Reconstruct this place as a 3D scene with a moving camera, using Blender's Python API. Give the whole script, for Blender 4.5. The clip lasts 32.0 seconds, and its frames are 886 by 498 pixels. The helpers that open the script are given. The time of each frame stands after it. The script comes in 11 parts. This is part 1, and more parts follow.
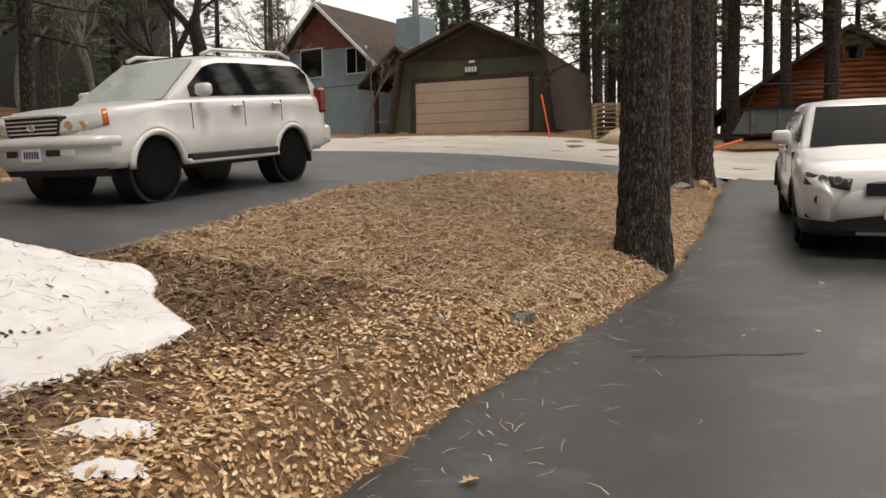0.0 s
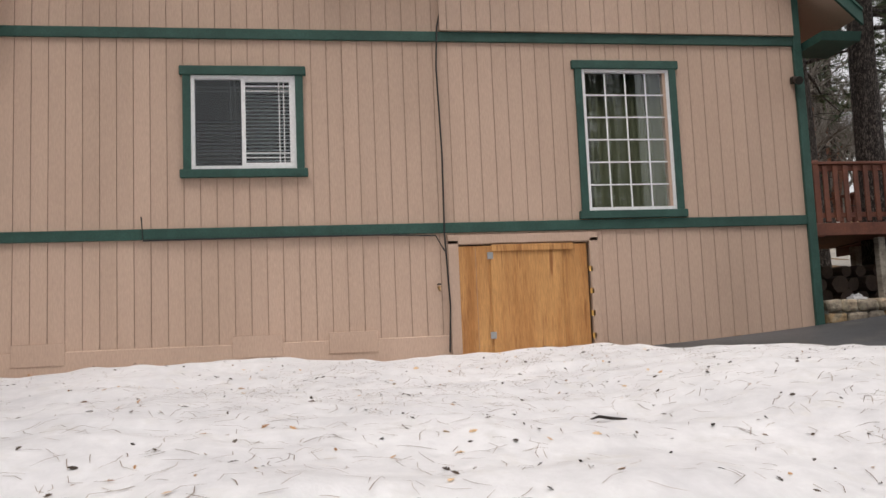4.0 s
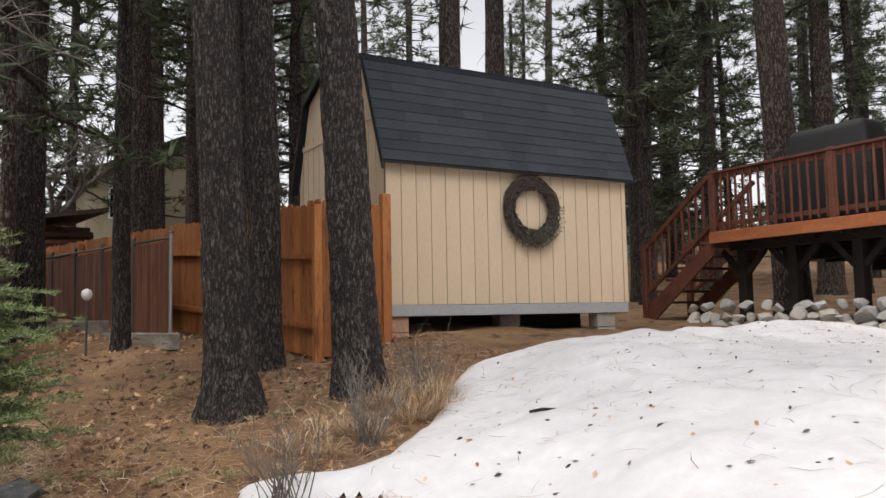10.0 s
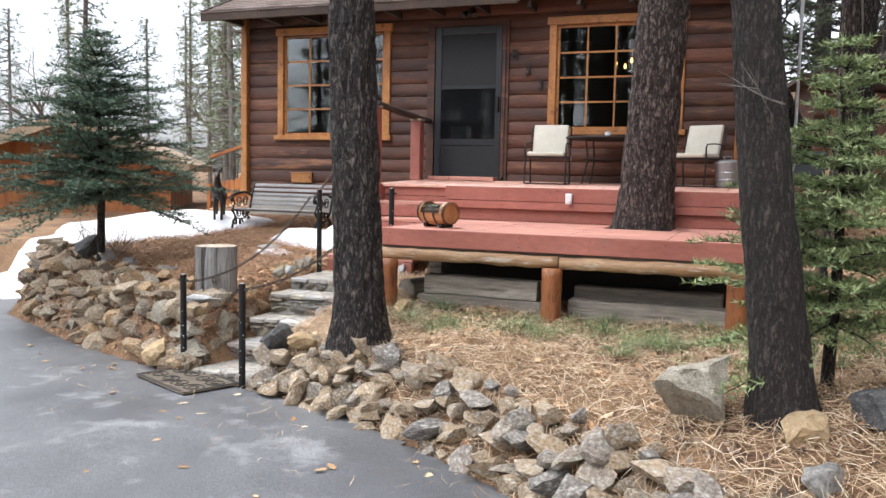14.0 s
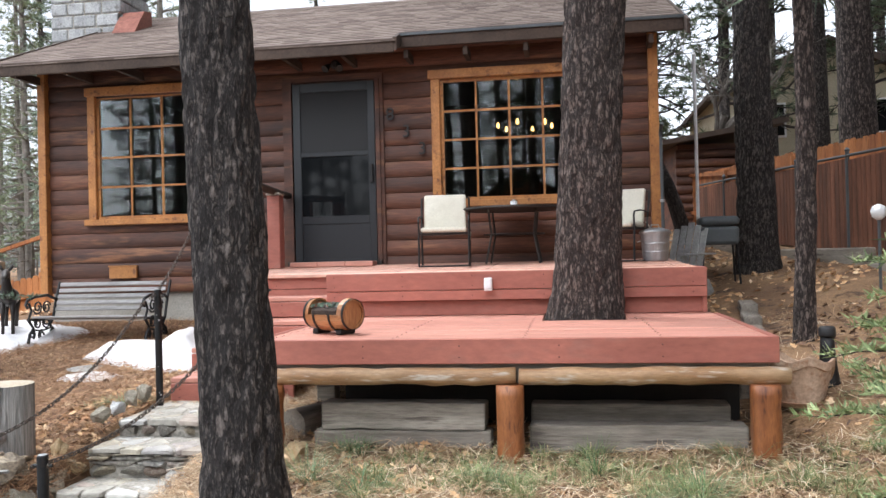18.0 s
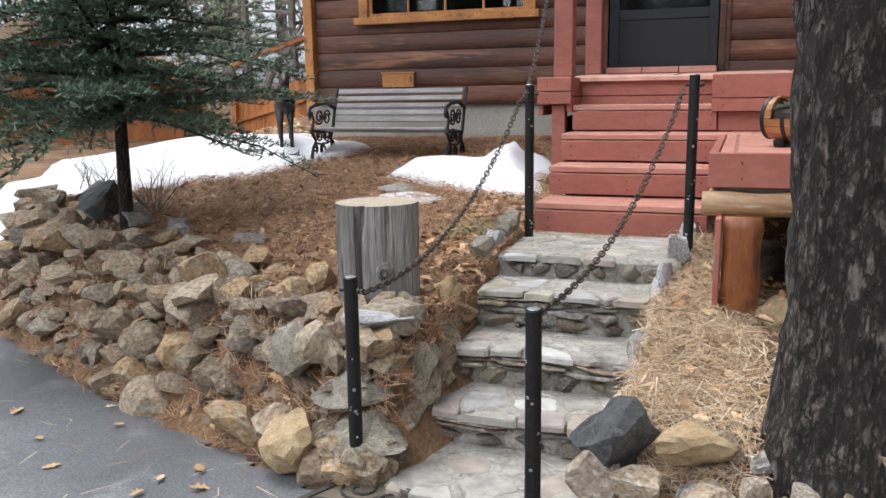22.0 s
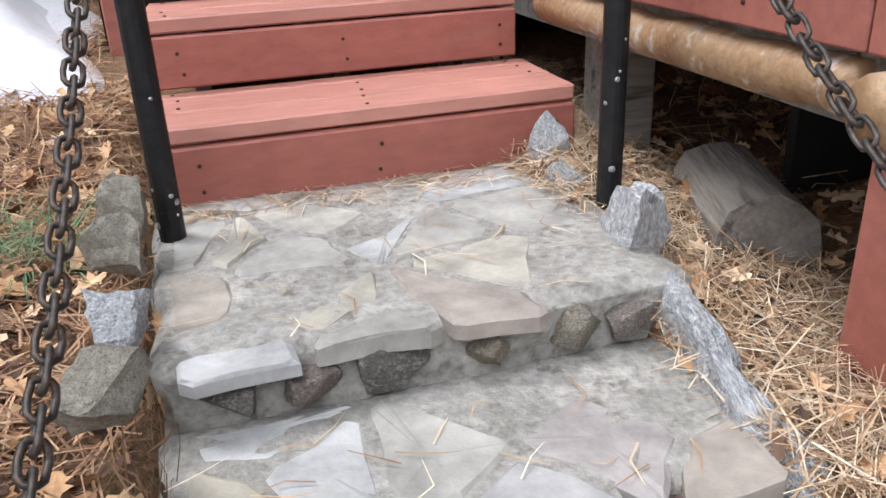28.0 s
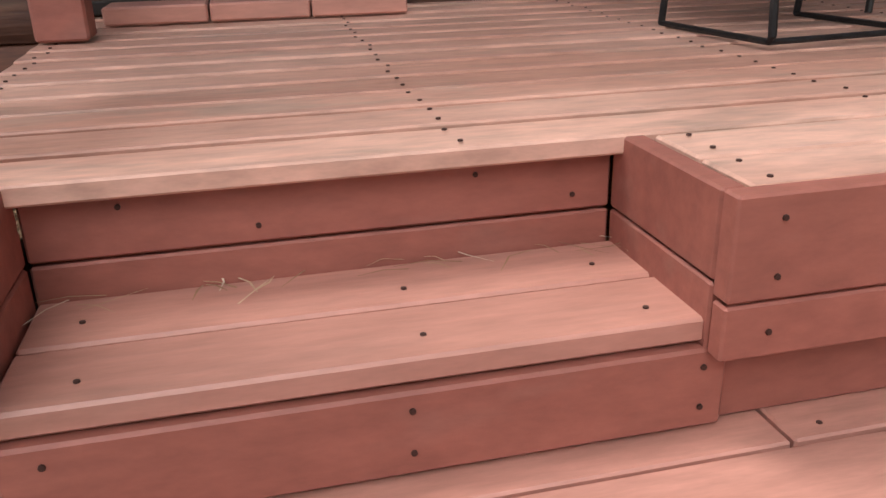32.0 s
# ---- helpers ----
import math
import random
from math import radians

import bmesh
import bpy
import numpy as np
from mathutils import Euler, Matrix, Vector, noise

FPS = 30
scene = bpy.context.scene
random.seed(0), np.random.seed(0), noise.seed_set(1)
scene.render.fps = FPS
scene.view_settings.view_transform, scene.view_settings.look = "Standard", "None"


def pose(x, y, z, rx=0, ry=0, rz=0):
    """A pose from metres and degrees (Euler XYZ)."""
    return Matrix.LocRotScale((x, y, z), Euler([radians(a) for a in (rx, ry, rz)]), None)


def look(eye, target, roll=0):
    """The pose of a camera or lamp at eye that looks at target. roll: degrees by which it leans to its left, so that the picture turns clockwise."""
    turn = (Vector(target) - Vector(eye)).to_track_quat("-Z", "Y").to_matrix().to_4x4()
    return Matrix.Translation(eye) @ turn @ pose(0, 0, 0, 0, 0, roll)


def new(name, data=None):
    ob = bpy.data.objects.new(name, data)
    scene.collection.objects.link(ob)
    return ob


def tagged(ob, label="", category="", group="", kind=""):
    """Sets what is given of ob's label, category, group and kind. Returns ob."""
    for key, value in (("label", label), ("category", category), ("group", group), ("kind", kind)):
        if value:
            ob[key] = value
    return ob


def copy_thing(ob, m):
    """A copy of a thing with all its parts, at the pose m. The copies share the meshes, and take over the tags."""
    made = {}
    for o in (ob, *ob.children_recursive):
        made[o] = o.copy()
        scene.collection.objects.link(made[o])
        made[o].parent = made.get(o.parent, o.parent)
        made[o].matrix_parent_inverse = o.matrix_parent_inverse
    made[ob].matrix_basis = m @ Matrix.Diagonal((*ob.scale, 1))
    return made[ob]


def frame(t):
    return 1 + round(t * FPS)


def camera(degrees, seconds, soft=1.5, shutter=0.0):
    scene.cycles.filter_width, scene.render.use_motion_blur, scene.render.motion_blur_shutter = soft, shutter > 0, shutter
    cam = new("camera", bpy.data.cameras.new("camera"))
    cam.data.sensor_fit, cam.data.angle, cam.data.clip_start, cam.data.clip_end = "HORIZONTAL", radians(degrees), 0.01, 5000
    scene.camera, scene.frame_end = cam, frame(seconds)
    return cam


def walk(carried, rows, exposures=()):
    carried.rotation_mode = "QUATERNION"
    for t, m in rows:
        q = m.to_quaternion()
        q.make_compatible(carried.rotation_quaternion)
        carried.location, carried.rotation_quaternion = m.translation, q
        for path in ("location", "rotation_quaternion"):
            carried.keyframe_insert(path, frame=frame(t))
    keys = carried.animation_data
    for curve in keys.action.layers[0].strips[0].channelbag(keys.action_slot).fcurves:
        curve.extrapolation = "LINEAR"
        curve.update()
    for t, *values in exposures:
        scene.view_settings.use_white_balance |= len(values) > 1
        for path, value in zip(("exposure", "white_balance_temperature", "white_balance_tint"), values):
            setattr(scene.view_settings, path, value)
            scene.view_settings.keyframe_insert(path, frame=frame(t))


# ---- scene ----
cam = camera(56.9, 32.0)
PATH = [
    (0, pose(-0.259, 0.961, 1.689, 85.45, 0.87, -161.00)),
    (0.5, pose(-0.259, 0.961, 1.689, 85.49, 1.40, -152.55)),
    (1, pose(-0.259, 0.961, 1.689, 86.78, 2.27, -145.40)),
    (1.5, pose(-0.259, 0.961, 1.689, 88.13, 2.89, -136.15)),
    (2, pose(-0.259, 0.961, 1.689, 88.54, 3.87, -125.49)),
    (2.5, pose(-0.313, 1.052, 1.694, 89.26, 3.71, -114.29)),
    (3, pose(-0.337, 1.094, 1.700, 90.87, 2.87, -106.52)),
    (3.5, pose(-0.334, 1.126, 1.700, 92.30, 2.14, -101.32)),
    (5.5, pose(-0.373, 1.193, 1.738, 105.22, 4.36, -91.75)),
    (6, pose(-0.289, 1.125, 1.743, 104.22, 5.77, -85.56)),
    (6.5, pose(-0.243, 1.053, 1.748, 102.86, 4.97, -77.93)),
    (7, pose(-0.208, 1.024, 1.743, 101.20, 3.36, -70.36)),
    (7.5, pose(-0.212, 1.062, 1.743, 99.96, 1.33, -62.15)),
    (8, pose(-0.227, 1.086, 1.738, 98.31, 0.32, -56.06)),
    (8.5, pose(-0.241, 1.098, 1.732, 97.33, 0.18, -50.70)),
    (9, pose(-0.250, 1.116, 1.732, 96.30, 0.50, -43.09)),
    (9.5, pose(-0.275, 1.113, 1.727, 95.27, 1.02, -36.01)),
    (10, pose(-0.285, 1.144, 1.727, 94.63, 1.10, -30.24)),
    (10.5, pose(-0.292, 1.150, 1.721, 94.01, 1.16, -26.24)),
    (11, pose(-0.307, 1.174, 1.716, 92.32, 0.50, -21.13)),
    (11.5, pose(-0.322, 1.326, 1.746, 90.37, -0.60, -13.12)),
    (12, pose(-0.330, 1.536, 1.770, 89.26, -1.00, -4.52)),
    (12.5, pose(-0.278, 1.785, 1.767, 87.59, -1.40, 6.12)),
    (13, pose(-0.263, 2.027, 1.772, 85.75, -1.99, 17.27)),
    (13.5, pose(-0.428, 2.297, 1.709, 84.54, -2.39, 20.85)),
    (15.5, pose(-1.212, 3.342, 1.760, 90.06, 2.50, 20.52)),
    (16, pose(-1.456, 3.710, 1.735, 92.06, -1.40, 19.99)),
    (16.5, pose(-1.619, 3.933, 1.765, 93.47, -0.90, 17.16)),
    (17, pose(-1.778, 4.156, 1.775, 93.30, 2.20, 10.81)),
    (17.5, pose(-1.834, 4.234, 1.751, 91.23, 2.10, 8.16)),
    (18, pose(-1.827, 4.282, 1.751, 90.57, 1.40, 8.76)),
    (18.5, pose(-1.813, 4.299, 1.746, 91.06, 0.80, 10.04)),
    (19, pose(-1.829, 4.323, 1.726, 90.46, -0.70, 14.24)),
    (19.5, pose(-2.011, 4.377, 1.701, 88.68, -1.00, 19.48)),
    (20, pose(-2.324, 4.499, 1.694, 86.82, 0.40, 20.63)),
    (20.5, pose(-2.657, 4.690, 1.650, 84.75, 0.90, 21.38)),
    (21, pose(-3.023, 4.915, 1.600, 83.43, 0.70, 22.10)),
    (21.5, pose(-3.410, 5.133, 1.595, 81.03, -0.00, 22.06)),
    (22, pose(-3.701, 5.409, 1.525, 79.22, 0.79, 20.00)),
    (22.5, pose(-3.988, 5.650, 1.504, 79.43, 1.47, 13.73)),
    (23, pose(-4.253, 5.912, 1.522, 78.63, 2.84, 4.93)),
    (23.5, pose(-4.431, 6.182, 1.482, 78.12, 3.52, -1.97)),
    (24, pose(-4.570, 6.392, 1.459, 76.19, 2.04, -5.11)),
    (24.5, pose(-4.696, 6.592, 1.400, 67.80, 1.67, -8.97)),
    (26.5, pose(-4.759, 7.463, 1.231, 70.41, 3.67, -16.60)),
    (27, pose(-4.718, 7.696, 1.293, 66.39, 1.01, -18.13)),
    (27.5, pose(-4.690, 7.996, 1.293, 66.63, 1.47, -17.09)),
    (28, look((-4.742, 8.31, 1.341), (-4.225, 10.061, 0.525), -2.4)),
    (28.5, look((-4.604, 8.634, 1.402), (-4.121, 10.395, 0.587), -2.2)),
    (29, look((-4.567, 8.968, 1.41), (-4.093, 10.752, 0.641), 2.4)),
    (29.5, look((-4.578, 9.166, 1.49), (-4.233, 10.941, 0.634), -1.4)),
    (30, look((-4.58, 9.392, 1.587), (-4.175, 11.129, 0.682), 1.3)),
    (30.5, look((-4.524, 9.61, 1.645), (-4.122, 11.301, 0.656), 3.1)),
    (31, look((-4.511, 9.798, 1.774), (-4.234, 11.525, 0.804), -1.5)),
    (31.5, look((-4.545, 10.076, 1.924), (-4.198, 11.841, 1.048), -1.4)),
    (32, look((-4.495, 10.269, 1.952), (-4.071, 12.077, 1.209), -1.3)),
]
EXPOSURES = [(0.0, 0.45, 7300, 12), (1.0, 0.2, 7050, 12), (2.0, 0.0, 6700, 12), (3.0, 0.1, 6700, 13), (5.5, 0.70, 6550, 13), (6.0, 0.76, 6500, 13), (7.0, 0.66, 6500, 13), (9.0, 0.55, 6550, 12), (10.0, 0.7, 6600, 12), (11.0, 0.8, 6650, 11), (12.0, 1.2, 6450, 9), (13.5, 1.4, 6050, 12),
             (16.0, 1.1, 6300, 10), (18.0, 1.45, 6000, 10), (19.0, 1.42, 5950, 10), (20.0, 1.32, 6050, 9), (21.0, 1.1, 6050, 10), (22.0, 1.0, 6000, 11), (23.0, 0.85, 5950, 11), (24.0, 1.2, 5900, 11), (27.0, 1.1, 5800, 13), (28.0, 1.05, 5800, 12), (29.0, 1.12, 5900, 10), (30.0, 0.82, 6050, 9), (31.0, 0.62, 6200, 9), (32.0, 0.76, 6250, 11)]
walk(cam, PATH, EXPOSURES)

# ---- sky and sun: bright overcast ----
world = bpy.data.worlds.new("overcast_sky")
scene.world = world
world.use_nodes = True
wn = world.node_tree
sky = wn.nodes.new("ShaderNodeTexSky")
sky.sky_type, sky.sun_disc = "NISHITA", False
sky.sun_elevation, sky.sun_rotation = radians(48), radians(200)
sky.air_density, sky.dust_density = 1.0, 3.0
hsv = wn.nodes.new("ShaderNodeHueSaturation")
hsv.inputs["Saturation"].default_value = 0.16
wn.links.new(sky.outputs[0], hsv.inputs["Color"])
wn.links.new(hsv.outputs[0], wn.nodes["Background"].inputs[0])
wn.nodes["Background"].inputs[1].default_value = 0.135
sun_data = bpy.data.lights.new("sun", "SUN")
sun_data.energy, sun_data.angle, sun_data.color = 1.45, radians(24), (1.0, 0.96, 0.9)
sun = new("sun", sun_data)
sun.matrix_world = look((0, 0, 30), (12, -10, 0))

# ---- materials ----
def nodes_of(name, rough=0.8, metal=0.0):
    m = bpy.data.materials.new(name)
    m.use_nodes = True
    b = m.node_tree.nodes["Principled BSDF"]
    b.inputs["Roughness"].default_value, b.inputs["Metallic"].default_value = rough, metal
    return m, m.node_tree, b


def noise_node(nt, scale, detail=4.0, rough=0.6, stretch=None, space="Object"):
    tc = nt.nodes.new("ShaderNodeTexCoord")
    mp = nt.nodes.new("ShaderNodeMapping")
    mp.inputs["Scale"].default_value = stretch or (1, 1, 1)
    n = nt.nodes.new("ShaderNodeTexNoise")
    n.inputs["Scale"].default_value, n.inputs["Detail"].default_value, n.inputs["Roughness"].default_value = scale, detail, rough
    nt.links.new(tc.outputs[space], mp.inputs[0])
    nt.links.new(mp.outputs[0], n.inputs["Vector"])
    return n


def ramp(nt, src, stops):
    r = nt.nodes.new("ShaderNodeValToRGB")
    e = r.color_ramp.elements
    while len(e) < len(stops):
        e.new(0.5)
    for k, (pos, col) in zip(e, stops):
        k.position, k.color = pos, (*col, 1)
    nt.links.new(src, r.inputs[0])
    return r


def mixed(nt, fac, a, b, mode="MIX"):
    m = nt.nodes.new("ShaderNodeMix")
    m.data_type, m.blend_type = "RGBA", mode
    for sock, v in ((m.inputs[0], fac), (m.inputs[6], a), (m.inputs[7], b)):
        if isinstance(v, bpy.types.NodeSocket):
            nt.links.new(v, sock)
        elif isinstance(v, tuple):
            sock.default_value = (*v, 1)
        else:
            sock.default_value = v
    return m.outputs[2]


def bumped(nt, b, src, strength=0.3, dist=0.01):
    n = nt.nodes.new("ShaderNodeBump")
    n.inputs["Strength"].default_value, n.inputs["Distance"].default_value = strength, dist
    nt.links.new(src, n.inputs["Height"])
    nt.links.new(n.outputs[0], b.inputs["Normal"])


def mat(name, c1, c2, scale=6.0, fine=60.0, rough=0.8, metal=0.0, stretch=None, bump=0.3, dist=0.006, vary=0.0, c3=None, lo=0.35, hi=0.65, island=False, detail=5.0, con=1.0):
    """Two colours mixed by a broad noise, mottled by a fine one that is also the relief. vary: brightness from object to object."""
    m, nt, b = nodes_of(name, rough, metal)
    n1 = noise_node(nt, scale, detail, 0.6, stretch)
    n2 = noise_node(nt, fine, 4.0, 0.65, stretch)
    col = ramp(nt, n1.outputs[0], [(lo, c1), (hi, c2)]).outputs[0]
    if c3:
        n3 = noise_node(nt, scale * 2.7, 3.0, 0.7, stretch)
        col = mixed(nt, ramp(nt, n3.outputs[0], [(0.56, (0, 0, 0)), (0.68, (1, 1, 1))]).outputs[0], col, c3)
    shade = ramp(nt, n2.outputs[0], [(0.3, (1 - 0.28 * con,) * 3), (0.7, (1 + 0.18 * con,) * 3)]).outputs[0]
    col = mixed(nt, 1.0, col, shade, "MULTIPLY")
    if vary:
        if island:
            g = nt.nodes.new("ShaderNodeNewGeometry")
            src = g.outputs["Random Per Island"]
        else:
            src = nt.nodes.new("ShaderNodeObjectInfo").outputs["Random"]
        v = ramp(nt, src, [(0.0, (1 - vary,) * 3), (1.0, (1 + vary,) * 3)]).outputs[0]
        col = mixed(nt, 1.0, col, v, "MULTIPLY")
    nt.links.new(col, b.inputs["Base Color"])
    if bump:
        bumped(nt, b, n2.outputs[0], bump, dist)
    return m


def palette(name, stops, rough=0.9, fine=40.0, bump=0.2, island=True, con=1.0, lichen=None):
    """A colour of its own for each loose piece, picked at random from the stops."""
    m, nt, b = nodes_of(name, rough)
    if island:
        src = nt.nodes.new("ShaderNodeNewGeometry").outputs["Random Per Island"]
    else:
        src = nt.nodes.new("ShaderNodeObjectInfo").outputs["Random"]
    r = ramp(nt, src, stops)
    n = noise_node(nt, fine, 5.0, 0.65)
    shade = ramp(nt, n.outputs[0], [(0.25, (1 - 0.4 * con,) * 3), (0.75, (1 + 0.3 * con,) * 3)]).outputs[0]
    col = r.outputs[0]
    if lichen:
        n2 = noise_node(nt, fine * 0.45, 6.0, 0.7)
        col = mixed(nt, ramp(nt, n2.outputs[0], [(0.50, (0, 0, 0)), (0.60, (0.6, 0.6, 0.6))]).outputs[0], col, lichen)
    nt.links.new(mixed(nt, 1.0, col, shade, "MULTIPLY"), b.inputs["Base Color"])
    if bump:
        bumped(nt, b, n.outputs[0], bump, 0.01)
    return m


def bark_mat(name, crack, body, ridge, scale):
    """Long flaky bark ridges parted by dark branching fissures."""
    m, nt, b = nodes_of(name, 0.95)
    n1 = noise_node(nt, scale, 4.0, 0.6, (1, 1, 0.26))
    n3 = noise_node(nt, scale * 1.7, 4.0, 0.6, (1, 1, 0.36))
    n2 = noise_node(nt, scale * 3.4, 6.0, 0.72, (1, 1, 0.3))
    ink, paper = (0, 0, 0), (1, 1, 1)
    f1 = ramp(nt, n1.outputs[0], [(0.40, paper), (0.475, ink), (0.51, ink), (0.58, paper)]).outputs[0]
    f2 = ramp(nt, n3.outputs[0], [(0.34, (0.25, 0.25, 0.25)), (0.44, paper), (0.58, paper), (0.68, (0.6, 0.6, 0.6))]).outputs[0]
    plates = mixed(nt, 1.0, f1, f2, "MULTIPLY")
    warp = nt.nodes.new("ShaderNodeVectorMath")
    warp.operation = "MULTIPLY_ADD"
    nt.links.new(n3.outputs["Color"], warp.inputs[0])
    warp.inputs[1].default_value = (0.09, 0.09, 0.05)
    nt.links.new(n1.inputs["Vector"].links[0].from_socket, warp.inputs[2])
    squash = nt.nodes.new("ShaderNodeMapping")
    squash.inputs["Scale"].default_value = (1, 1, 2.2)
    nt.links.new(warp.outputs[0], squash.inputs[0])
    vor = nt.nodes.new("ShaderNodeTexVoronoi")
    vor.feature = "DISTANCE_TO_EDGE"
    vor.inputs["Scale"].default_value = scale * 0.75
    nt.links.new(squash.outputs[0], vor.inputs["Vector"])
    scales = ramp(nt, vor.outputs["Distance"], [(0.02, (0.12, 0.12, 0.12)), (0.16, paper)]).outputs[0]
    plates = mixed(nt, 1.0, plates, scales, "MULTIPLY")
    face = mixed(nt, ramp(nt, n2.outputs[0], [(0.40, ink), (0.62, paper)]).outputs[0], body, ridge)
    nt.links.new(mixed(nt, plates, crack, face), b.inputs["Base Color"])
    bumped(nt, b, mixed(nt, 0.4, plates, n2.outputs["Color"]), 1.0, 0.022)
    return m


def plain(name, c, rough=0.5, metal=0.0):
    m, nt, b = nodes_of(name, rough, metal)
    n = noise_node(nt, 25.0, 3.0)
    v = ramp(nt, n.outputs[0], [(0.3, (0.9, 0.9, 0.9)), (0.7, (1.08, 1.08, 1.08))]).outputs[0]
    nt.links.new(mixed(nt, 1.0, (*c,), v, "MULTIPLY"), b.inputs["Base Color"])
    return m


def car_paint(name, c):
    m, nt, b = nodes_of(name, 0.3)
    n = noise_node(nt, 1.6, 5.0)
    v = ramp(nt, n.outputs[0], [(0.3, (0.95, 0.95, 0.94)), (0.7, (1.03, 1.03, 1.03))]).outputs[0]
    nt.links.new(mixed(nt, 1.0, (*c,), v, "MULTIPLY"), b.inputs["Base Color"])
    b.inputs["Coat Weight"].default_value = 0.6
    return m


def glass_mat(name, tint=(0.9, 0.95, 0.95)):
    """Thin window glass: clear, with a mirror gloss that grows towards grazing views."""
    m, nt, b = nodes_of(name)
    nt.nodes.remove(b)
    clear = nt.nodes.new("ShaderNodeBsdfTransparent")
    clear.inputs[0].default_value = (*tint, 1)
    gloss = nt.nodes.new("ShaderNodeBsdfGlossy")
    gloss.inputs["Roughness"].default_value = 0.01
    fres = nt.nodes.new("ShaderNodeFresnel")
    fres.inputs[0].default_value = 1.55
    mix = nt.nodes.new("ShaderNodeMixShader")
    nt.links.new(fres.outputs[0], mix.inputs[0])
    nt.links.new(clear.outputs[0], mix.inputs[1])
    nt.links.new(gloss.outputs[0], mix.inputs[2])
    nt.links.new(mix.outputs[0], nt.nodes["Material Output"].inputs[0])
    return m


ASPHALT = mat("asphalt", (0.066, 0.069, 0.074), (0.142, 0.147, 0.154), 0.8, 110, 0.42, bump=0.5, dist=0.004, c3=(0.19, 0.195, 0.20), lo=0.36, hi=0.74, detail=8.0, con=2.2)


def tone_along_y(m, y0, y1, dark, old):
    """Scales the base colour along y by old, then dark, then 1.38, with ragged borders."""
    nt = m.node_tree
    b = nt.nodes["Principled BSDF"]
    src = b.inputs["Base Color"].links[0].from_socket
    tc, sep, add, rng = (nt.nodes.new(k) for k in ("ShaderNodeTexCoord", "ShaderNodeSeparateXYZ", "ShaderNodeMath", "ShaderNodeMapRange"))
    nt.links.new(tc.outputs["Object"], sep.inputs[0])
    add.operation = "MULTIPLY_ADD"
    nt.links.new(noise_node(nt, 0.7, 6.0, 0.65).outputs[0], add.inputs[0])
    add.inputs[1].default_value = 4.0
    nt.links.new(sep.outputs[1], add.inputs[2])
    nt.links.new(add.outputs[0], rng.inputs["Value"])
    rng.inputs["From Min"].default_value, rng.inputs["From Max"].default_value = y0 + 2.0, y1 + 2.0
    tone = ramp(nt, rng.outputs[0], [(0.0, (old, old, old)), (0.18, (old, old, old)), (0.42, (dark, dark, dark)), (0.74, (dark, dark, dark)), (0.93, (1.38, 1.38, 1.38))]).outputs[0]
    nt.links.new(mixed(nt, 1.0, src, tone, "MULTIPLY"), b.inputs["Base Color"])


tone_along_y(ASPHALT, -10.0, 4.5, 0.30, 0.52)
ASPHALT_OLD = mat("old_asphalt", (0.034, 0.037, 0.042), (0.075, 0.079, 0.086), 0.6, 120, 0.55, bump=0.3, dist=0.004, c3=(0.092, 0.09, 0.086))
ROAD = mat("worn_road", (0.44, 0.41, 0.37), (0.56, 0.53, 0.48), 0.5, 60, 0.9, bump=0.2)
DUFF = mat("needle_duff", (0.14, 0.076, 0.040), (0.35, 0.215, 0.11), 1.3, 55, 0.95, bump=0.8, dist=0.03, c3=(0.075, 0.042, 0.027), lo=0.3, hi=0.7, con=1.6)
SNOW = mat("old_snow", (0.66, 0.655, 0.67), (0.75, 0.745, 0.755), 1.2, 7, 0.65, bump=0.25, dist=0.03, c3=(0.68, 0.67, 0.665), con=0.3)
BEIGE = mat("beige_siding_paint", (0.47, 0.34, 0.262), (0.53, 0.385, 0.30), 0.9, 70, 0.8, stretch=(1, 1, 0.2), bump=0.25, dist=0.003, vary=0.03, con=0.4)
CREAM = mat("cream_siding_paint", (0.60, 0.48, 0.335), (0.65, 0.525, 0.375), 0.9, 60, 0.8, stretch=(1, 1, 0.2), bump=0.15, dist=0.002, vary=0.025, con=0.3)
GREEN = mat("green_trim_paint", (0.012, 0.055, 0.043), (0.025, 0.085, 0.068), 2.5, 50, 0.65, bump=0.2)
LOG = mat("stained_log_siding", (0.040, 0.016, 0.010), (0.122, 0.043, 0.021), 1.6, 26, 0.66, stretch=(0.25, 1, 2.2), bump=0.5, dist=0.006, vary=0.32, c3=(0.165, 0.072, 0.033), con=1.5)
AMBER = mat("amber_stained_trim", (0.30, 0.12, 0.03), (0.44, 0.19, 0.05), 4, 50, 0.55, stretch=(1, 1, 1), bump=0.25, vary=0.08, c3=(0.16, 0.06, 0.02))
REDPAINT = mat("red_deck_paint", (0.285, 0.094, 0.068), (0.39, 0.137, 0.098), 1.4, 24, 0.55, stretch=(0.5, 1.3, 1.3), bump=0.3, dist=0.003, vary=0.08, c3=(0.31, 0.125, 0.094), con=0.6)
# Board tops: wear, plus the stronger light from above put into the colour.
REDWORN_LIT = mat("worn_lit_red_deck_paint", (0.46, 0.205, 0.153), (0.565, 0.275, 0.21), 1.1, 26, 0.42, stretch=(0.3, 1.6, 1.3), bump=0.35, dist=0.003, vary=0.07, c3=(0.43, 0.215, 0.165), con=0.6)
REDFADED_LIT = mat("faded_lit_deck_paint", (0.50, 0.26, 0.19), (0.70, 0.42, 0.32), 1.5, 18, 0.4, stretch=(0.45, 1.6, 1.3), bump=0.35, dist=0.004, vary=0.09, c3=(0.43, 0.27, 0.205), con=0.9)
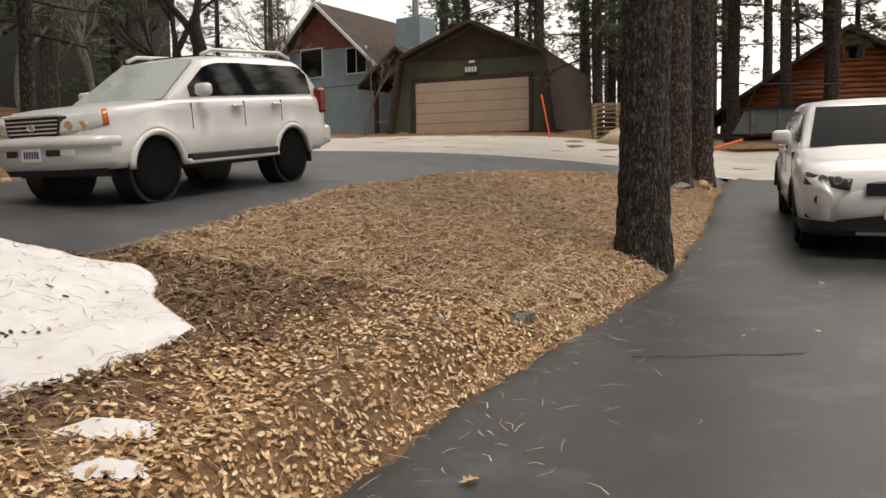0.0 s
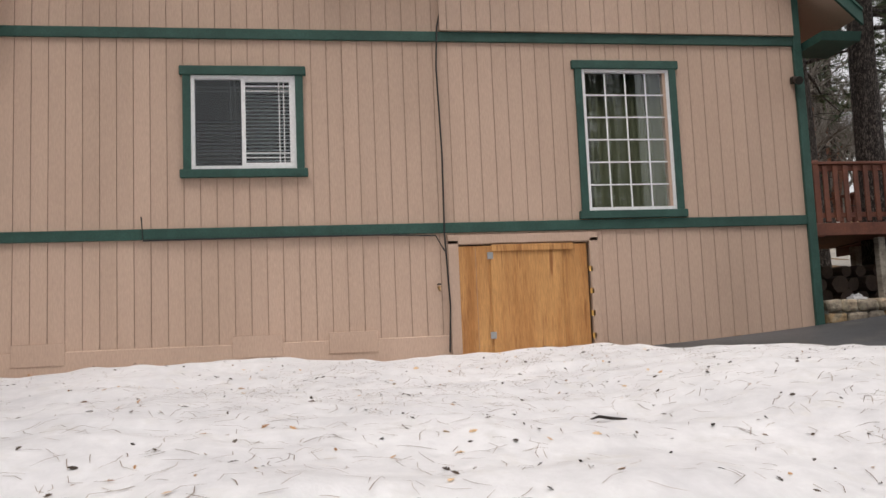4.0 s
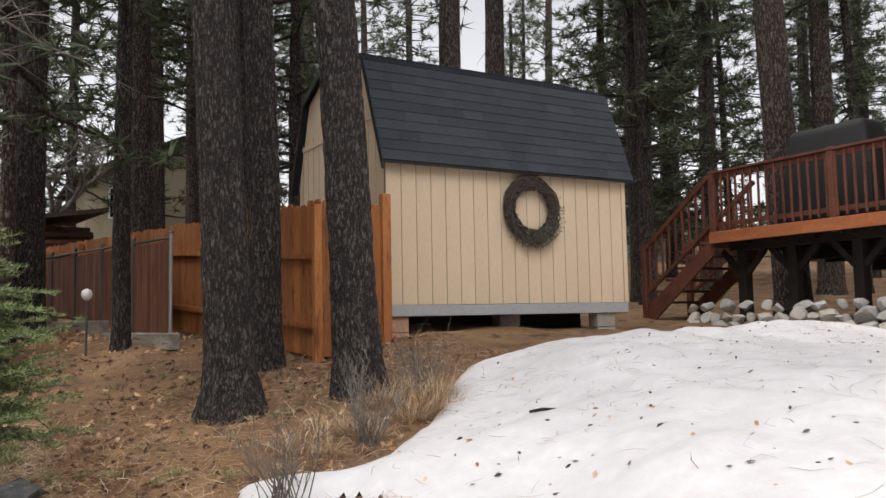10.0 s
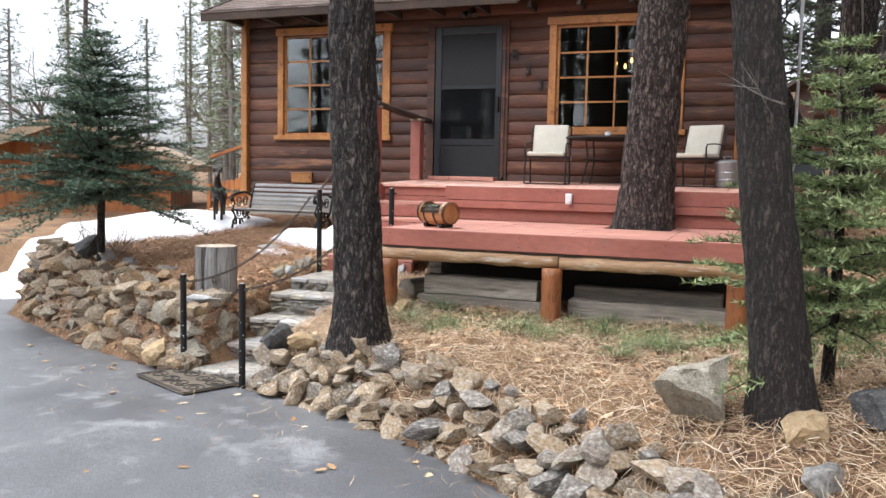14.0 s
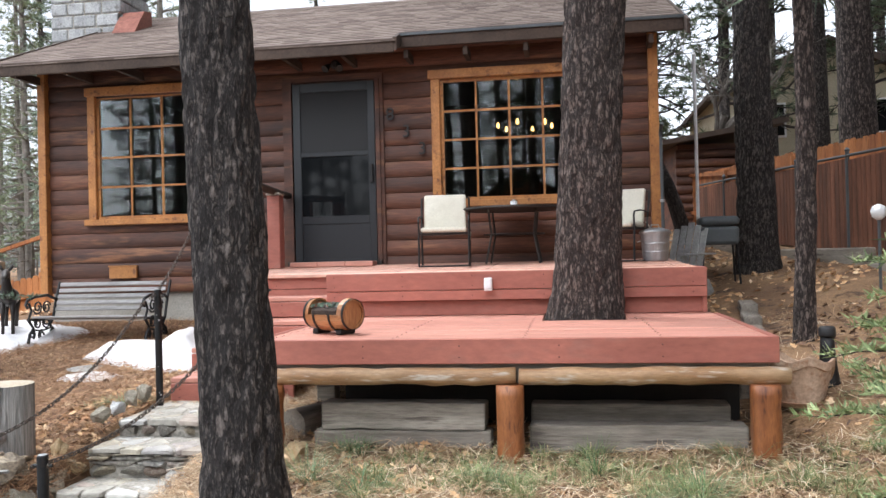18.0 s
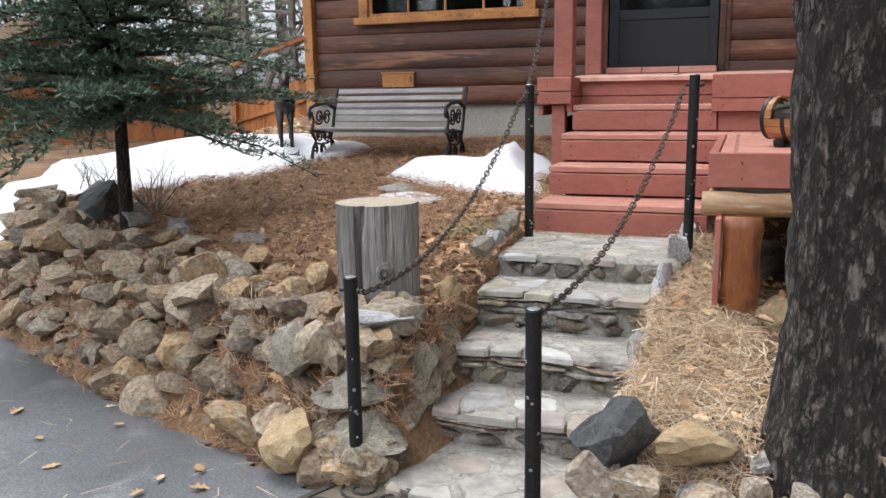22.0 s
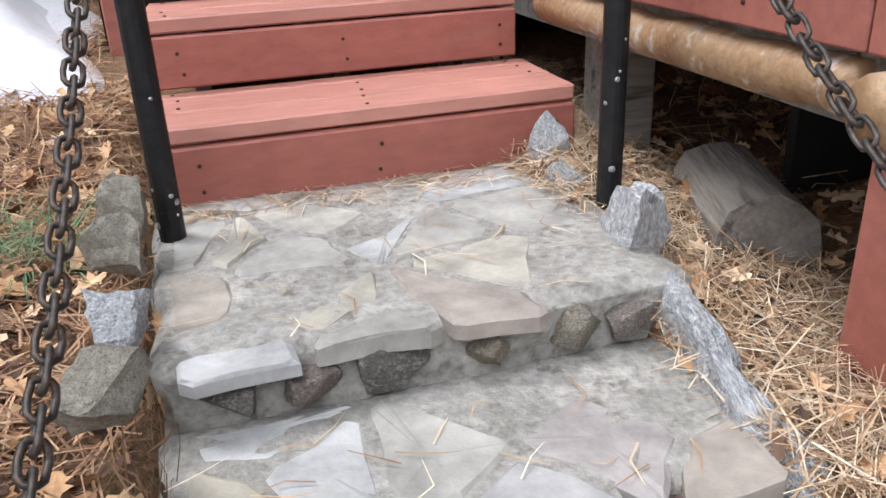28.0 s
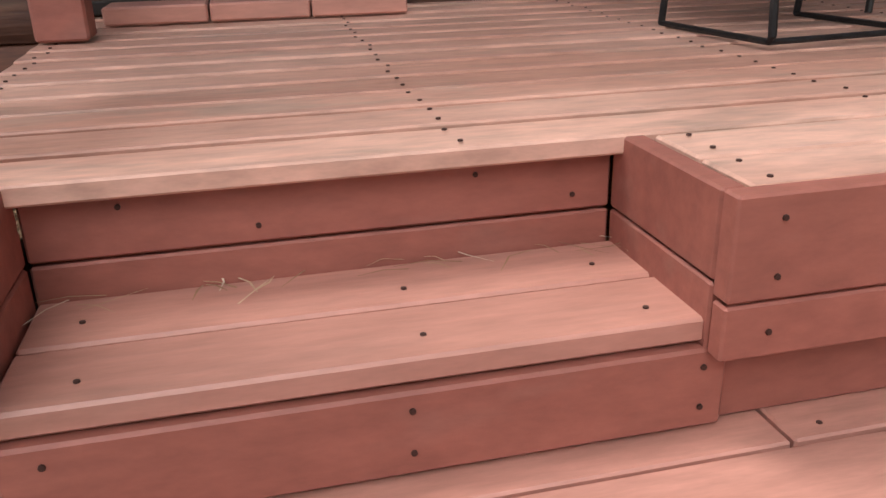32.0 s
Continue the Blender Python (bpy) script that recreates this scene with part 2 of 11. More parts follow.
SCREW = plain("rusted_screw", (0.06, 0.025, 0.018), 0.6, 0.3)
LOGRAIL = mat("weathered_peeled_log", (0.27, 0.145, 0.062), (0.46, 0.31, 0.175), 3, 30, 0.55, stretch=(0.4, 2, 2), bump=0.5, c3=(0.56, 0.49, 0.40))
LOGPOST = mat("brown_log_post", (0.20, 0.065, 0.02), (0.32, 0.12, 0.04), 4, 40, 0.5, stretch=(2, 2, 0.4), bump=0.4, c3=(0.10, 0.03, 0.015))
GREYWOOD = mat("weathered_timber", (0.19, 0.165, 0.135), (0.36, 0.325, 0.275), 3, 30, 0.9, stretch=(0.25, 2.5, 2.5), bump=0.7, dist=0.012, vary=0.1, c3=(0.12, 0.10, 0.085))
STUMPSIDE = mat("weathered_stump_wood", (0.17, 0.16, 0.15), (0.36, 0.345, 0.325), 3, 36, 0.9, stretch=(3, 3, 0.2), bump=0.9, dist=0.015, c3=(0.09, 0.085, 0.08), con=1.6)
STUMPTOP = mat("stump_end_grain", (0.36, 0.30, 0.22), (0.47, 0.41, 0.32), 6, 50, 0.9, bump=0.4)
FENCE = mat("orange_cedar_fence", (0.29, 0.10, 0.028), (0.42, 0.165, 0.05), 2, 40, 0.75, stretch=(2, 2, 0.3), bump=0.3, vary=0.22, c3=(0.18, 0.06, 0.02))
DECKRED = mat("redwood_deck_stain", (0.085, 0.026, 0.015), (0.155, 0.05, 0.027), 3, 40, 0.7, bump=0.25, vary=0.1)
DECKORANGE = mat("orange_deck_fascia", (0.30, 0.09, 0.03), (0.42, 0.145, 0.05), 3, 40, 0.7, stretch=(2, 0.4, 2), bump=0.25)
PLYWOOD = mat("plywood", (0.40, 0.175, 0.05), (0.60, 0.32, 0.115), 1.3, 30, 0.7, stretch=(1, 3, 0.25), bump=0.2, c3=(0.30, 0.12, 0.035))
ROOFTILE = palette("brown_shingle", [(0.0, (0.105, 0.075, 0.06)), (0.5, (0.16, 0.12, 0.10)), (1.0, (0.21, 0.165, 0.14))], 0.95, 60, 0.5)
SHED_SINGLE = palette("slate_grey_shingle_tab", [(0.0, (0.026, 0.032, 0.041)), (0.6, (0.032, 0.039, 0.05)), (1.0, (0.04, 0.048, 0.06))], 0.95, 80, 0.4, island=False)
SHEDTILE = palette("slate_grey_shingle", [(0.0, (0.02, 0.026, 0.034)), (0.6, (0.032, 0.04, 0.052)), (1.0, (0.05, 0.06, 0.075))], 0.95, 80, 0.4)
STONE = palette("mixed_fieldstone", [(0.0, (0.14, 0.10, 0.07)), (0.2, (0.29, 0.225, 0.15)), (0.4, (0.40, 0.27, 0.14)), (0.55, (0.22, 0.14, 0.09)), (0.75, (0.40, 0.32, 0.225)), (1.0, (0.20, 0.17, 0.135))], 0.92, 12, 1.0, island=False, con=1.9, lichen=(0.34, 0.31, 0.235))
WHITESTONE = mat("white_quartz_stone", (0.46, 0.46, 0.46), (0.76, 0.76, 0.75), 14, 26, 0.9, bump=1.0, dist=0.02, c3=(0.27, 0.27, 0.275), con=1.4)
PALEGRANITE = mat("pale_lichened_granite", (0.36, 0.345, 0.31), (0.55, 0.53, 0.48), 9, 60, 0.9, bump=0.8, dist=0.012, c3=(0.24, 0.235, 0.21))
GREYSTONE = mat("grey_granite", (0.20, 0.195, 0.18), (0.38, 0.365, 0.335), 7, 60, 0.9, bump=0.8, dist=0.012, vary=0.2, c3=(0.13, 0.125, 0.12))
CHIMNEYSTONE = mat("blue_grey_chimney_stone", (0.27, 0.28, 0.285), (0.42, 0.43, 0.43), 4, 40, 0.9, bump=0.5, vary=0.12, c3=(0.22, 0.22, 0.21))
MORTAR = mat("mortar", (0.27, 0.255, 0.22), (0.41, 0.385, 0.34), 7, 45, 0.95, bump=0.8, dist=0.010, c3=(0.20, 0.185, 0.155), con=1.3)
TANROCK = palette("tan_edging_stone", [(0.0, (0.19, 0.155, 0.115)), (0.3, (0.35, 0.255, 0.155)), (0.6, (0.43, 0.335, 0.23)), (0.85, (0.28, 0.24, 0.20)), (1.0, (0.18, 0.165, 0.15))], 0.92, 14, 1.0, island=False, con=1.8, lichen=(0.50, 0.48, 0.42))
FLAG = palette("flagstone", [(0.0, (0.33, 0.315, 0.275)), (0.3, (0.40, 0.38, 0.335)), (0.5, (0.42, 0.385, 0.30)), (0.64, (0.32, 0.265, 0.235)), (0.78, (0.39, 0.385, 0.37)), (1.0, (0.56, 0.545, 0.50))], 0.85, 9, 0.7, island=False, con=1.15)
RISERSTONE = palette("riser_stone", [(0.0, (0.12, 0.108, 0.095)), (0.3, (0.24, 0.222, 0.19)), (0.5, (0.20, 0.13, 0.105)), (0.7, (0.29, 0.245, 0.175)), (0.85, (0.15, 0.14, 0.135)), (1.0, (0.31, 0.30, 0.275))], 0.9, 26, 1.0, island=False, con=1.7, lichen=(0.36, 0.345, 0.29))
CONCRETE = mat("old_concrete", (0.27, 0.255, 0.22), (0.37, 0.35, 0.31), 2, 50, 0.9, bump=0.3)
BLACKIRON = mat("black_painted_iron", (0.008, 0.008, 0.009), (0.018, 0.018, 0.018), 12, 60, 0.5, 0.3, bump=0.2, c3=(0.03, 0.022, 0.018))
CHAINIRON = mat("rusty_chain", (0.05, 0.042, 0.036), (0.12, 0.10, 0.085), 30, 90, 0.55, 0.6, bump=0.3, c3=(0.09, 0.045, 0.025))
BARK = bark_mat("pine_bark", (0.012, 0.009, 0.008), (0.088, 0.071, 0.061), (0.18, 0.152, 0.136), 24)
BARKRED = bark_mat("reddish_pine_bark", (0.018, 0.012, 0.010), (0.125, 0.092, 0.077), (0.24, 0.192, 0.167), 22)
OAKBARK = bark_mat("dark_oak_bark", (0.018, 0.014, 0.012), (0.066, 0.053, 0.045), (0.125, 0.102, 0.088), 34)
DEADWOOD = mat("bare_grey_branch", (0.12, 0.105, 0.09), (0.22, 0.20, 0.175), 8, 40, 0.9, bump=0.3)
NEEDLE = palette("pine_needles", [(0.0, (0.04, 0.062, 0.034)), (0.5, (0.075, 0.105, 0.055)), (1.0, (0.13, 0.15, 0.082))], 0.7, 3, 0)
FIRNEEDLE = palette("fir_needles", [(0.0, (0.12, 0.17, 0.07)), (0.5, (0.22, 0.29, 0.12)), (1.0, (0.37, 0.43, 0.20))], 0.6, 5, 0)
BLUEFIR = palette("blue_green_needles", [(0.0, (0.045, 0.085, 0.055)), (0.5, (0.08, 0.135, 0.085)), (1.0, (0.145, 0.205, 0.125))], 0.6, 5, 0)
LEAF = palette("dry_oak_leaves", [(0.0, (0.26, 0.125, 0.055)), (0.3, (0.48, 0.265, 0.12)), (0.7, (0.67, 0.43, 0.225)), (1.0, (0.78, 0.58, 0.37))], 0.7, 30, 0)
STRAW = palette("dry_pine_needles", [(0.0, (0.25, 0.14, 0.075)), (0.4, (0.47, 0.315, 0.18)), (0.8, (0.66, 0.51, 0.335)), (1.0, (0.80, 0.69, 0.53))], 0.7, 20, 0)
DARKSTRAW = palette("damp_brown_needles", [(0.0, (0.075, 0.042, 0.026)), (0.6, (0.15, 0.085, 0.05)), (1.0, (0.25, 0.16, 0.10))], 0.85, 20, 0)
GRASS = palette("green_grass", [(0.0, (0.10, 0.15, 0.05)), (0.5, (0.20, 0.25, 0.10)), (1.0, (0.36, 0.36, 0.18))], 0.8, 10, 0)
WHITEVINYL = plain("white_vinyl", (0.78, 0.79, 0.80), 0.4)
CARWHITE = car_paint("white_car_paint", (0.68, 0.69, 0.70))
CARPEARL = car_paint("pearl_white_car_paint", (0.63, 0.635, 0.64))
CARGLASS = plain("dark_tinted_glass", (0.006, 0.007, 0.008), 0.05)
CARGLASS.node_tree.nodes["Principled BSDF"].inputs["Specular IOR Level"].default_value = 0.28
# Pale base colour stands in for the sky reflected in the glass.
SKYSHIELD = plain("sky_pale_windshield", (0.36, 0.40, 0.40), 0.04)
DARKSHIELD = plain("dark_windshield", (0.01, 0.011, 0.012), 0.06)
DARKSHIELD.node_tree.nodes["Principled BSDF"].inputs["Specular IOR Level"].default_value = 0.03
TYRE = plain("tyre_rubber", (0.006, 0.006, 0.006), 0.9)
TYRE.node_tree.nodes["Principled BSDF"].inputs["Specular IOR Level"].default_value = 0.15
DARKRIM = plain("black_wheel_rim", (0.035, 0.035, 0.037), 0.35, 0.5)
CHROME = plain("chrome", (0.62, 0.62, 0.62), 0.15, 1.0)
BLACKPLASTIC = plain("black_plastic", (0.014, 0.014, 0.015), 0.6)
LAMPGLASS = plain("headlamp_lens", (0.52, 0.55, 0.52), 0.08)
AMBERLENS = plain("amber_lens", (0.55, 0.12, 0.02), 0.2)
REDLENS = plain("red_lens", (0.18, 0.012, 0.012), 0.2)
PANE = glass_mat("window_glass")
# Near-black that puts the darkness of unlit rooms and voids into the colour.
UNLITBLACK = plain("unlit_black", (0.02, 0.018, 0.016), 0.9)
CURTAIN = mat("olive_curtain", (0.16, 0.17, 0.10), (0.27, 0.27, 0.17), 14, 60, 0.9, stretch=(0.2, 6, 0.1), bump=0.3)
BLIND = plain("white_blind", (0.62, 0.64, 0.66), 0.6)
LACE = plain("pale_curtain", (0.42, 0.48, 0.55), 0.9)
SCREENDOOR = plain("slate_screen_door", (0.011, 0.013, 0.016), 0.4)
CUSHION = mat("cream_cushion", (0.60, 0.57, 0.47), (0.68, 0.65, 0.55), 5, 90, 0.9, bump=0.2)
GALV = plain("galvanised_steel", (0.42, 0.43, 0.44), 0.4, 0.8)
TERRACOTTA = plain("terracotta", (0.42, 0.25, 0.16), 0.85)
BRASS = plain("brass_plate", (0.34, 0.20, 0.07), 0.5, 0.3)
BLUESIDING = mat("blue_siding", (0.28, 0.38, 0.44), (0.37, 0.48, 0.54), 1, 40, 0.8, bump=0.2)
BRICKRED = mat("brick_red_shakes", (0.24, 0.095, 0.07), (0.34, 0.145, 0.11), 2, 20, 0.9, bump=0.4)
DARKBROWN = mat("dark_brown_siding", (0.045, 0.03, 0.022), (0.075, 0.05, 0.036), 1.5, 40, 0.85, bump=0.2)
OLIVE = mat("olive_green_siding", (0.085, 0.09, 0.06), (0.12, 0.125, 0.085), 1.5, 40, 0.85, bump=0.2)
GARAGEDOOR = mat("tan_garage_door", (0.50, 0.385, 0.30), (0.58, 0.455, 0.36), 1, 40, 0.7, bump=0.1)
ORANGELOG = mat("orange_log_wall", (0.24, 0.08, 0.032), (0.42, 0.155, 0.06), 2, 30, 0.7, stretch=(0.4, 0.4, 2), bump=0.3, vary=0.15)
GREYPAINT = plain("grey_painted_steel", (0.075, 0.085, 0.09), 0.6)
# Timber under the side deck, with the shade there put into its colour.
SHADEWOOD = mat("shade_black_timber", (0.012, 0.009, 0.008), (0.024, 0.018, 0.015), 4, 40, 0.85, bump=0.3)
PALLET = mat("pallet_wood", (0.27, 0.20, 0.13), (0.40, 0.31, 0.21), 3, 30, 0.9, bump=0.4)
ORANGEPOLE = plain("orange_marker", (0.75, 0.10, 0.03), 0.5)
SAND = mat("sand", (0.46, 0.36, 0.23), (0.56, 0.45, 0.30), 2, 60, 0.95, bump=0.5)
BRONZE = plain("dark_bronze", (0.03, 0.025, 0.022), 0.5, 0.4)
SUCCULENT = palette("succulents", [(0.0, (0.12, 0.2, 0.13)), (0.4, (0.25, 0.33, 0.24)), (0.7, (0.16, 0.15, 0.2)), (1.0, (0.45, 0.17, 0.08))], 0.6, 30, 0)
COVER = plain("black_grill_cover", (0.012, 0.013, 0.014), 0.7)
GREENSIDING = mat("pale_green_siding", (0.25, 0.32, 0.28), (0.32, 0.39, 0.34), 1, 30, 0.8, bump=0.1)
YELLOWSIDING = mat("pale_yellow_siding", (0.42, 0.38, 0.27), (0.50, 0.45, 0.33), 1, 30, 0.8, bump=0.1)


# ---- building helpers ----
def part(name, bm, material, parent=None, label="", smooth=False):
    """Links a bmesh as one mesh object under a thing or a part."""
    me = bpy.data.meshes.new(name)
    bm.to_mesh(me)
    bm.free()
    me.materials.append(material)
    if smooth:
        me.polygons.foreach_set("use_smooth", [True] * len(me.polygons))
    ob = new(name, me)
    if parent:
        ob.parent = parent
    return tagged(ob, label)


def shared(name, me, parent, m):
    ob = new(name, me)
    ob.parent = parent
    ob.matrix_basis = m
    return ob


def mesh_of(name, bm, material, smooth=False):
    me = bpy.data.meshes.new(name)
    bm.to_mesh(me)
    bm.free()
    me.materials.append(material)
    if smooth:
        me.polygons.foreach_set("use_smooth", [True] * len(me.polygons))
    return me


def thing(name, x, y, z, label, category, group="", kind="", rz=0, rx=0, ry=0):
    ob = new(name)
    ob.empty_display_size = 0.1
    ob.matrix_basis = pose(x, y, z, rx, ry, rz)
    return tagged(ob, label, category, group, kind)


def box(bm, x0, x1, y0, y1, z0, z1, m=None):
    vs = [Vector((x, y, z)) for x in (x0, x1) for y in (y0, y1) for z in (z0, z1)]
    if m:
        vs = [m @ v for v in vs]
    v = [bm.verts.new(c) for c in vs]
    for f in ((0, 1, 3, 2), (4, 6, 7, 5), (0, 4, 5, 1), (2, 3, 7, 6), (0, 2, 6, 4), (1, 5, 7, 3)):
        bm.faces.new([v[i] for i in f])
    return v


def boxes(*specs, m=None):
    bm = bmesh.new()
    for s in specs:
        box(bm, *s, m=m)
    return bm


def soft_box(x0, x1, y0, y1, z0, z1, w=0.006, seg=1, m=None):
    """A box with rounded edges."""
    bm = bmesh.new()
    box(bm, x0, x1, y0, y1, z0, z1, m)
    w = min(w, 0.45 * min(abs(x1 - x0), abs(y1 - y0), abs(z1 - z0)))
    bmesh.ops.bevel(bm, geom=bm.edges[:], offset=w, segments=seg, affect="EDGES", profile=0.5)
    return bm


def tube(bm, pts, radii, n=10, cap=True, wobble=0.0):
    """A tube through points; radii: one number or one for each point."""
    pts = [Vector(p) for p in pts]
    if not isinstance(radii, (list, tuple)):
        radii = [radii] * len(pts)
    rings, side = [], None
    for i, p in enumerate(pts):
        d = (pts[min(i + 1, len(pts) - 1)] - pts[max(i - 1, 0)]).normalized()
        if side is None:
            side = d.orthogonal().normalized()
        side = (side - d * side.dot(d)).normalized()
        up = d.cross(side)
        ring = []
        for k in range(n):
            a = 2 * math.pi * k / n
            r = radii[i] * (1 + (wobble * noise.noise(p * 7 + Vector((math.cos(a), math.sin(a), 0)) * 2) if wobble else 0))
            ring.append(bm.verts.new(p + side * math.cos(a) * r + up * math.sin(a) * r))
        rings.append(ring)
    for a, b in zip(rings, rings[1:]):
        for k in range(n):
            bm.faces.new((a[k], a[(k + 1) % n], b[(k + 1) % n], b[k]))
    if cap:
        bm.faces.new(rings[0][::-1])
        bm.faces.new(rings[-1])
    return bm


def rod(p0, p1, r0, r1=None, n=12):
    return tube(bmesh.new(), [p0, p1], [r0, r0 if r1 is None else r1], n)


def lathe(profile, n=24):
    """A turned shape from (radius, height) pairs."""
    bm = bmesh.new()
    rings = [[bm.verts.new((r * math.cos(2 * math.pi * k / n), r * math.sin(2 * math.pi * k / n), z)) for k in range(n)] for r, z in profile]
    for a, b in zip(rings, rings[1:]):
        for k in range(n):
            bm.faces.new((a[k], a[(k + 1) % n], b[(k + 1) % n], b[k]))
    bm.faces.new(rings[0][::-1])
    bm.faces.new(rings[-1])
    return bm


def prism(pts, axis, a, b):
    """An outline of (u, v) pairs pushed from a to b along an axis; u, v are the two other axes in order."""
    bm = bmesh.new()
    def place(u, v, w):
        return {"x": (w, u, v), "y": (u, w, v), "z": (u, v, w)}[axis]
    lo = [bm.verts.new(place(u, v, a)) for u, v in pts]
    hi = [bm.verts.new(place(u, v, b)) for u, v in pts]
    n = len(pts)
    for k in range(n):
        bm.faces.new((lo[k], lo[(k + 1) % n], hi[(k + 1) % n], hi[k]))
    bm.faces.new(lo[::-1])
    bm.faces.new(hi)
    bmesh.ops.recalc_face_normals(bm, faces=bm.faces[:])
    return bm


def rock_mesh(name, material, seed, sub=2, rough=0.35, flat=1.0):
    bm = bmesh.new()
    bmesh.ops.create_icosphere(bm, subdivisions=sub, radius=0.5)
    rnd = random.Random(seed)
    off = Vector((rnd.uniform(-50, 50), rnd.uniform(-50, 50), rnd.uniform(-50, 50)))
    cuts = []
    for _ in range(11):
        d = Vector((rnd.gauss(0, 1), rnd.gauss(0, 1), rnd.gauss(0, 1))).normalized()
        cuts.append((d, rnd.uniform(0.19, 0.38)))
    for v in bm.verts:
        p = v.co.copy()
        for d, h in cuts:
            k = p.dot(d)
            if k > h:
                p -= d * (k - h)
        p *= 1 + rough * 0.45 * noise.noise(v.co * 3.5 + off) + rough * 0.2 * noise.noise(v.co * 9 + off)
        p.z *= flat
        v.co = p
    me = mesh_of(name, bm, material, True)
    me.set_sharp_from_angle(angle=radians(24))
    return me



# ---- lie of the land ----
def smooth01(a, b, v):
    v = np.clip((v - a) / (b - a), 0, 1)
    return v * v * (3 - 2 * v)


def soft_plus(v, k):
    return np.log1p(np.exp(-np.abs(v) / k)) * k + np.maximum(v, 0)


def lie(x, y):
    """Height of the yard: it climbs towards the road, towards the beige house and behind the cabin."""
    x, y = np.asarray(x, float), np.asarray(y, float)
    back = 7.0 * np.tanh(soft_plus(-y, 0.8) * 0.095 / 7.0)
    side = 1.2 * np.tanh(np.maximum(0, x + 0.5) / 6) * (0.76 + 0.24 * smooth01(-6, 3, y))
    front = 3.0 * np.tanh(0.12 * soft_plus(y - 5, 0.6) * (1 - 0.6 * smooth01(4, 9, x)) / 3.0)
    west = 1 - 0.55 * smooth01(-8.5, -12, x) * smooth01(10, 13, y)
    dip = 0.07 * smooth01(-3.95, -3.5, x) * smooth01(-0.2, -0.9, x) * smooth01(8.1, 9.1, y) * smooth01(13, 11, y)
    hill = 6.0 * smooth01(17, 80, y + 0.4 * np.maximum(x, 0)) * smooth01(-14, -3, x)
    mound = 0.22 * np.exp(-((x + 0.35) / 0.9) ** 2 - ((y - 6.95) / 0.75) ** 2)
    return 0.12 + back + side + front * west + mound - dip - 0.03 * smooth01(-3.3, -3.75, x) * smooth01(-4.7, -4.3, x) * smooth01(9.7, 8.9, y) * smooth01(7.8, 8.2, y) + hill + 6.0 * smooth01(15, 62, x) * smooth01(30, 8, y)


def court_height(x, y):
    """Height of the asphalt court and lane."""
    x, y = np.asarray(x, float), np.asarray(y, float)
    return 0.08 + 0.06 * smooth01(3, -1, y) + 7.0 * np.tanh(soft_plus(-y, 0.8) * 0.095 / 7.0)


def outline_distance(x, y, poly):
    """Signed distance to an outline, negative inside."""
    x, y = np.asarray(x, float), np.asarray(y, float)
    d = np.full(x.shape, 1e9)
    inside = np.zeros(x.shape, bool)
    for (ax, ay), (bx, by) in zip(poly, poly[1:] + poly[:1]):
        ex, ey = bx - ax, by - ay
        t = np.clip(((x - ax) * ex + (y - ay) * ey) / (ex * ex + ey * ey), 0, 1)
        d = np.minimum(d, np.hypot(x - ax - t * ex, y - ay - t * ey))
        cross = (ay > y) != (by > y)
        with np.errstate(divide="ignore", invalid="ignore"):
            xi = ax + (y - ay) * ex / (ey if ey else 1e-9)
        inside ^= cross & (x < xi)
    return np.where(inside, -d, d)


COURT = [(-0.3, -17), (-0.1, -13), (0.0, -10), (0.25, -6.9), (0.8, -4.7), (1.17, -3.3), (1.35, -2.1), (1.42, -0.5), (1.2, 1.8), (0.6, 3.9), (-0.4, 5.4),
         (-1.5, 6.35), (-2.55, 7.1), (-3.3, 7.5), (-4.0, 7.76), (-5.2, 8.0), (-6.0, 8.25), (-6.9, 8.6), (-8.4, 9.3), (-9.3, 10.3), (-10.5, 12), (-15, 12), (-15, 3), (-9, -3), (-4.6, -7), (-3.6, -11), (-3.5, -17)]
DRIVE = [(4.4, -4.1), (4.6, -5.6), (4.75, -7.5), (4.7, -9.5), (4.3, -11.4), (3.3, -13.2), (1.9, -14.6), (0.0, -15.6), (-0.3, -17.4), (13.5, -17.4), (12.5, -13), (10.4, -10), (10.24, -5.5), (10.24, -2.8), (8, -3.4), (6, -4.3)]
SNOWBANK = [(1.25, 6.08), (1.32, 6.3), (1.8, 6.25), (2.2, 6.3), (2.75, 6.6), (3.3, 7.3), (4.0, 7.9), (5.0, 8.35), (6.4, 8.2), (7.6, 8.5), (8.8, 7.9), (9.7, 6.6), (10.15, 5.6), (10.2, 2), (10.2, -1.5), (9.6, -2.9), (8, -3.5), (6.6, -4.1), (5.3, -4.3),
            (4.3, -4.1), (3.75, -4.05), (3.2, -3.5), (2.55, -2.95), (2.62, -2.5), (2.55, -2.1), (2.52, -1.65), (2.42, -1.25), (2.15, -0.6), (1.9, 0.5), (1.82, 2.2), (1.85, 3.6), (2.0, 4.7), (1.85, 5.4)]


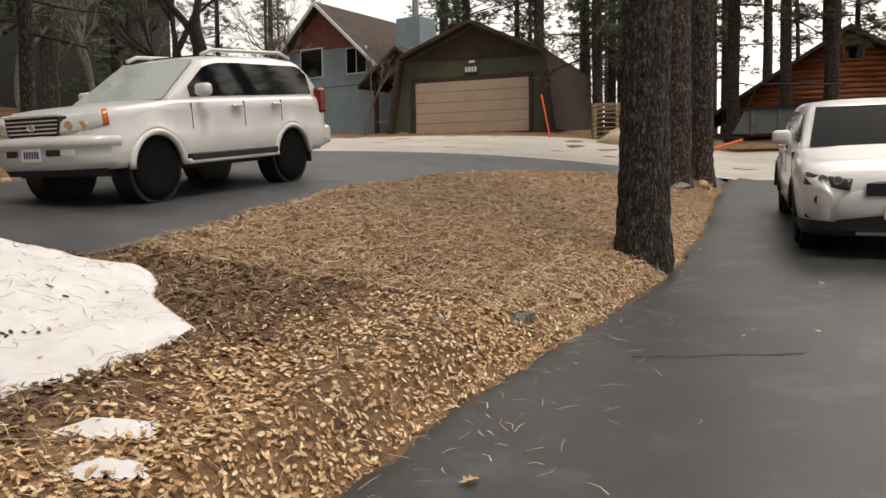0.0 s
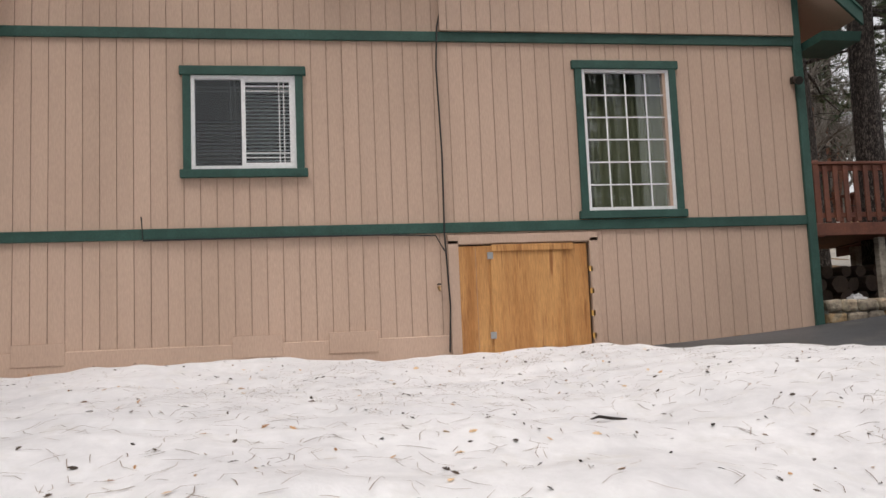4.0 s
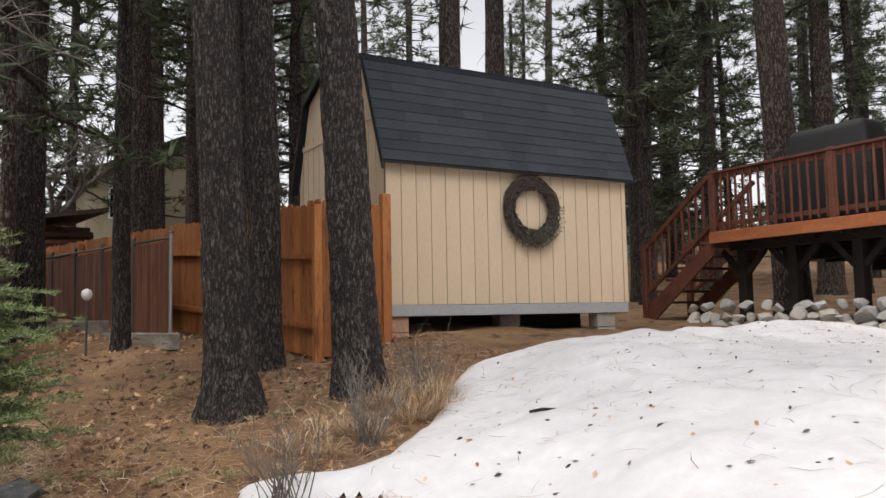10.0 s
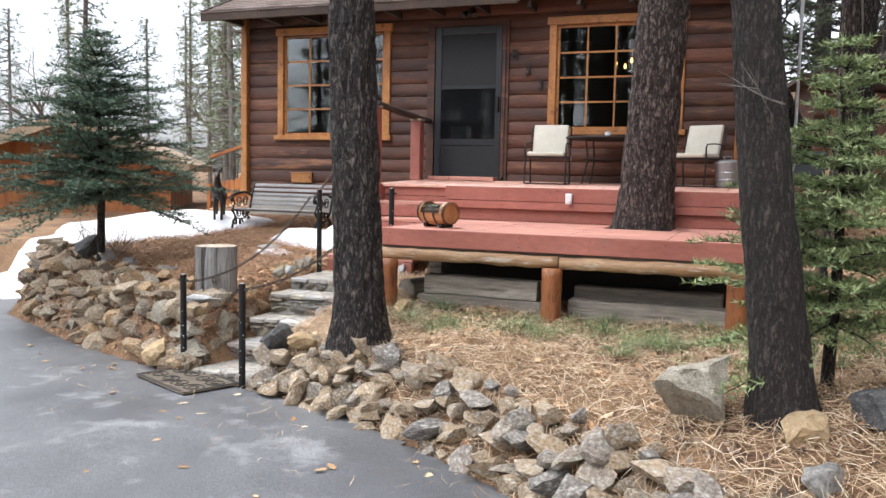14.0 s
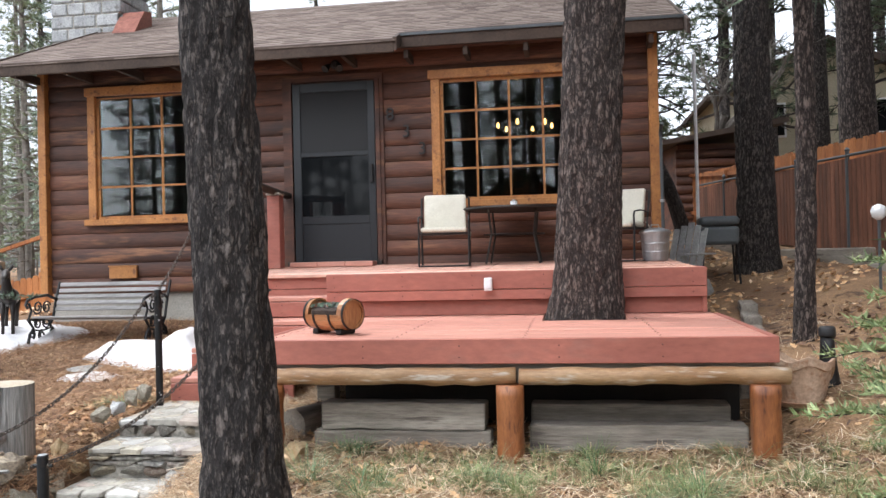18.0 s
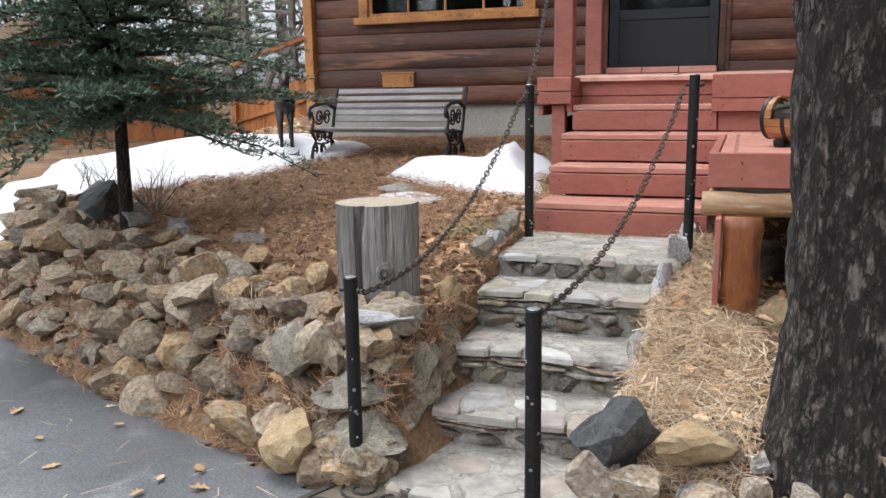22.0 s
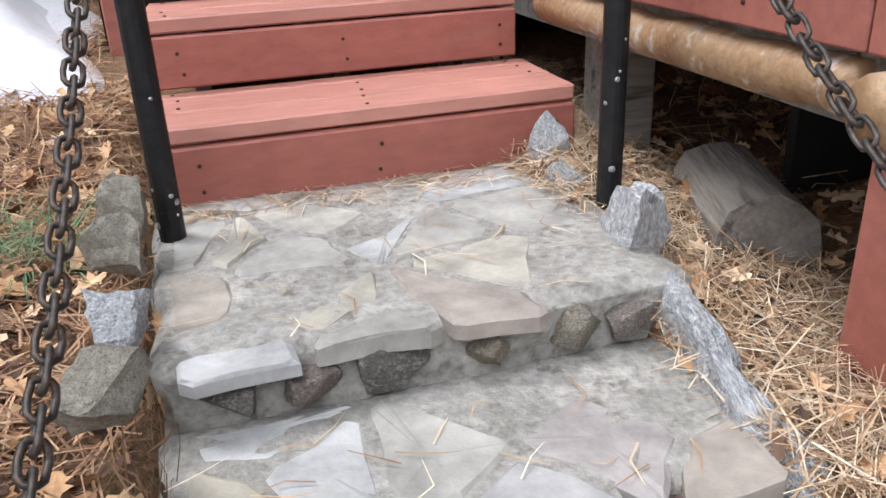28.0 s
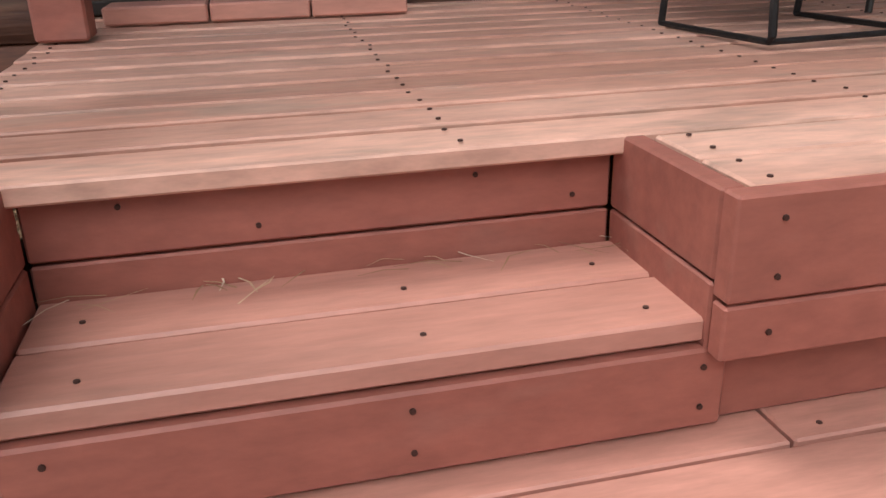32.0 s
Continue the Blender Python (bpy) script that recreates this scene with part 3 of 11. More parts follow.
def ground_height(x, y):
    x, y = np.asarray(x, float), np.asarray(y, float)
    land = lie(x, y)
    k = smooth01(-0.02, 0.34, outline_distance(x, y, COURT))
    z = court_height(x, y) - 0.04 + (land - court_height(x, y) + 0.04) * k
    # the cut for the stone steps
    cut = smooth01(0.07, 0.0, np.maximum(np.abs(x + 4.46) - 0.37, 0)) * smooth01(10.8, 10.6, y) * smooth01(7.5, 7.7, y)
    z = z - cut * np.maximum(0, z - (0.02 + 0.42 * np.clip((y - 8.3) / 1.2, 0, 1)))
    drive = smooth01(0.1, -0.1, outline_distance(x, y, DRIVE))
    return z - 0.03 * drive


def ground_at(x, y):
    return float(ground_height(x, y))


def axis_steps(lo, hi, fine, reach):
    """Even steps in the middle that widen out to the horizon."""
    mid = list(np.arange(lo, hi + 1e-6, fine))
    s, out = fine, []
    v = hi
    while v < reach:
        s *= 1.25
        v += s
        out.append(v)
    s, low = fine, []
    v = lo
    while v > -reach:
        s *= 1.25
        v -= s
        low.append(v)
    return np.array(low[::-1] + mid + out)


def sheet(name, xs, ys, zfun, material, keep=None, smooth=True):
    gx, gy = np.meshgrid(xs, ys)
    gz = zfun(gx, gy)
    nx, ny = len(xs), len(ys)
    verts = np.stack([gx.ravel(), gy.ravel(), gz.ravel()], 1)
    i = np.arange(nx * ny).reshape(ny, nx)
    quads = np.stack([i[:-1, :-1].ravel(), i[:-1, 1:].ravel(), i[1:, 1:].ravel(), i[1:, :-1].ravel()], 1)
    if keep is not None:
        ok = keep(gx, gy).ravel()
        quads = quads[ok[quads].all(1)]
        used = np.unique(quads)
        remap = np.full(nx * ny, -1)
        remap[used] = np.arange(len(used))
        verts, quads = verts[used], remap[quads]
    me = bpy.data.meshes.new(name)
    me.from_pydata(verts.tolist(), [], quads.tolist())
    me.materials.append(material)
    if smooth:
        me.polygons.foreach_set("use_smooth", [True] * len(me.polygons))
    return new(name, me)


def lumps(x, y, s, seed=0):
    """Smooth unevenness of about one unit, cheap to work out on a grid."""
    rs = np.random.RandomState(seed)
    out = np.zeros(np.shape(x))
    for k in range(9):
        a, f, p = rs.uniform(0, 6.28), s * rs.uniform(0.5, 2.2), rs.uniform(0, 6.28)
        out = out + np.sin((x * math.cos(a) + y * math.sin(a)) * f + p) / 3
    return out


def ground_z(x, y):
    d = outline_distance(x, y, COURT)
    near = smooth01(0.2, 0.8, d) * smooth01(60, 20, np.hypot(x, y))
    return ground_height(x, y) + near * (0.018 * lumps(x, y, 2.2, 3) + 0.012 * lumps(x, y, 7, 5))


ground = tagged(sheet("ground", axis_steps(-12, 14, 0.14, 900), axis_steps(-18, 18, 0.14, 900), ground_z, DUFF), "brown needle and leaf covered yard soil", "ground", kind="structure")


def wobbly(poly, amount, seed):
    return lambda x, y: outline_distance(x, y, poly) + amount * lumps(x, y, 4, seed)


def patch(name, poly, zfun, material, step, label, category, edge=0.03, kind="structure", reach=0.0):
    """A sheet cut to an outline, its border pulled onto the outline so that it runs clean."""
    xs = np.arange(min(p[0] for p in poly) - 0.3, max(p[0] for p in poly) + 0.3, step)
    ys = np.arange(min(p[1] for p in poly) - 0.3, max(p[1] for p in poly) + 0.3, step)
    f = wobbly(poly, edge, 11)
    ob = sheet(name, xs, ys, zfun, material, lambda x, y: f(x, y) < step * 0.5 + reach)
    return tagged(ob, label, category, kind=kind)


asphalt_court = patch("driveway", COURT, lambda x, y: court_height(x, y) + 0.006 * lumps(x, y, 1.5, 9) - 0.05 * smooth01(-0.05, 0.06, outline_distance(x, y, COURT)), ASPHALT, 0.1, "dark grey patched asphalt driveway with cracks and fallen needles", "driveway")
asphalt_drive = patch("driveway", DRIVE, lambda x, y: lie(x, y) + 0.016 - 0.16 * smooth01(-0.02, 0.28, outline_distance(x, y, DRIVE)), ASPHALT_OLD, 0.11, "weathered asphalt driveway in front of the beige house", "driveway", reach=0.2)
road_xs = np.concatenate([np.arange(-60, -10, 2.0), np.arange(-10, 30, 0.5), np.arange(30, 80, 2.0)])
road = tagged(sheet("road", road_xs, np.arange(-26.0, -16.4, 0.4), lambda x, y: lie(x, y) + 0.02, ROAD), "pale worn road surface dusted with sand", "road", kind="structure")


def snow_top(x, y):
    d = -(outline_distance(x, y, SNOWBANK) + 0.10 * lumps(x, y, 3.0, 21))
    h = 0.15 * smooth01(-0.02, 1.3, d) * (1 + 0.5 * smooth01(7.5, 4, x)) + 0.07 * smooth01(-0.02, 0.12, d)
    h = h * (0.85 + 0.22 * lumps(x, y, 0.9, 22)) + (0.034 * lumps(x, y, 3.2, 23) + 0.014 * lumps(x, y, 8, 24)) * smooth01(0, 0.4, d)
    return ground_height(x, y) + h - 0.06 * smooth01(0.02, -0.06, d) * 1.5


def snow_patch(name, poly, height, label, seed, wob=0.06, step=0.06, lift=0.0):
    def top(x, y):
        d = -(outline_distance(x, y, poly) + wob * lumps(x, y, 5.0, seed))
        return ground_height(x, y) + height * smooth01(-0.03, 0.7, d) * (0.85 + 0.3 * lumps(x, y, 2.0, seed + 1)) + 0.05 * smooth01(-0.02, 0.1, d) - 0.03 + lift
    xs = np.arange(min(p[0] for p in poly) - 0.3, max(p[0] for p in poly) + 0.3, step)
    ys = np.arange(min(p[1] for p in poly) - 0.3, max(p[1] for p in poly) + 0.3, step)
    return tagged(sheet(name, xs, ys, top, SNOW, lambda x, y: outline_distance(x, y, poly) + wob * lumps(x, y, 5.0, seed) < step), label, "snow", kind="stuff")


tagged(sheet("snow_bank", np.arange(0.6, 10.3, 0.07), np.arange(-4.9, 9.0, 0.07), snow_top, SNOW, lambda x, y: outline_distance(x, y, SNOWBANK) + 0.10 * lumps(x, y, 3.0, 21) < 0.06), "large bank of old white snow littered with needles", "snow", kind="stuff")
snow_patch("snow_patch", [(2.24, -1.52), (2.2, -1.68), (1.98, -1.78), (1.90, -1.68), (2.05, -1.55)], 0.01, "thin melting snow remnant on leaf litter", 31, 0.02, 0.03, 0.045)
snow_patch("snow_patch", [(1.96, -1.28), (1.92, -1.42), (1.76, -1.48), (1.70, -1.40), (1.84, -1.30)], 0.01, "thin melting snow remnant on leaf litter", 33, 0.02, 0.03, 0.045)
snow_patch("snow_patch", [(-6.45, 11.25), (-5.9, 11.05), (-5.4, 10.9), (-4.98, 10.7), (-4.95, 11.5), (-5.2, 12.2), (-5.6, 12.0), (-6.2, 11.6)], 0.56, "melting snow heap beside the wooden steps", 35, 0.05)
snow_patch("snow_patch", [(-5.75, 11.15), (-5.3, 10.95), (-5.02, 11.1), (-5.0, 11.6), (-5.25, 11.95), (-5.65, 11.75)], 0.86, "steep peak of melting snow beside the wooden steps", 36, 0.03, 0.05)
snow_patch("snow_patch", [(-6.3, 10.7), (-5.7, 10.5), (-5.4, 10.7), (-5.9, 10.95)], 0.03, "thin snow remnant on brown litter", 37, 0.04)
snow_patch("snow_patch", [(-8.2, 10.6), (-7.6, 11.3), (-7.2, 11.9), (-6.9, 12.5), (-7.4, 12.9), (-8.2, 13.4), (-10, 13.2), (-12, 12), (-11, 10.6), (-9.4, 9.9)], 0.12, "drift of old snow along the yard edge", 39, 0.10, 0.1)


def wpart(name, bm, material, parent, label="", smooth=False):
    """A part built in world places under a thing that stands anywhere."""
    ob = part(name, bm, material, parent, label, smooth)
    if parent.parent is None:
        ob.matrix_parent_inverse = parent.matrix_basis.inverted()
    return ob


def spans(lo, hi, holes):
    """What is left of lo..hi when the holes are cut out."""
    out, at = [], lo
    for a, b in sorted(holes):
        if b <= at or a >= hi:
            continue
        if a > at:
            out.append((at, a))
        at = max(at, b)
    if at < hi:
        out.append((at, hi))
    return out


# ---- log cabin ----
WALL_Y = 13.33
cabin = thing("cabin", -4.5, 16.3, ground_at(-4.5, 16.3), "small brown log-sided cabin with amber window trim and brown shingle roof", "house")
CABIN_HOLES = [(-7.40, -5.70, 2.28, 3.79), (-4.93, -3.95, 1.66, 3.79), (-3.23, -1.65, 2.36, 3.76)]


def log_course(x0, x1, z, h, y=0.0, deep=0.09, out=0.017):
    """One rounded siding log, its face towards -y."""
    prof = [(y + deep, z), (y + 0.012, z)]
    prof += [(y - out * math.sin(math.pi * (k / 6) ** 0.8), z + h * (0.03 + 0.94 * k / 6)) for k in range(7)]
    prof += [(y + 0.012, z + h), (y + deep, z + h)]
    return prism(prof, "x", x0, x1)


H = 0.178
for k in range(16):
    z = 1.42 + k * H
    for a, b in spans(-8.05, -0.90, [(h[0], h[1]) for h in CABIN_HOLES if h[2] < z + H / 2 < h[3]]):
        wpart("siding_log", log_course(a, b, z, H, WALL_Y), LOG, cabin)
for k in range(19):
    z = 1.42 + k * H
    run = 13.40, (19.2 if k < 16 else 16.3 + (19 - k) * 0.9)
    start = 13.40 if k < 16 else 16.3 - (19 - k) * 0.9
    for xx, turn in ((-0.90, 90), (-8.05, -90)):
        bm = log_course(0, run[1] - start, z, H, 0)
        m = Matrix.Translation((xx, start if turn == 90 else run[1], 0)) @ Matrix.Rotation(radians(turn), 4, "Z")
        bmesh.ops.transform(bm, matrix=m, verts=bm.verts[:])
        wpart("siding_log", bm, LOG, cabin)
wpart("back_wall", boxes((-8.05, -0.9, 19.2, 19.35, 1.0, 4.3)), LOG, cabin)
for q in ((-8.02, -0.92, 13.38, 13.6, 0.4, 1.42), (-8.02, -7.85, 13.6, 19.2, 0.4, 1.42), (-1.05, -0.92, 13.6, 19.2, 0.4, 1.42)):
    wpart("foundation", boxes(q), CONCRETE, cabin, "stained concrete foundation")
for x in (-8.10, -0.94):
    wpart("corner_trim", soft_box(x, x + 0.10, 13.24, 13.34, 1.40, 4.28), AMBER, cabin)
# room behind the windows, its unlit darkness painted as near-black walls
wpart("room_wall", boxes((-7.95, -1.0, 17.4, 17.5, 1.6, 4.2)), UNLITBLACK, cabin)
wpart("room_floor", boxes((-7.95, -1.0, 13.45, 17.4, 1.5, 1.6)), UNLITBLACK, cabin)
wpart("room_ceiling", boxes((-7.95, -1.0, 13.45, 17.4, 4.2, 4.28)), UNLITBLACK, cabin)
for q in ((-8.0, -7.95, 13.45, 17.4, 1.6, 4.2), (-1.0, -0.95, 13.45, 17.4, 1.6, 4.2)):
    wpart("room_side", boxes(q), UNLITBLACK, cabin)


def grid_window(x0, x1, z0, z1, cols, rows, parent):
    bm = bmesh.new()
    fr = 0.035
    for s in ((x0, x0 + fr, z0, z1), (x1 - fr, x1, z0, z1), (x0 + fr, x1 - fr, z0, z0 + fr), (x0 + fr, x1 - fr, z1 - fr, z1)):
        box(bm, s[0], s[1], WALL_Y - 0.005, WALL_Y + 0.03, s[2], s[3])
    w = wpart("window", bm, AMBER, parent, "amber wood window with many small panes")
    for a in (x0 - 0.10, x1):
        wpart("side_trim", soft_box(a, a + 0.10, WALL_Y - 0.045, WALL_Y + 0.02, z0 - 0.003, z1 + 0.003), AMBER, w)
    wpart("head_trim", soft_box(x0 - 0.13, x1 + 0.13, WALL_Y - 0.055, WALL_Y + 0.02, z1 + 0.003, z1 + 0.105), AMBER, w)
    wpart("sill", soft_box(x0 - 0.14, x1 + 0.14, WALL_Y - 0.085, WALL_Y + 0.02, z0 - 0.075, z0 - 0.003), AMBER, w)
    cw, rh = (x1 - x0 - 2 * fr) / cols, (z1 - z0 - 2 * fr) / rows
    for i in range(1, cols):
        x = x0 + fr + i * cw
        wpart("muntin", boxes((x - 0.011, x + 0.011, WALL_Y, WALL_Y + 0.025, z0 + fr, z1 - fr)), AMBER, w)
    for j in range(1, rows):
        z = z0 + fr + j * rh
        wpart("muntin", boxes((x0 + fr, x1 - fr, WALL_Y + 0.002, WALL_Y + 0.023, z - 0.011, z + 0.011)), AMBER, w)
    for i in range(cols):
        for j in range(rows):
            ax, az = x0 + fr + i * cw, z0 + fr + j * rh
            p = wpart("pane", boxes((ax + 0.011, ax + cw - 0.011, WALL_Y + 0.010, WALL_Y + 0.014, az + 0.011, az + rh - 0.011)), PANE, w)
            p.visible_shadow = False
    return w


grid_window(-7.38, -5.72, 2.30, 3.77, 4, 4, cabin)
grid_window(-3.21, -1.67, 2.38, 3.74, 4, 4, cabin)

# front door
front_door = wpart("door", boxes((-5.04, -4.93, WALL_Y - 0.04, WALL_Y + 0.02, 1.64, 3.86), (-3.95, -3.86, WALL_Y - 0.04, WALL_Y + 0.02, 1.64, 3.86), (-4.93, -3.95, WALL_Y - 0.04, WALL_Y + 0.02, 3.79, 3.86)), LOG, cabin, "dark red-brown door casing")
for a, b in ((-4.96, -4.93), (-3.95, -3.90)):
    wpart("jamb", boxes((a, b, WALL_Y - 0.06, WALL_Y + 0.03, 1.66, 3.79)), LOG, front_door)
wpart("threshold", soft_box(-5.0, -3.9, WALL_Y - 0.10, WALL_Y + 0.02, 1.69, 1.735), BRONZE, front_door)
screen_door = wpart("screen_door", soft_box(-4.92, -4.83, WALL_Y - 0.045, WALL_Y - 0.012, 1.67, 3.77, 0.003), SCREENDOOR, front_door, "slate grey screen door with glass panels")
for x0, x1, z0, z1 in ((-4.04, -3.96, 1.67, 3.77), (-4.829, -4.041, 3.67, 3.77), (-4.829, -4.041, 2.93, 2.98), (-4.829, -4.041, 2.16, 2.25), (-4.829, -4.041, 1.67, 1.76)):
    wpart("rail" if x1 - x0 > 0.2 else "stile", soft_box(x0, x1, WALL_Y - 0.045, WALL_Y - 0.012, z0, z1, 0.003), SCREENDOOR, screen_door)
wpart("kick_panel", boxes((-4.83, -4.04, WALL_Y - 0.034, WALL_Y - 0.022, 1.76, 2.16)), SCREENDOOR, screen_door)
wpart("glass_panel", boxes((-4.83, -4.04, WALL_Y - 0.032, WALL_Y - 0.027, 2.25, 2.93)), CARGLASS, screen_door)
wpart("screen_panel", boxes((-4.83, -4.04, WALL_Y - 0.032, WALL_Y - 0.027, 2.98, 3.67)), plain("insect_screen", (0.006, 0.007, 0.008), 0.7), screen_door)
wpart("door_slab", boxes((-4.92, -3.96, WALL_Y + 0.04, WALL_Y + 0.08, 1.67, 3.78)), DARKBROWN, front_door)
wpart("latch", soft_box(-4.025, -3.985, WALL_Y - 0.085, WALL_Y - 0.045, 2.62, 2.82), BLACKIRON, screen_door)

# house number
def numeral(ch, x, z, size=0.2):
    cu = bpy.data.curves.new("house_number", "FONT")
    cu.body, cu.size, cu.extrude, cu.align_x = ch, size, 0.008, "CENTER"
    ob = new("house_number", cu)
    bpy.context.view_layer.update()
    me = bpy.data.meshes.new_from_object(ob.evaluated_get(bpy.context.evaluated_depsgraph_get()))
    bpy.data.objects.remove(ob)
    me.materials.clear()
    me.materials.append(BLACKIRON)
    o = new("house_number", me)
    o.matrix_basis = pose(x, WALL_Y - 0.042, z, 90)
    return tagged(o, "black iron house numeral on brown log siding", "house number", "house numerals")


numeral("8", -3.78, 3.31)
numeral("3", -3.60, 3.11)
numeral("3", -3.42, 2.91)

# roof: one slope to the front with two overhangs, one to the back
SLOPE = 0.434


def roof_z(y):
    return 4.06 + SLOPE * (y - 12.75) if y < 16.3 else 4.06 + SLOPE * (16.3 - 12.75) - SLOPE * (y - 16.3)


def slab(x0, x1, y0, y1, thick, lift=0.0):
    z0, z1 = roof_z(y0) + lift, roof_z(y1) + lift
    return prism([(y0, z0), (y1, z1), (y1, z1 - thick), (y0, z0 - thick)], "x", x0, x1)


roof = wpart("roof", slab(-8.40, -3.62, 12.75, 16.3, 0.07), DARKBROWN, cabin, "brown asphalt shingle roof")
wpart("roof_deck", slab(-3.62, -0.62, 12.98, 16.3, 0.07), DARKBROWN, roof)
wpart("roof_deck", slab(-8.40, -0.62, 16.3, 19.7, 0.07), DARKBROWN, roof)
wpart("fascia", soft_box(-8.42, -3.60, 12.715, 12.75, 3.93, 4.075), DARKBROWN, roof)
wpart("fascia", soft_box(-3.60, -0.60, 12.945, 12.98, 4.03, 4.175), DARKBROWN, roof)
wpart("drip_edge", boxes((-3.58, -0.58, 12.925, 12.945, 4.155, 4.185)), GREYPAINT, roof)
wpart("fascia", prism([(12.72, 3.95), (12.98, 4.06), (12.98, 4.20), (12.72, 4.09)], "x", -3.61, -3.57), DARKBROWN, roof)
for x in (-8.44, -0.60):
    wpart("barge_board", prism([(12.72, 3.93), (16.3, 5.48), (16.3, 5.62), (12.72, 4.08)], "x", x, x + 0.03), DARKBROWN, roof)
for k in range(12):
    x = -8.1 + k * 0.65
    wpart("rafter_tail", boxes((x, x + 0.05, 12.78 if x < -3.7 else 13.0, 13.34, 3.93, 4.02)), DARKBROWN, roof)
rnd = random.Random(4)
vs, fs = [], []
def shingle(x0, x1, y0, y1, lift):
    b = len(vs)
    j = rnd.uniform(-0.004, 0.006)
    for (x, y, e) in ((x0, y0, 0.010), (x1, y0, 0.010), (x1, y1, 0.001), (x0, y1, 0.001)):
        vs.append((x, y + (j if e > 0.005 else 0), roof_z(y) + lift + e))
    for (x, y) in ((x0, y0), (x1, y0)):
        vs.append((x, y + j, roof_z(y) + lift - 0.004))
    fs.append((b, b + 1, b + 2, b + 3))
    fs.append((b + 4, b + 5, b + 1, b))
for row in range(30):
    y0 = 12.70 + row * 0.125
    if y0 > 16.25:
        break
    x = -8.43 + rnd.uniform(-0.1, 0.0)
    while x < -0.60:
        w = rnd.uniform(0.16, 0.31)
        xb = min(x + w, -0.59)
        if y0 >= 12.92 or x < -3.62:
            if y0 < 12.92:
                xb = min(xb, -3.57)
            shingle(max(x, -8.45), xb - 0.004, y0, min(y0 + 0.14, 16.32), 0.006)
        x += w
me = bpy.data.meshes.new("shingles")
me.from_pydata(vs, [], fs)
me.materials.append(ROOFTILE)
shingles = tagged(new("shingles", me), "brown weathered asphalt shingles", kind="stuff")
shingles.parent = cabin
shingles.matrix_parent_inverse = cabin.matrix_basis.inverted()
wpart("ridge_cap", prism([(16.16, 5.555), (16.3, 5.625), (16.44, 5.555), (16.3, 5.605)], "x", -8.43, -0.6), ROOFTILE, roof)

# stone chimney
chimney = wpart("chimney", boxes((-9.12, -8.10, 15.1, 15.9, 0.7, 6.45)), MORTAR, cabin, "grey block chimney")
for k in range(30):
    z = 0.9 + k * 0.186
    n = 3 if k % 2 else 4
    for j in range(n):
        wpart("block", soft_box(-9.14 + j * 1.06 / n, -9.14 + (j + 1) * 1.06 / n - 0.02, 15.08, 15.4, z, z + 0.17, 0.015), CHIMNEYSTONE, chimney)
    for j in range(3):
        wpart("block", soft_box(-8.14, -8.06, 15.08 + j * 0.275 + (0.06 if k % 2 else 0), 15.08 + (j + 1) * 0.275 - 0.018 + (0.06 if k % 2 and j < 2 else 0), z, z + 0.17, 0.015), CHIMNEYSTONE, chimney)
wpart("flashing", prism([(14.9, 4.99), (15.4, 5.2), (15.4, 5.42), (15.2, 5.38), (15.05, 5.2)], "x", -8.10, -7.75), BRICKRED, chimney)

# ---- painted deck and steps ----
deck = thing("deck", -2.3, 10.6, ground_at(-2.3, 10.6), "two-level wooden deck painted faded brick red", "deck")
UP, LOW = 1.62, 1.25
SCREW_ME = mesh_of("screw", lathe([(0.0048, -0.002), (0.0044, 0.001), (0.0025, 0.0013)], 8), SCREW)


def screw(parent, x, y, z, face):
    m = {"up": pose(x, y, z), "front": pose(x, y, z, 90), "left": pose(x, y, z, 0, -90)}[face]
    o = shared("screw", SCREW_ME, parent, m)
    if parent.parent is None:
        o.matrix_parent_inverse = parent.matrix_basis.inverted()
    return o


def board(x0, x1, y0, y1, z0, z1, parent=None, material=None, name="board", w=0.004):
    return wpart(name, soft_box(x0, x1, y0, y1, z0, z1, w), material or REDPAINT, parent or deck)


# upper floor boards; they part round the notch of the top step
y, rn = 11.172, random.Random(8)
while y < 13.22:
    y1 = min(y + 0.138, 13.27)
    for a, b in spans(-5.04, -0.78, [(-4.88, -3.86)] if y < 11.45 else []):
        rise = 0.03 * (y - 11.155)
        board(a, b, y, y1, UP - 0.036 + rise, UP + rise + rn.uniform(-0.003, 0.003), material=REDFADED_LIT)
        for x in np.arange(a + 0.05, b, 0.81):
            screw(deck, x + rn.uniform(-0.01, 0.01), y + 0.03, UP + rise + 0.003, "up")
            screw(deck, x + rn.uniform(-0.01, 0.01), y + 0.11, UP + rise + 0.003, "up")
    y += 0.144
# faces of the upper deck
for a, b, z0, z1 in ((-3.91, -0.73, 1.384, 1.472), (-5.08, -4.84, 1.44, 1.53)):
    board(a, b, 11.13, 11.168, z1, UP + 0.004, name="fascia")
    board(a, b, 11.132, 11.166, z0, z1 - 0.005, name="fascia")
    for x in np.arange(a + 0.07, b, 0.6):
        for z in (z1 + 0.035, 1.59, z0 + 0.04):
            screw(deck, x, 11.1275 if z > z1 else 11.1295, z, "front")
board(-3.866, -0.74, 11.19, 11.22, LOW + 0.004, 1.381, name="fascia")
for x0, x1 in ((-3.91, -3.872), (-4.878, -4.84)):
    board(x0, x1, 11.170, 11.50, 1.492, UP + 0.003, name="fascia")
    board(x0, x1, 11.170, 11.50, 1.385, 1.488, name="fascia")
board(-4.838, -3.912, 11.50, 11.538, 1.492, UP + 0.002, name="riser")
board(-4.838, -3.912, 11.500, 11.538, 1.40, 1.487, name="riser")
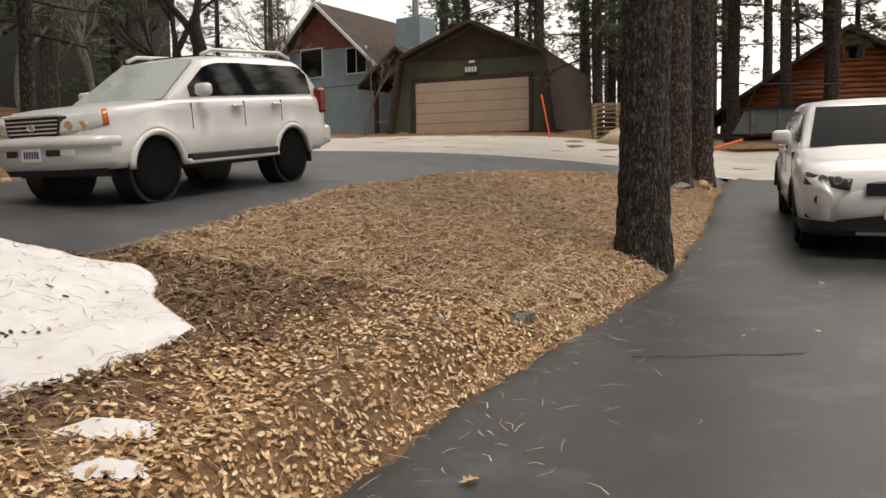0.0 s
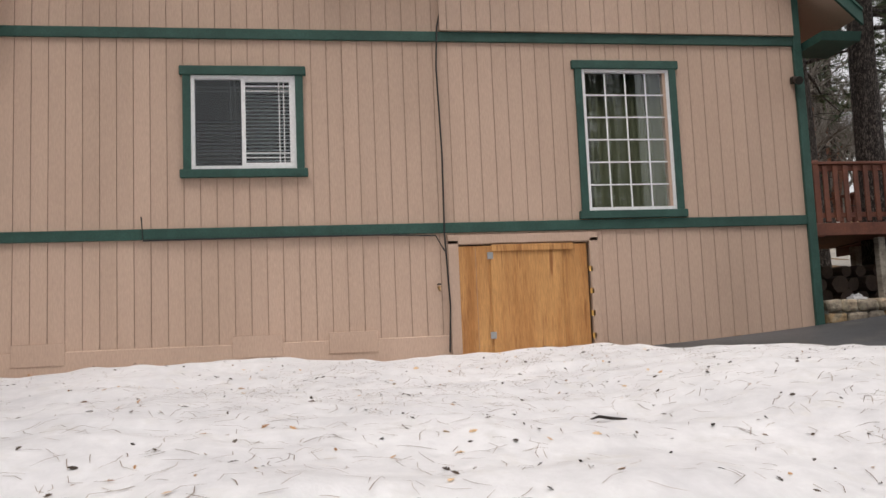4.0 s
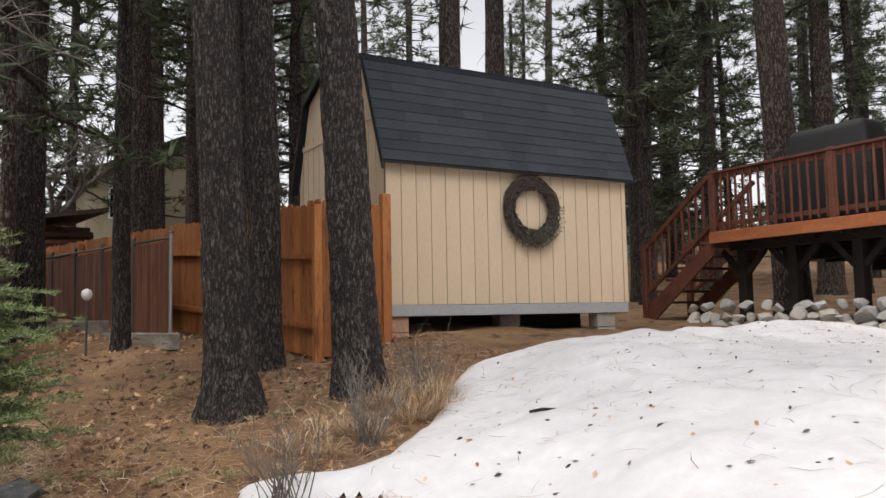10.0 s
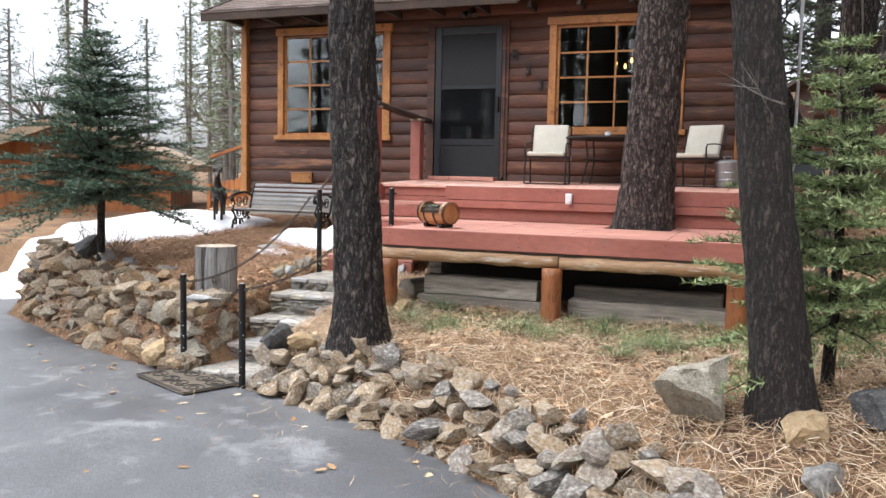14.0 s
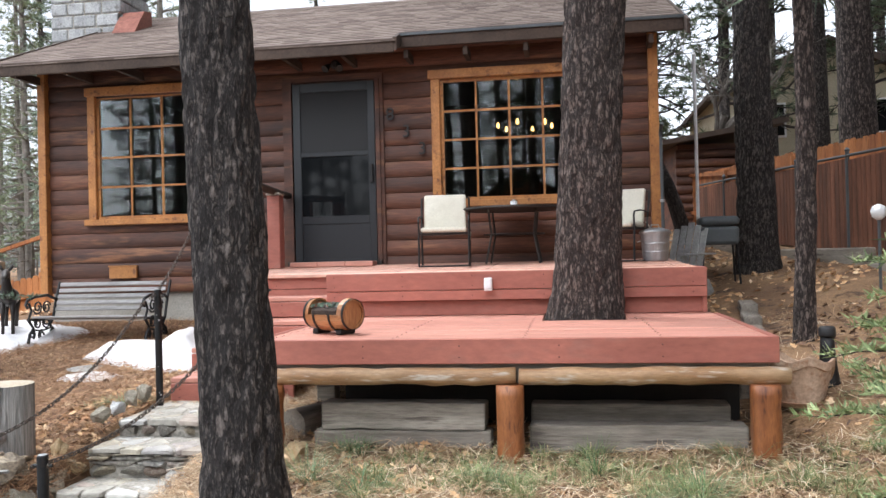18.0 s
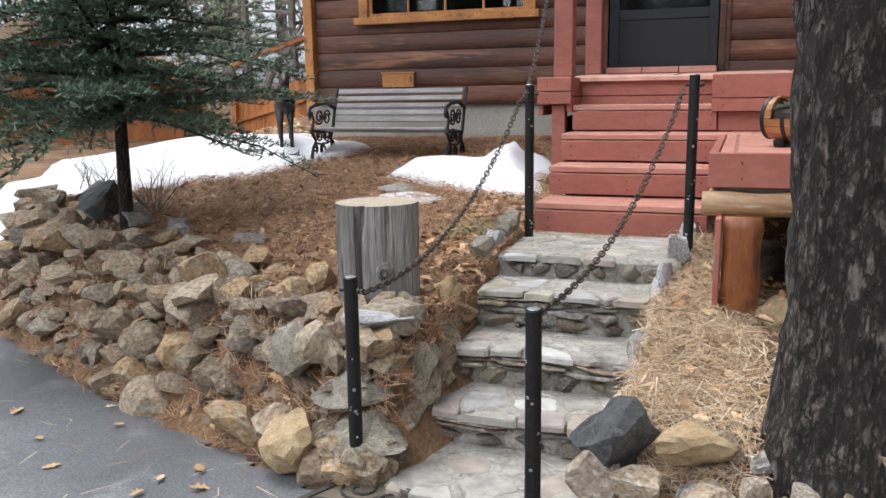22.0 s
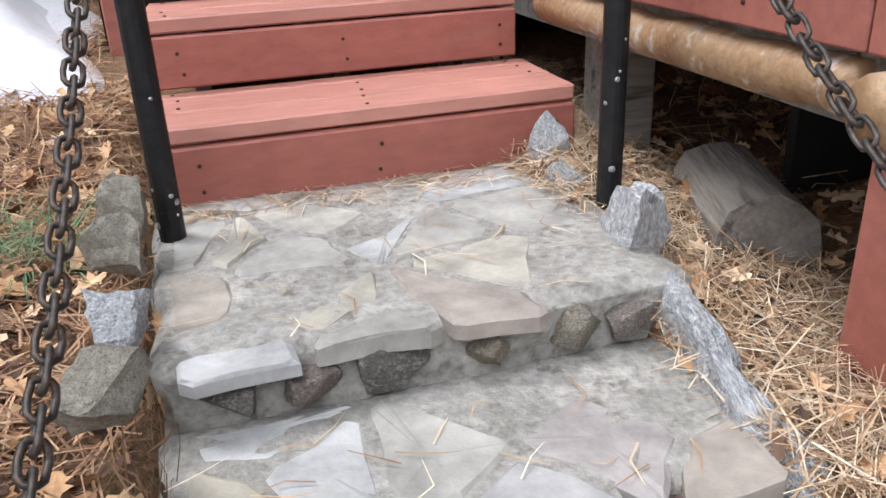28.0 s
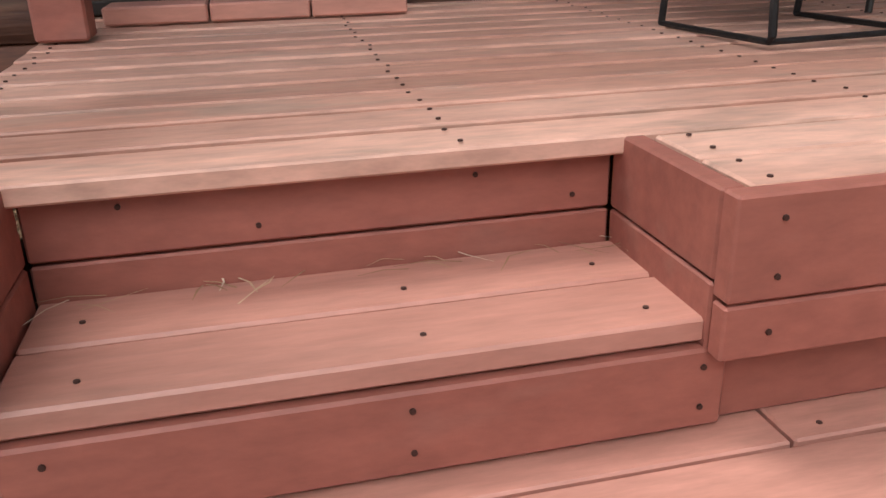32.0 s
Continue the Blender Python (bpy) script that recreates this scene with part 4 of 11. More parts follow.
for x in (-4.7, -4.5, -4.15, -3.98):
    screw(deck, x, 11.498, 1.57 if x in (-4.7, -4.15) else 1.52, "front")
board(-0.765, -0.73, 11.152, 13.25, 1.44, UP + 0.004, name="fascia")
board(-0.765, -0.73, 11.152, 13.25, 1.255, 1.432, name="fascia")
board(-5.08, -5.045, 11.172, 13.25, 1.44, UP + 0.004, name="fascia")
board(-5.08, -5.045, 11.172, 13.25, 1.36, 1.432, name="fascia")
# near-black sheets stand in for the shade under the deck
wpart("skirt", boxes((-3.4, -0.75, 9.86, 9.89, 0.4, 1.06), (-5.0, -0.8, 11.3, 11.33, 0.4, 1.25), (-5.0, -4.97, 11.3, 13.2, 0.8, 1.34)), UNLITBLACK, deck)
wpart("support_post", soft_box(-4.985, -4.89, 11.18, 11.275, 0.7, 1.438, 0.006), REDPAINT, deck)
# lower floor boards
y = 9.243
while y < 11.1:
    y1 = y + 0.138
    x0 = -3.795
    if 10.80 < y1 < 11.10 and y > 10.75:
        y += 0.1445
        continue
    if y < 10.81 < y1:
        y1 = 10.806
    if y1 > 11.10:
        x0, y, y1 = -3.784, 11.111, 11.24
    holes = [(-2.04, -1.40)] if y1 > 10.62 else []
    for a, b in spans(x0, -0.695, holes):
        board(a, b, y, y1, LOW - 0.036, LOW + rn.uniform(-0.0015, 0.0015), material=REDWORN_LIT)
        for x in np.arange(a + 0.06, b, 0.81):
            screw(deck, x, y + 0.03, LOW + 0.002, "up")
            screw(deck, x + 0.01, y + 0.11, LOW + 0.002, "up")
    y += 0.1445
board(-3.84, -0.65, 9.20, 9.238, 1.10, LOW + 0.003, name="fascia")
board(-3.84, -3.80, 9.242, 10.818, 1.10, LOW + 0.003, name="fascia")
board(-0.69, -0.65, 9.242, 11.10, 1.10, LOW + 0.003, name="fascia")
for x in np.arange(-3.7, -0.7, 0.6):
    screw(deck, x, 9.1975, 1.21, "front")
    screw(deck, x, 9.1975, 1.14, "front")
for yy in (9.5, 10.1, 10.7):
    screw(deck, -3.8425, yy, 1.2, "left")
    screw(deck, -3.8425, yy + 0.02, 1.14, "left")
for q in ((-3.80, -0.70, 9.25, 9.29, 0.98, 1.095), (-3.795, -3.76, 9.3, 11.0, 0.98, 1.095), (-0.74, -0.70, 9.3, 11.0, 0.98, 1.095)):
    wpart("joist", boxes(q), GREYWOOD, deck)
wpart("post_board", soft_box(-3.795, -3.77, 9.05, 9.24, 0.45, 0.985, 0.004), REDPAINT, deck)
for x in np.arange(-3.4, -0.8, 0.42):
    wpart("joist", boxes((x, x + 0.04, 9.3, 11.15, 1.06, 1.212)), GREYWOOD, deck)
def knotty(p0, p1, r, n=14, steps=14, seed=1):
    rr = random.Random(seed)
    pts = [Vector(p0).lerp(Vector(p1), k / steps) + Vector((0, rr.uniform(-0.004, 0.004), rr.uniform(-0.005, 0.005))) for k in range(steps + 1)]
    bm = tube(bmesh.new(), pts, [r * rr.uniform(0.94, 1.06) for _ in pts], n, wobble=0.06)
    return bm
wpart("log_beam", knotty((-3.86, 9.19, 1.03), (-2.16, 9.19, 1.028), 0.052, seed=3), LOGRAIL, deck, smooth=True)
wpart("log_beam", knotty((-2.14, 9.19, 1.028), (-0.60, 9.19, 1.03), 0.051, seed=4), LOGRAIL, deck, smooth=True)
wpart("log_beam", knotty((-3.80, 9.26, 1.035), (-3.80, 9.98, 1.035), 0.045, seed=5), LOGRAIL, deck, smooth=True)
wpart("log_beam", knotty((-3.80, 10.0, 1.035), (-3.80, 10.42, 1.035), 0.042, seed=6), LOGRAIL, deck, smooth=True)
for x in (-3.69, -2.20, -0.75):
    zb = ground_at(x, 9.17) - 0.05
    bm = knotty((x, 9.15, zb), (x, 9.15, 0.985), 0.088, n=20, steps=8, seed=int(x * 10) + 90)
    for v in bm.verts:
        v.co.y = max(v.co.y, 9.075 + 0.3 * abs(v.co.x - x) * abs(v.co.x - x))
        v.co.x = max(v.co.x, x - 0.074)
    wpart("log_post", bm, LOGPOST, deck, smooth=True)
wpart("post", soft_box(-3.72, -3.58, 10.2, 10.34, 0.5, 1.0), GREYWOOD, deck)

# wooden steps
steps = thing("wooden_steps", -4.35, 10.4, 0.7, "three wide wooden steps with open slots painted faded brick red", "steps")
rn = random.Random(12)
for k, (yf, zt, right) in enumerate(((10.105, 0.885, -3.86), (10.463, 1.068, -3.87))):
    for j, (y0, y1) in enumerate(((0.0, 0.137), (0.146, 0.283), (0.292, 0.352))):
        board(-4.84 + 0.004 * j, right + 0.003 * j, yf + y0, yf + y1, zt - 0.038, zt + rn.uniform(-0.0015, 0.001), steps, REDWORN_LIT, "tread_board", 0.005)
        for x in (-4.79, -4.36, right - 0.05):
            if rn.random() < 0.6:
                screw(steps, x + rn.uniform(-0.01, 0.01), yf + y0 + 0.03, zt + 0.0015, "up")
            if j < 2 and rn.random() < 0.6:
                screw(steps, x + rn.uniform(-0.01, 0.02), yf + y0 + 0.11, zt + 0.0015, "up")
    zb = 0.705 if k == 0 else 0.896
    board(-4.835, right - 0.004, yf - 0.013, yf + 0.024, zb, zt - 0.043, steps, REDPAINT, "riser", 0.005)
    for x in (-4.77, -4.35, right - 0.05):
        for z in (zb + 0.035, zt - 0.085):
            screw(steps, x + rn.uniform(-0.012, 0.012), yf - 0.0155, z, "front")
for y0, y1 in ((10.823, 10.959), (10.968, 11.103)):
    for x0, x1 in ((-4.84, -2.04), (-1.40, -0.695)):
        board(x0, x1, y0, y1, LOW - 0.038, LOW + 0.001, steps, REDWORN_LIT, "tread_board", 0.005)
    for x in (-4.79, -4.3, -3.65, -2.9, -2.2):
        screw(steps, x, y0 + 0.03, LOW + 0.002, "up")
        screw(steps, x + 0.012, y0 + 0.11, LOW + 0.002, "up")
board(-4.835, -3.79, 11.111, 11.24, LOW - 0.038, LOW, steps, REDWORN_LIT, "tread_board", 0.004)
board(-4.835, -3.846, 10.81, 10.847, 1.076, LOW - 0.043, steps, REDPAINT, "riser", 0.005)
for x in (-4.77, -4.33, -3.92):
    for z in (1.11, 1.17):
        screw(steps, x, 10.8075, z, "front")
for j, (y0, y1) in enumerate(((11.18, 11.333), (11.342, 11.496))):
    board(-4.835, -3.885, y0, y1, 1.393, 1.431, steps, REDWORN_LIT, "tread_board", 0.005)
    for x in (-4.75, -4.3, -3.98):
        screw(steps, x + rn.uniform(-0.02, 0.02), y0 + rn.uniform(0.05, 0.1), 1.4325, "up")
board(-4.835, -3.872, 11.168, 11.205, 1.259, 1.388, steps, REDPAINT, "riser", 0.005)
for x in (-4.78, -4.33, -3.91):
    for z in (1.295, 1.36):
        screw(steps, x, 11.1655, z, "front")
for x in (-4.72, -4.36, -4.0):
    wpart("stringer", prism([(10.16, 0.70), (11.2, 0.70), (11.2, 1.20), (10.86, 1.20), (10.86, 1.02), (10.49, 1.02), (10.49, 0.84), (10.16, 0.84)], "x", x - 0.02, x + 0.02), GREYWOOD, steps)

# ---- stone steps ----
stone_steps = thing("stone_steps", -4.46, 9.2, 0.2, "mortared fieldstone steps with flagstone treads", "steps")
TREADS = [(7.93, 8.42, 0.115), (8.37, 8.75, 0.255), (8.70, 9.07, 0.42), (9.03, 9.42, 0.60), (9.38, 10.36, 0.71)]


def clip_cell(poly, p, q):
    """The part of poly nearer to p than to q."""
    mx, my, nx, ny = (p[0] + q[0]) / 2, (p[1] + q[1]) / 2, q[0] - p[0], q[1] - p[1]
    out = []
    for a, b in zip(poly, poly[1:] + poly[:1]):
        da, db = (a[0] - mx) * nx + (a[1] - my) * ny, (b[0] - mx) * nx + (b[1] - my) * ny
        if da <= 0:
            out.append(a)
        if (da < 0) != (db < 0):
            t = da / (da - db)
            out.append((a[0] + (b[0] - a[0]) * t, a[1] + (b[1] - a[1]) * t))
    return out


def cells(x0, x1, y0, y1, n, seed):
    rr = random.Random(seed)
    pts = []
    while len(pts) < n:
        best = max(((rr.uniform(x0, x1), rr.uniform(y0, y1)) for _ in range(6)), key=lambda c: min([math.dist(c, p) for p in pts] or [9]))
        pts.append(best)
    out = []
    for p in pts:
        poly = [(x0, y0), (x1, y0), (x1, y1), (x0, y1)]
        for q in pts:
            if q is not p:
                poly = clip_cell(poly, p, q)
        out.append((p, poly))
    return out


def stone_plate(poly, centre, shrink, thick, rr, bulge=0.004):
    """A flat stone: rounded outline, slightly domed top at z 0."""
    pts = []
    for a, b in zip(poly, poly[1:] + poly[:1]):
        for t in (0.12, 0.5, 0.88):
            x, y = a[0] + (b[0] - a[0]) * t, a[1] + (b[1] - a[1]) * t
            d = math.dist((x, y), centre) or 1
            k = max(0.3, 1 - (shrink + rr.uniform(0, shrink)) / d)
            pts.append((centre[0] + (x - centre[0]) * k, centre[1] + (y - centre[1]) * k))
    bm = bmesh.new()
    low = [bm.verts.new((x, y, -thick)) for x, y in pts]
    rim = [bm.verts.new((x, y, -0.006)) for x, y in pts]
    top = [bm.verts.new((centre[0] + (x - centre[0]) * 0.9, centre[1] + (y - centre[1]) * 0.9, rr.uniform(-0.001, 0.003))) for x, y in pts]
    n = len(pts)
    for k in range(n):
        bm.faces.new((low[k], low[(k + 1) % n], rim[(k + 1) % n], rim[k]))
        bm.faces.new((rim[k], rim[(k + 1) % n], top[(k + 1) % n], top[k]))
    mid = bm.verts.new((centre[0], centre[1], bulge))
    for k in range(n):
        bm.faces.new((top[k], top[(k + 1) % n], mid))
    return bm


rr = random.Random(21)
RISER_ROCKS = [rock_mesh("stone", RISERSTONE, 160 + k, 2, 0.4) for k in range(8)]
for i, (y0, y1, z) in enumerate(TREADS):
    x0, x1 = -4.865 + 0.006 * i, -4.13 + 0.024 * i
    zb = TREADS[i - 1][2] - 0.05 if i else 0.0
    bm = soft_box(x0 - 0.03, x1 + 0.075, y0 + 0.032, y1, zb, z - 0.001, 0.02)
    bmesh.ops.subdivide_edges(bm, edges=bm.edges[:], cuts=15, use_grid_fill=True)
    for v in bm.verts:
        v.co += Vector((noise.noise(v.co * 9), noise.noise(v.co * 9 + Vector((5, 5, 5))), 0.4 * noise.noise(v.co * 8 + Vector((9, 2, 4))))) * 0.012
        v.co.y += 0.008 * noise.noise(v.co * 30) * (1 if v.co.y < y0 + 0.06 else 0)
    wpart("mortar", bm, MORTAR, stone_steps, smooth=True)
    n = int((x1 - x0) * (y1 - y0) / (0.026 if i < 4 else 0.034))
    for c, poly in cells(x0, x1, y0 - 0.012, y1 - (0.0 if i == 4 else 0.03), n, 50 + i):
        if len(poly) > 2 and rr.random() < 0.82:
            front = c[1] < y0 + 0.12
            bm = stone_plate(poly, c, rr.choice((0.003, 0.006, 0.014)), rr.uniform(0.022, 0.04) if front else 0.03, rr, rr.uniform(-0.001, 0.003))
            jut = rr.uniform(-0.004, 0.022) if front else 0
            for v in bm.verts:
                v.co.x += 0.014 * noise.noise(Vector((v.co.x * 14, v.co.y * 14, i)))
                v.co.y += 0.014 * noise.noise(Vector((v.co.x * 14, v.co.y * 14, i + 9)))
                if v.co.y < y0 + 0.03:
                    v.co.y -= jut + 0.012 * noise.noise(Vector((v.co.x * 30, 3, i)))
            o = wpart("flagstone", bm, FLAG, stone_steps)
            o.data.transform(Matrix.Translation((0, 0, z + rr.uniform(-0.003, 0.003))))
    # riser: thin ledge stones above, rounder ones bedded in mortar below
    zz = zb + (0.055 if i else 0.02)
    while zz < z - 0.035:
        ledge = zz > zb + 0.105 or rr.random() < 0.3
        t = rr.uniform(0.018, 0.034) if ledge else rr.uniform(0.055, 0.085)
        t = min(t, z - 0.028 - zz)
        if t < 0.010:
            break
        x = x0 + rr.uniform(-0.02, 0.03)
        while x < x1 - 0.03:
            w = min(rr.uniform(0.10, 0.34) if ledge else rr.uniform(0.07, 0.2), x1 + 0.01 - x)
            if ledge and rr.random() < 0.93:
                b = soft_box(x, x + w, y0 - rr.uniform(-0.012, 0.02), y0 + 0.06, zz + 0.001, zz + t - 0.003, min(0.008, t * 0.25), 1)
                bmesh.ops.subdivide_edges(b, edges=[e for e in b.edges if e.calc_length() > 0.05], cuts=4)
                tilt = rr.uniform(-0.06, 0.06)
                for v in b.verts:
                    f = abs(v.co.x - x - w / 2) / (w / 2)
                    v.co.z += (zz + t / 2 - v.co.z) * 0.5 * f ** 4
                    v.co.y += 0.02 * f ** 4
                    v.co += Vector((noise.noise(v.co * 20), 1.2 * noise.noise(v.co * 22 + Vector((3, 1, 7))), 0.5 * noise.noise(v.co * 18 + Vector((8, 2, 1))))) * 0.014
                    v.co += Vector((0, noise.noise(v.co * 60), 0.5 * noise.noise(v.co * 60 + Vector((4, 4, 4))))) * 0.006
                    v.co.z += tilt * (v.co.x - x - w / 2)
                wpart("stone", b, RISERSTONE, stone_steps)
            elif not ledge and rr.random() < 0.95:
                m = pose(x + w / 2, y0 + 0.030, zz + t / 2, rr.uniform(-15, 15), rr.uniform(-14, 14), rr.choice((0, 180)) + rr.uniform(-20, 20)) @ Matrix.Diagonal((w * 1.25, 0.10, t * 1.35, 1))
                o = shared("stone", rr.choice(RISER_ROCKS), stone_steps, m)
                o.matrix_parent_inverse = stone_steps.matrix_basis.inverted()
            x += w + rr.uniform(0.004, 0.03)
        zz += t + 0.003

# ---- rock wall along the driveway ----
ROCKS = [rock_mesh("stone", STONE, 100 + k, 2, 0.4) for k in range(10)]
TAN_ROCKS = [rock_mesh("stone", TANROCK, 130 + k, 2, 0.4) for k in range(8)]
rock_wall = thing("rock_wall", -5.9, 8.4, 0.1, "low dry-laid wall of mixed tan and grey fieldstones", "wall")


def along(poly, step):
    for (ax, ay), (bx, by) in zip(poly, poly[1:]):
        d = math.dist((ax, ay), (bx, by))
        n = max(1, int(d / step))
        for k in range(n):
            t = k / n
            yield ax + (bx - ax) * t, ay + (by - ay) * t, (by - ay) / d, -(bx - ax) / d


def lay(parent, x, y, z, s, rr, name="stone", flat=0.75):
    me = rr.choice(TAN_ROCKS if parent.name.startswith("rock_edging") else ROCKS)
    m = pose(x, y, z, rr.uniform(-25, 25), rr.uniform(-25, 25), rr.uniform(0, 360)) @ Matrix.Diagonal((s * rr.uniform(0.8, 1.35), s * rr.uniform(0.75, 1.1), s * rr.uniform(0.42, 0.9) * flat / 0.75, 1))
    o = shared(name, me, parent, m)
    o.matrix_parent_inverse = parent.matrix_basis.inverted()
    return o


rr = random.Random(33)
EDGE = [(-4.9, 8.10), (-5.2, 8.03), (-5.8, 8.30), (-6.5, 8.50), (-7.7, 9.05), (-8.4, 9.5), (-9.0, 10.1)]
EDGE_RIGHT = [(-0.45, 5.65), (-1.0, 6.05), (-1.5, 6.42), (-2.55, 7.15), (-3.6, 7.55), (-4.0, 7.72), (-4.02, 8.0)]
rock_edging = thing("rock_edging", -2.6, 7.3, 0.1, "loose edging of tan and grey fieldstones along the driveway", "rocks")
for parent, edge, rows in ((rock_wall, EDGE, ((0.0, 0.24, 0.17), (0.07, 0.23, 0.165), (0.14, 0.22, 0.16), (0.21, 0.22, 0.16), (0.28, 0.21, 0.155), (0.36, 0.20, 0.155), (0.46, 0.19, 0.17), (0.60, 0.16, 0.24), (0.03, 0.13, 0.09), (0.17, 0.13, 0.09), (0.31, 0.13, 0.09), (0.42, 0.12, 0.10))),
                           (rock_edging, EDGE_RIGHT, ((0.0, 0.21, 0.12), (0.06, 0.21, 0.12), (0.12, 0.20, 0.12), (0.19, 0.20, 0.12), (0.28, 0.18, 0.15)))):
    for layer, (off, size, step) in enumerate(rows):
        for x, y, nx, ny in along(edge, step):
            px, py = x + nx * off + rr.uniform(-0.06, 0.06), y + ny * off + rr.uniform(-0.05, 0.05)
            if parent is rock_edging and px < -3.75 and py > 7.8 or -4.98 < px < -4.0 and py > 8.0 or px > -1.0 and layer > 3:
                continue
            s = size * rr.uniform(0.6, 1.5)
            lay(parent, px, py, ground_at(px, py) + s * rr.uniform(0.10, 0.30) + (0.05 if 0 < layer < 5 else 0), s, rr)
# cheek stones beside the steps
for k in range(96):
    side = 1 if k % 4 else 0
    y = rr.uniform(8.0, 9.0) if side else rr.uniform(8.35, 8.8)
    x = (-4.91 - rr.uniform(0, 0.22)) if side else (-3.98 + rr.uniform(0, 0.12))
    zc = 0.1 + (y - 7.9) * 0.44 * rr.uniform(0.2, 1.05)
    lay(rock_wall if side else rock_edging, x, y, zc, rr.uniform(0.15, 0.27) if side else rr.uniform(0.12, 0.2), rr, flat=1.0 if side else 0.75)

for x, y, z, s in ((-4.13, 7.80, 0.14, 0.26), (-4.02, 7.75, 0.20, 0.28), (-3.86, 7.72, 0.16, 0.30), (-3.68, 7.66, 0.18, 0.29), (-3.52, 7.60, 0.16, 0.24), (-4.10, 7.82, 0.33, 0.26), (-3.93, 7.79, 0.34, 0.24), (-3.76, 7.76, 0.33, 0.27), (-3.60, 7.72, 0.33, 0.24), (-3.47, 7.68, 0.30, 0.22), (-4.06, 8.02, 0.30, 0.26), (-4.05, 8.22, 0.34, 0.24), (-4.02, 8.42, 0.38, 0.22), (-3.40, 7.56, 0.16, 0.24),
                   (-3.30, 7.62, 0.32, 0.22), (-3.25, 7.52, 0.18, 0.22), (-3.12, 7.46, 0.18, 0.24), (-3.0, 7.38, 0.16, 0.22), (-3.56, 7.86, 0.44, 0.2), (-3.42, 7.80, 0.42, 0.19), (-3.66, 7.52, 0.12, 0.2), (-3.95, 7.63, 0.12, 0.2),
                   (-3.62, 7.72, 0.42, 0.16), (-3.50, 7.68, 0.42, 0.14), (-3.38, 7.64, 0.40, 0.16), (-3.27, 7.66, 0.42, 0.14), (-3.17, 7.60, 0.38, 0.15), (-3.45, 7.58, 0.30, 0.17), (-3.30, 7.54, 0.28, 0.15), (-3.15, 7.50, 0.27, 0.16), (-3.05, 7.55, 0.36, 0.14), (-2.95, 7.45, 0.30, 0.16)):
    lay(rock_edging, x, y, z, s, rr, flat=0.95)
for x, y, z, s in ((-4.95, 8.12, 0.14, 0.26), (-4.97, 8.34, 0.22, 0.30), (-4.96, 8.58, 0.30, 0.27), (-4.96, 8.80, 0.40, 0.26), (-5.02, 8.22, 0.30, 0.24), (-5.06, 8.46, 0.38, 0.24), (-4.95, 9.02, 0.48, 0.22)):
    lay(rock_wall, x, y, z, s, rr, flat=1.0)

# ---- beige house ----
HX = 10.26
house = thing("house", HX + 4, 0.1, 1.5, "two-storey beige house with vertical grooved siding and dark green trim", "house")
HOUSE_HOLES = [(2.16, 3.46, 6.55, 7.79), (1.37, 2.69, 3.85, 5.08), (-3.80, -2.53, 3.22, 5.20), (-3.70, -2.62, 7.0, 7.72), (-2.50, -0.66, 1.2, 2.80)]


def gable_top(y):
    """Top of the wall at y: level under the left eaves, a gable to the right."""
    if y > -1.5:
        return 8.45 if 1.95 < y < 3.7 else 7.62
    if y > -3.15:
        return 7.25 + (-1.5 - y) * 0.93
    return 8.78 - (-3.15 - y) * 0.93


rnd = random.Random(55)
STOREYS = [(1.30, 2.97), (3.10, 5.57), (5.70, 9.9)]
y, GW = -5.74, 0.203
while y < 6.0:
    y1 = min(y + GW, 6.0)
    for z0, z1 in STOREYS:
        top = min(z1, gable_top((y + y1) / 2))
        for a, b in spans(z0, top, [(h[2], h[3]) for h in HOUSE_HOLES if h[0] < (y + y1) / 2 < h[1]]):
            if b - a > 0.05:
                wpart("siding_board", boxes((HX, HX + 0.1, y + 0.005, y1 - 0.005, a, b)), BEIGE, house)
    y += GW
wpart("wall_backing", boxes((HX + 0.012, HX + 0.2, -5.74, 6.0, 1.2, 1.25), (HX + 0.012, HX + 0.02, -5.74, 6.0, 2.95, 3.12), (HX + 0.012, HX + 0.02, -5.74, 6.0, 5.55, 5.72)), BEIGE, house)
groove = plain("siding_groove", (0.32, 0.222, 0.168), 0.9)
for z0, z1 in STOREYS[:2]:
    for a, b in ((-5.74, -3.80), (-2.50, -0.66), (-0.66, 1.37), (1.37, 2.69), (2.69, 6.0)):
        lo_hi = [(z0, z1)]
        for h in HOUSE_HOLES:
            if h[0] <= (a + b) / 2 <= h[1]:
                lo_hi = [s for q in lo_hi for s in spans(q[0], q[1], [(h[2], h[3])])]
        for s in lo_hi:
            wpart("sheathing", boxes((HX + 0.010, HX + 0.04, a, b, s[0], s[1])), groove, house)
for h in HOUSE_HOLES[2:3]:
    for s in spans(1.3, 2.97, []):
        wpart("sheathing", boxes((HX + 0.010, HX + 0.04, -3.80, -2.50, s[0], s[1])), groove, house)
    for s in spans(3.10, 5.57, [(3.22, 5.20)]):
        wpart("sheathing", boxes((HX + 0.010, HX + 0.04, -3.80, -2.50, s[0], s[1])), groove, house)
wpart("sheathing", prism([(6.0, 5.7), (6.0, 7.6), (3.7, 7.6), (3.7, 8.4), (3.46, 8.4), (3.46, 5.7)], "x", HX + 0.012, HX + 0.04), groove, house)
wpart("sheathing", prism([(3.46, 5.7), (3.46, 6.55), (2.16, 6.55), (2.16, 5.7)], "x", HX + 0.012, HX + 0.04), groove, house)
wpart("sheathing", prism([(2.16, 5.7), (2.16, 7.6), (-1.5, 7.3), (-2.62, 8.2), (-2.62, 5.7)], "x", HX + 0.012, HX + 0.04), groove, house)
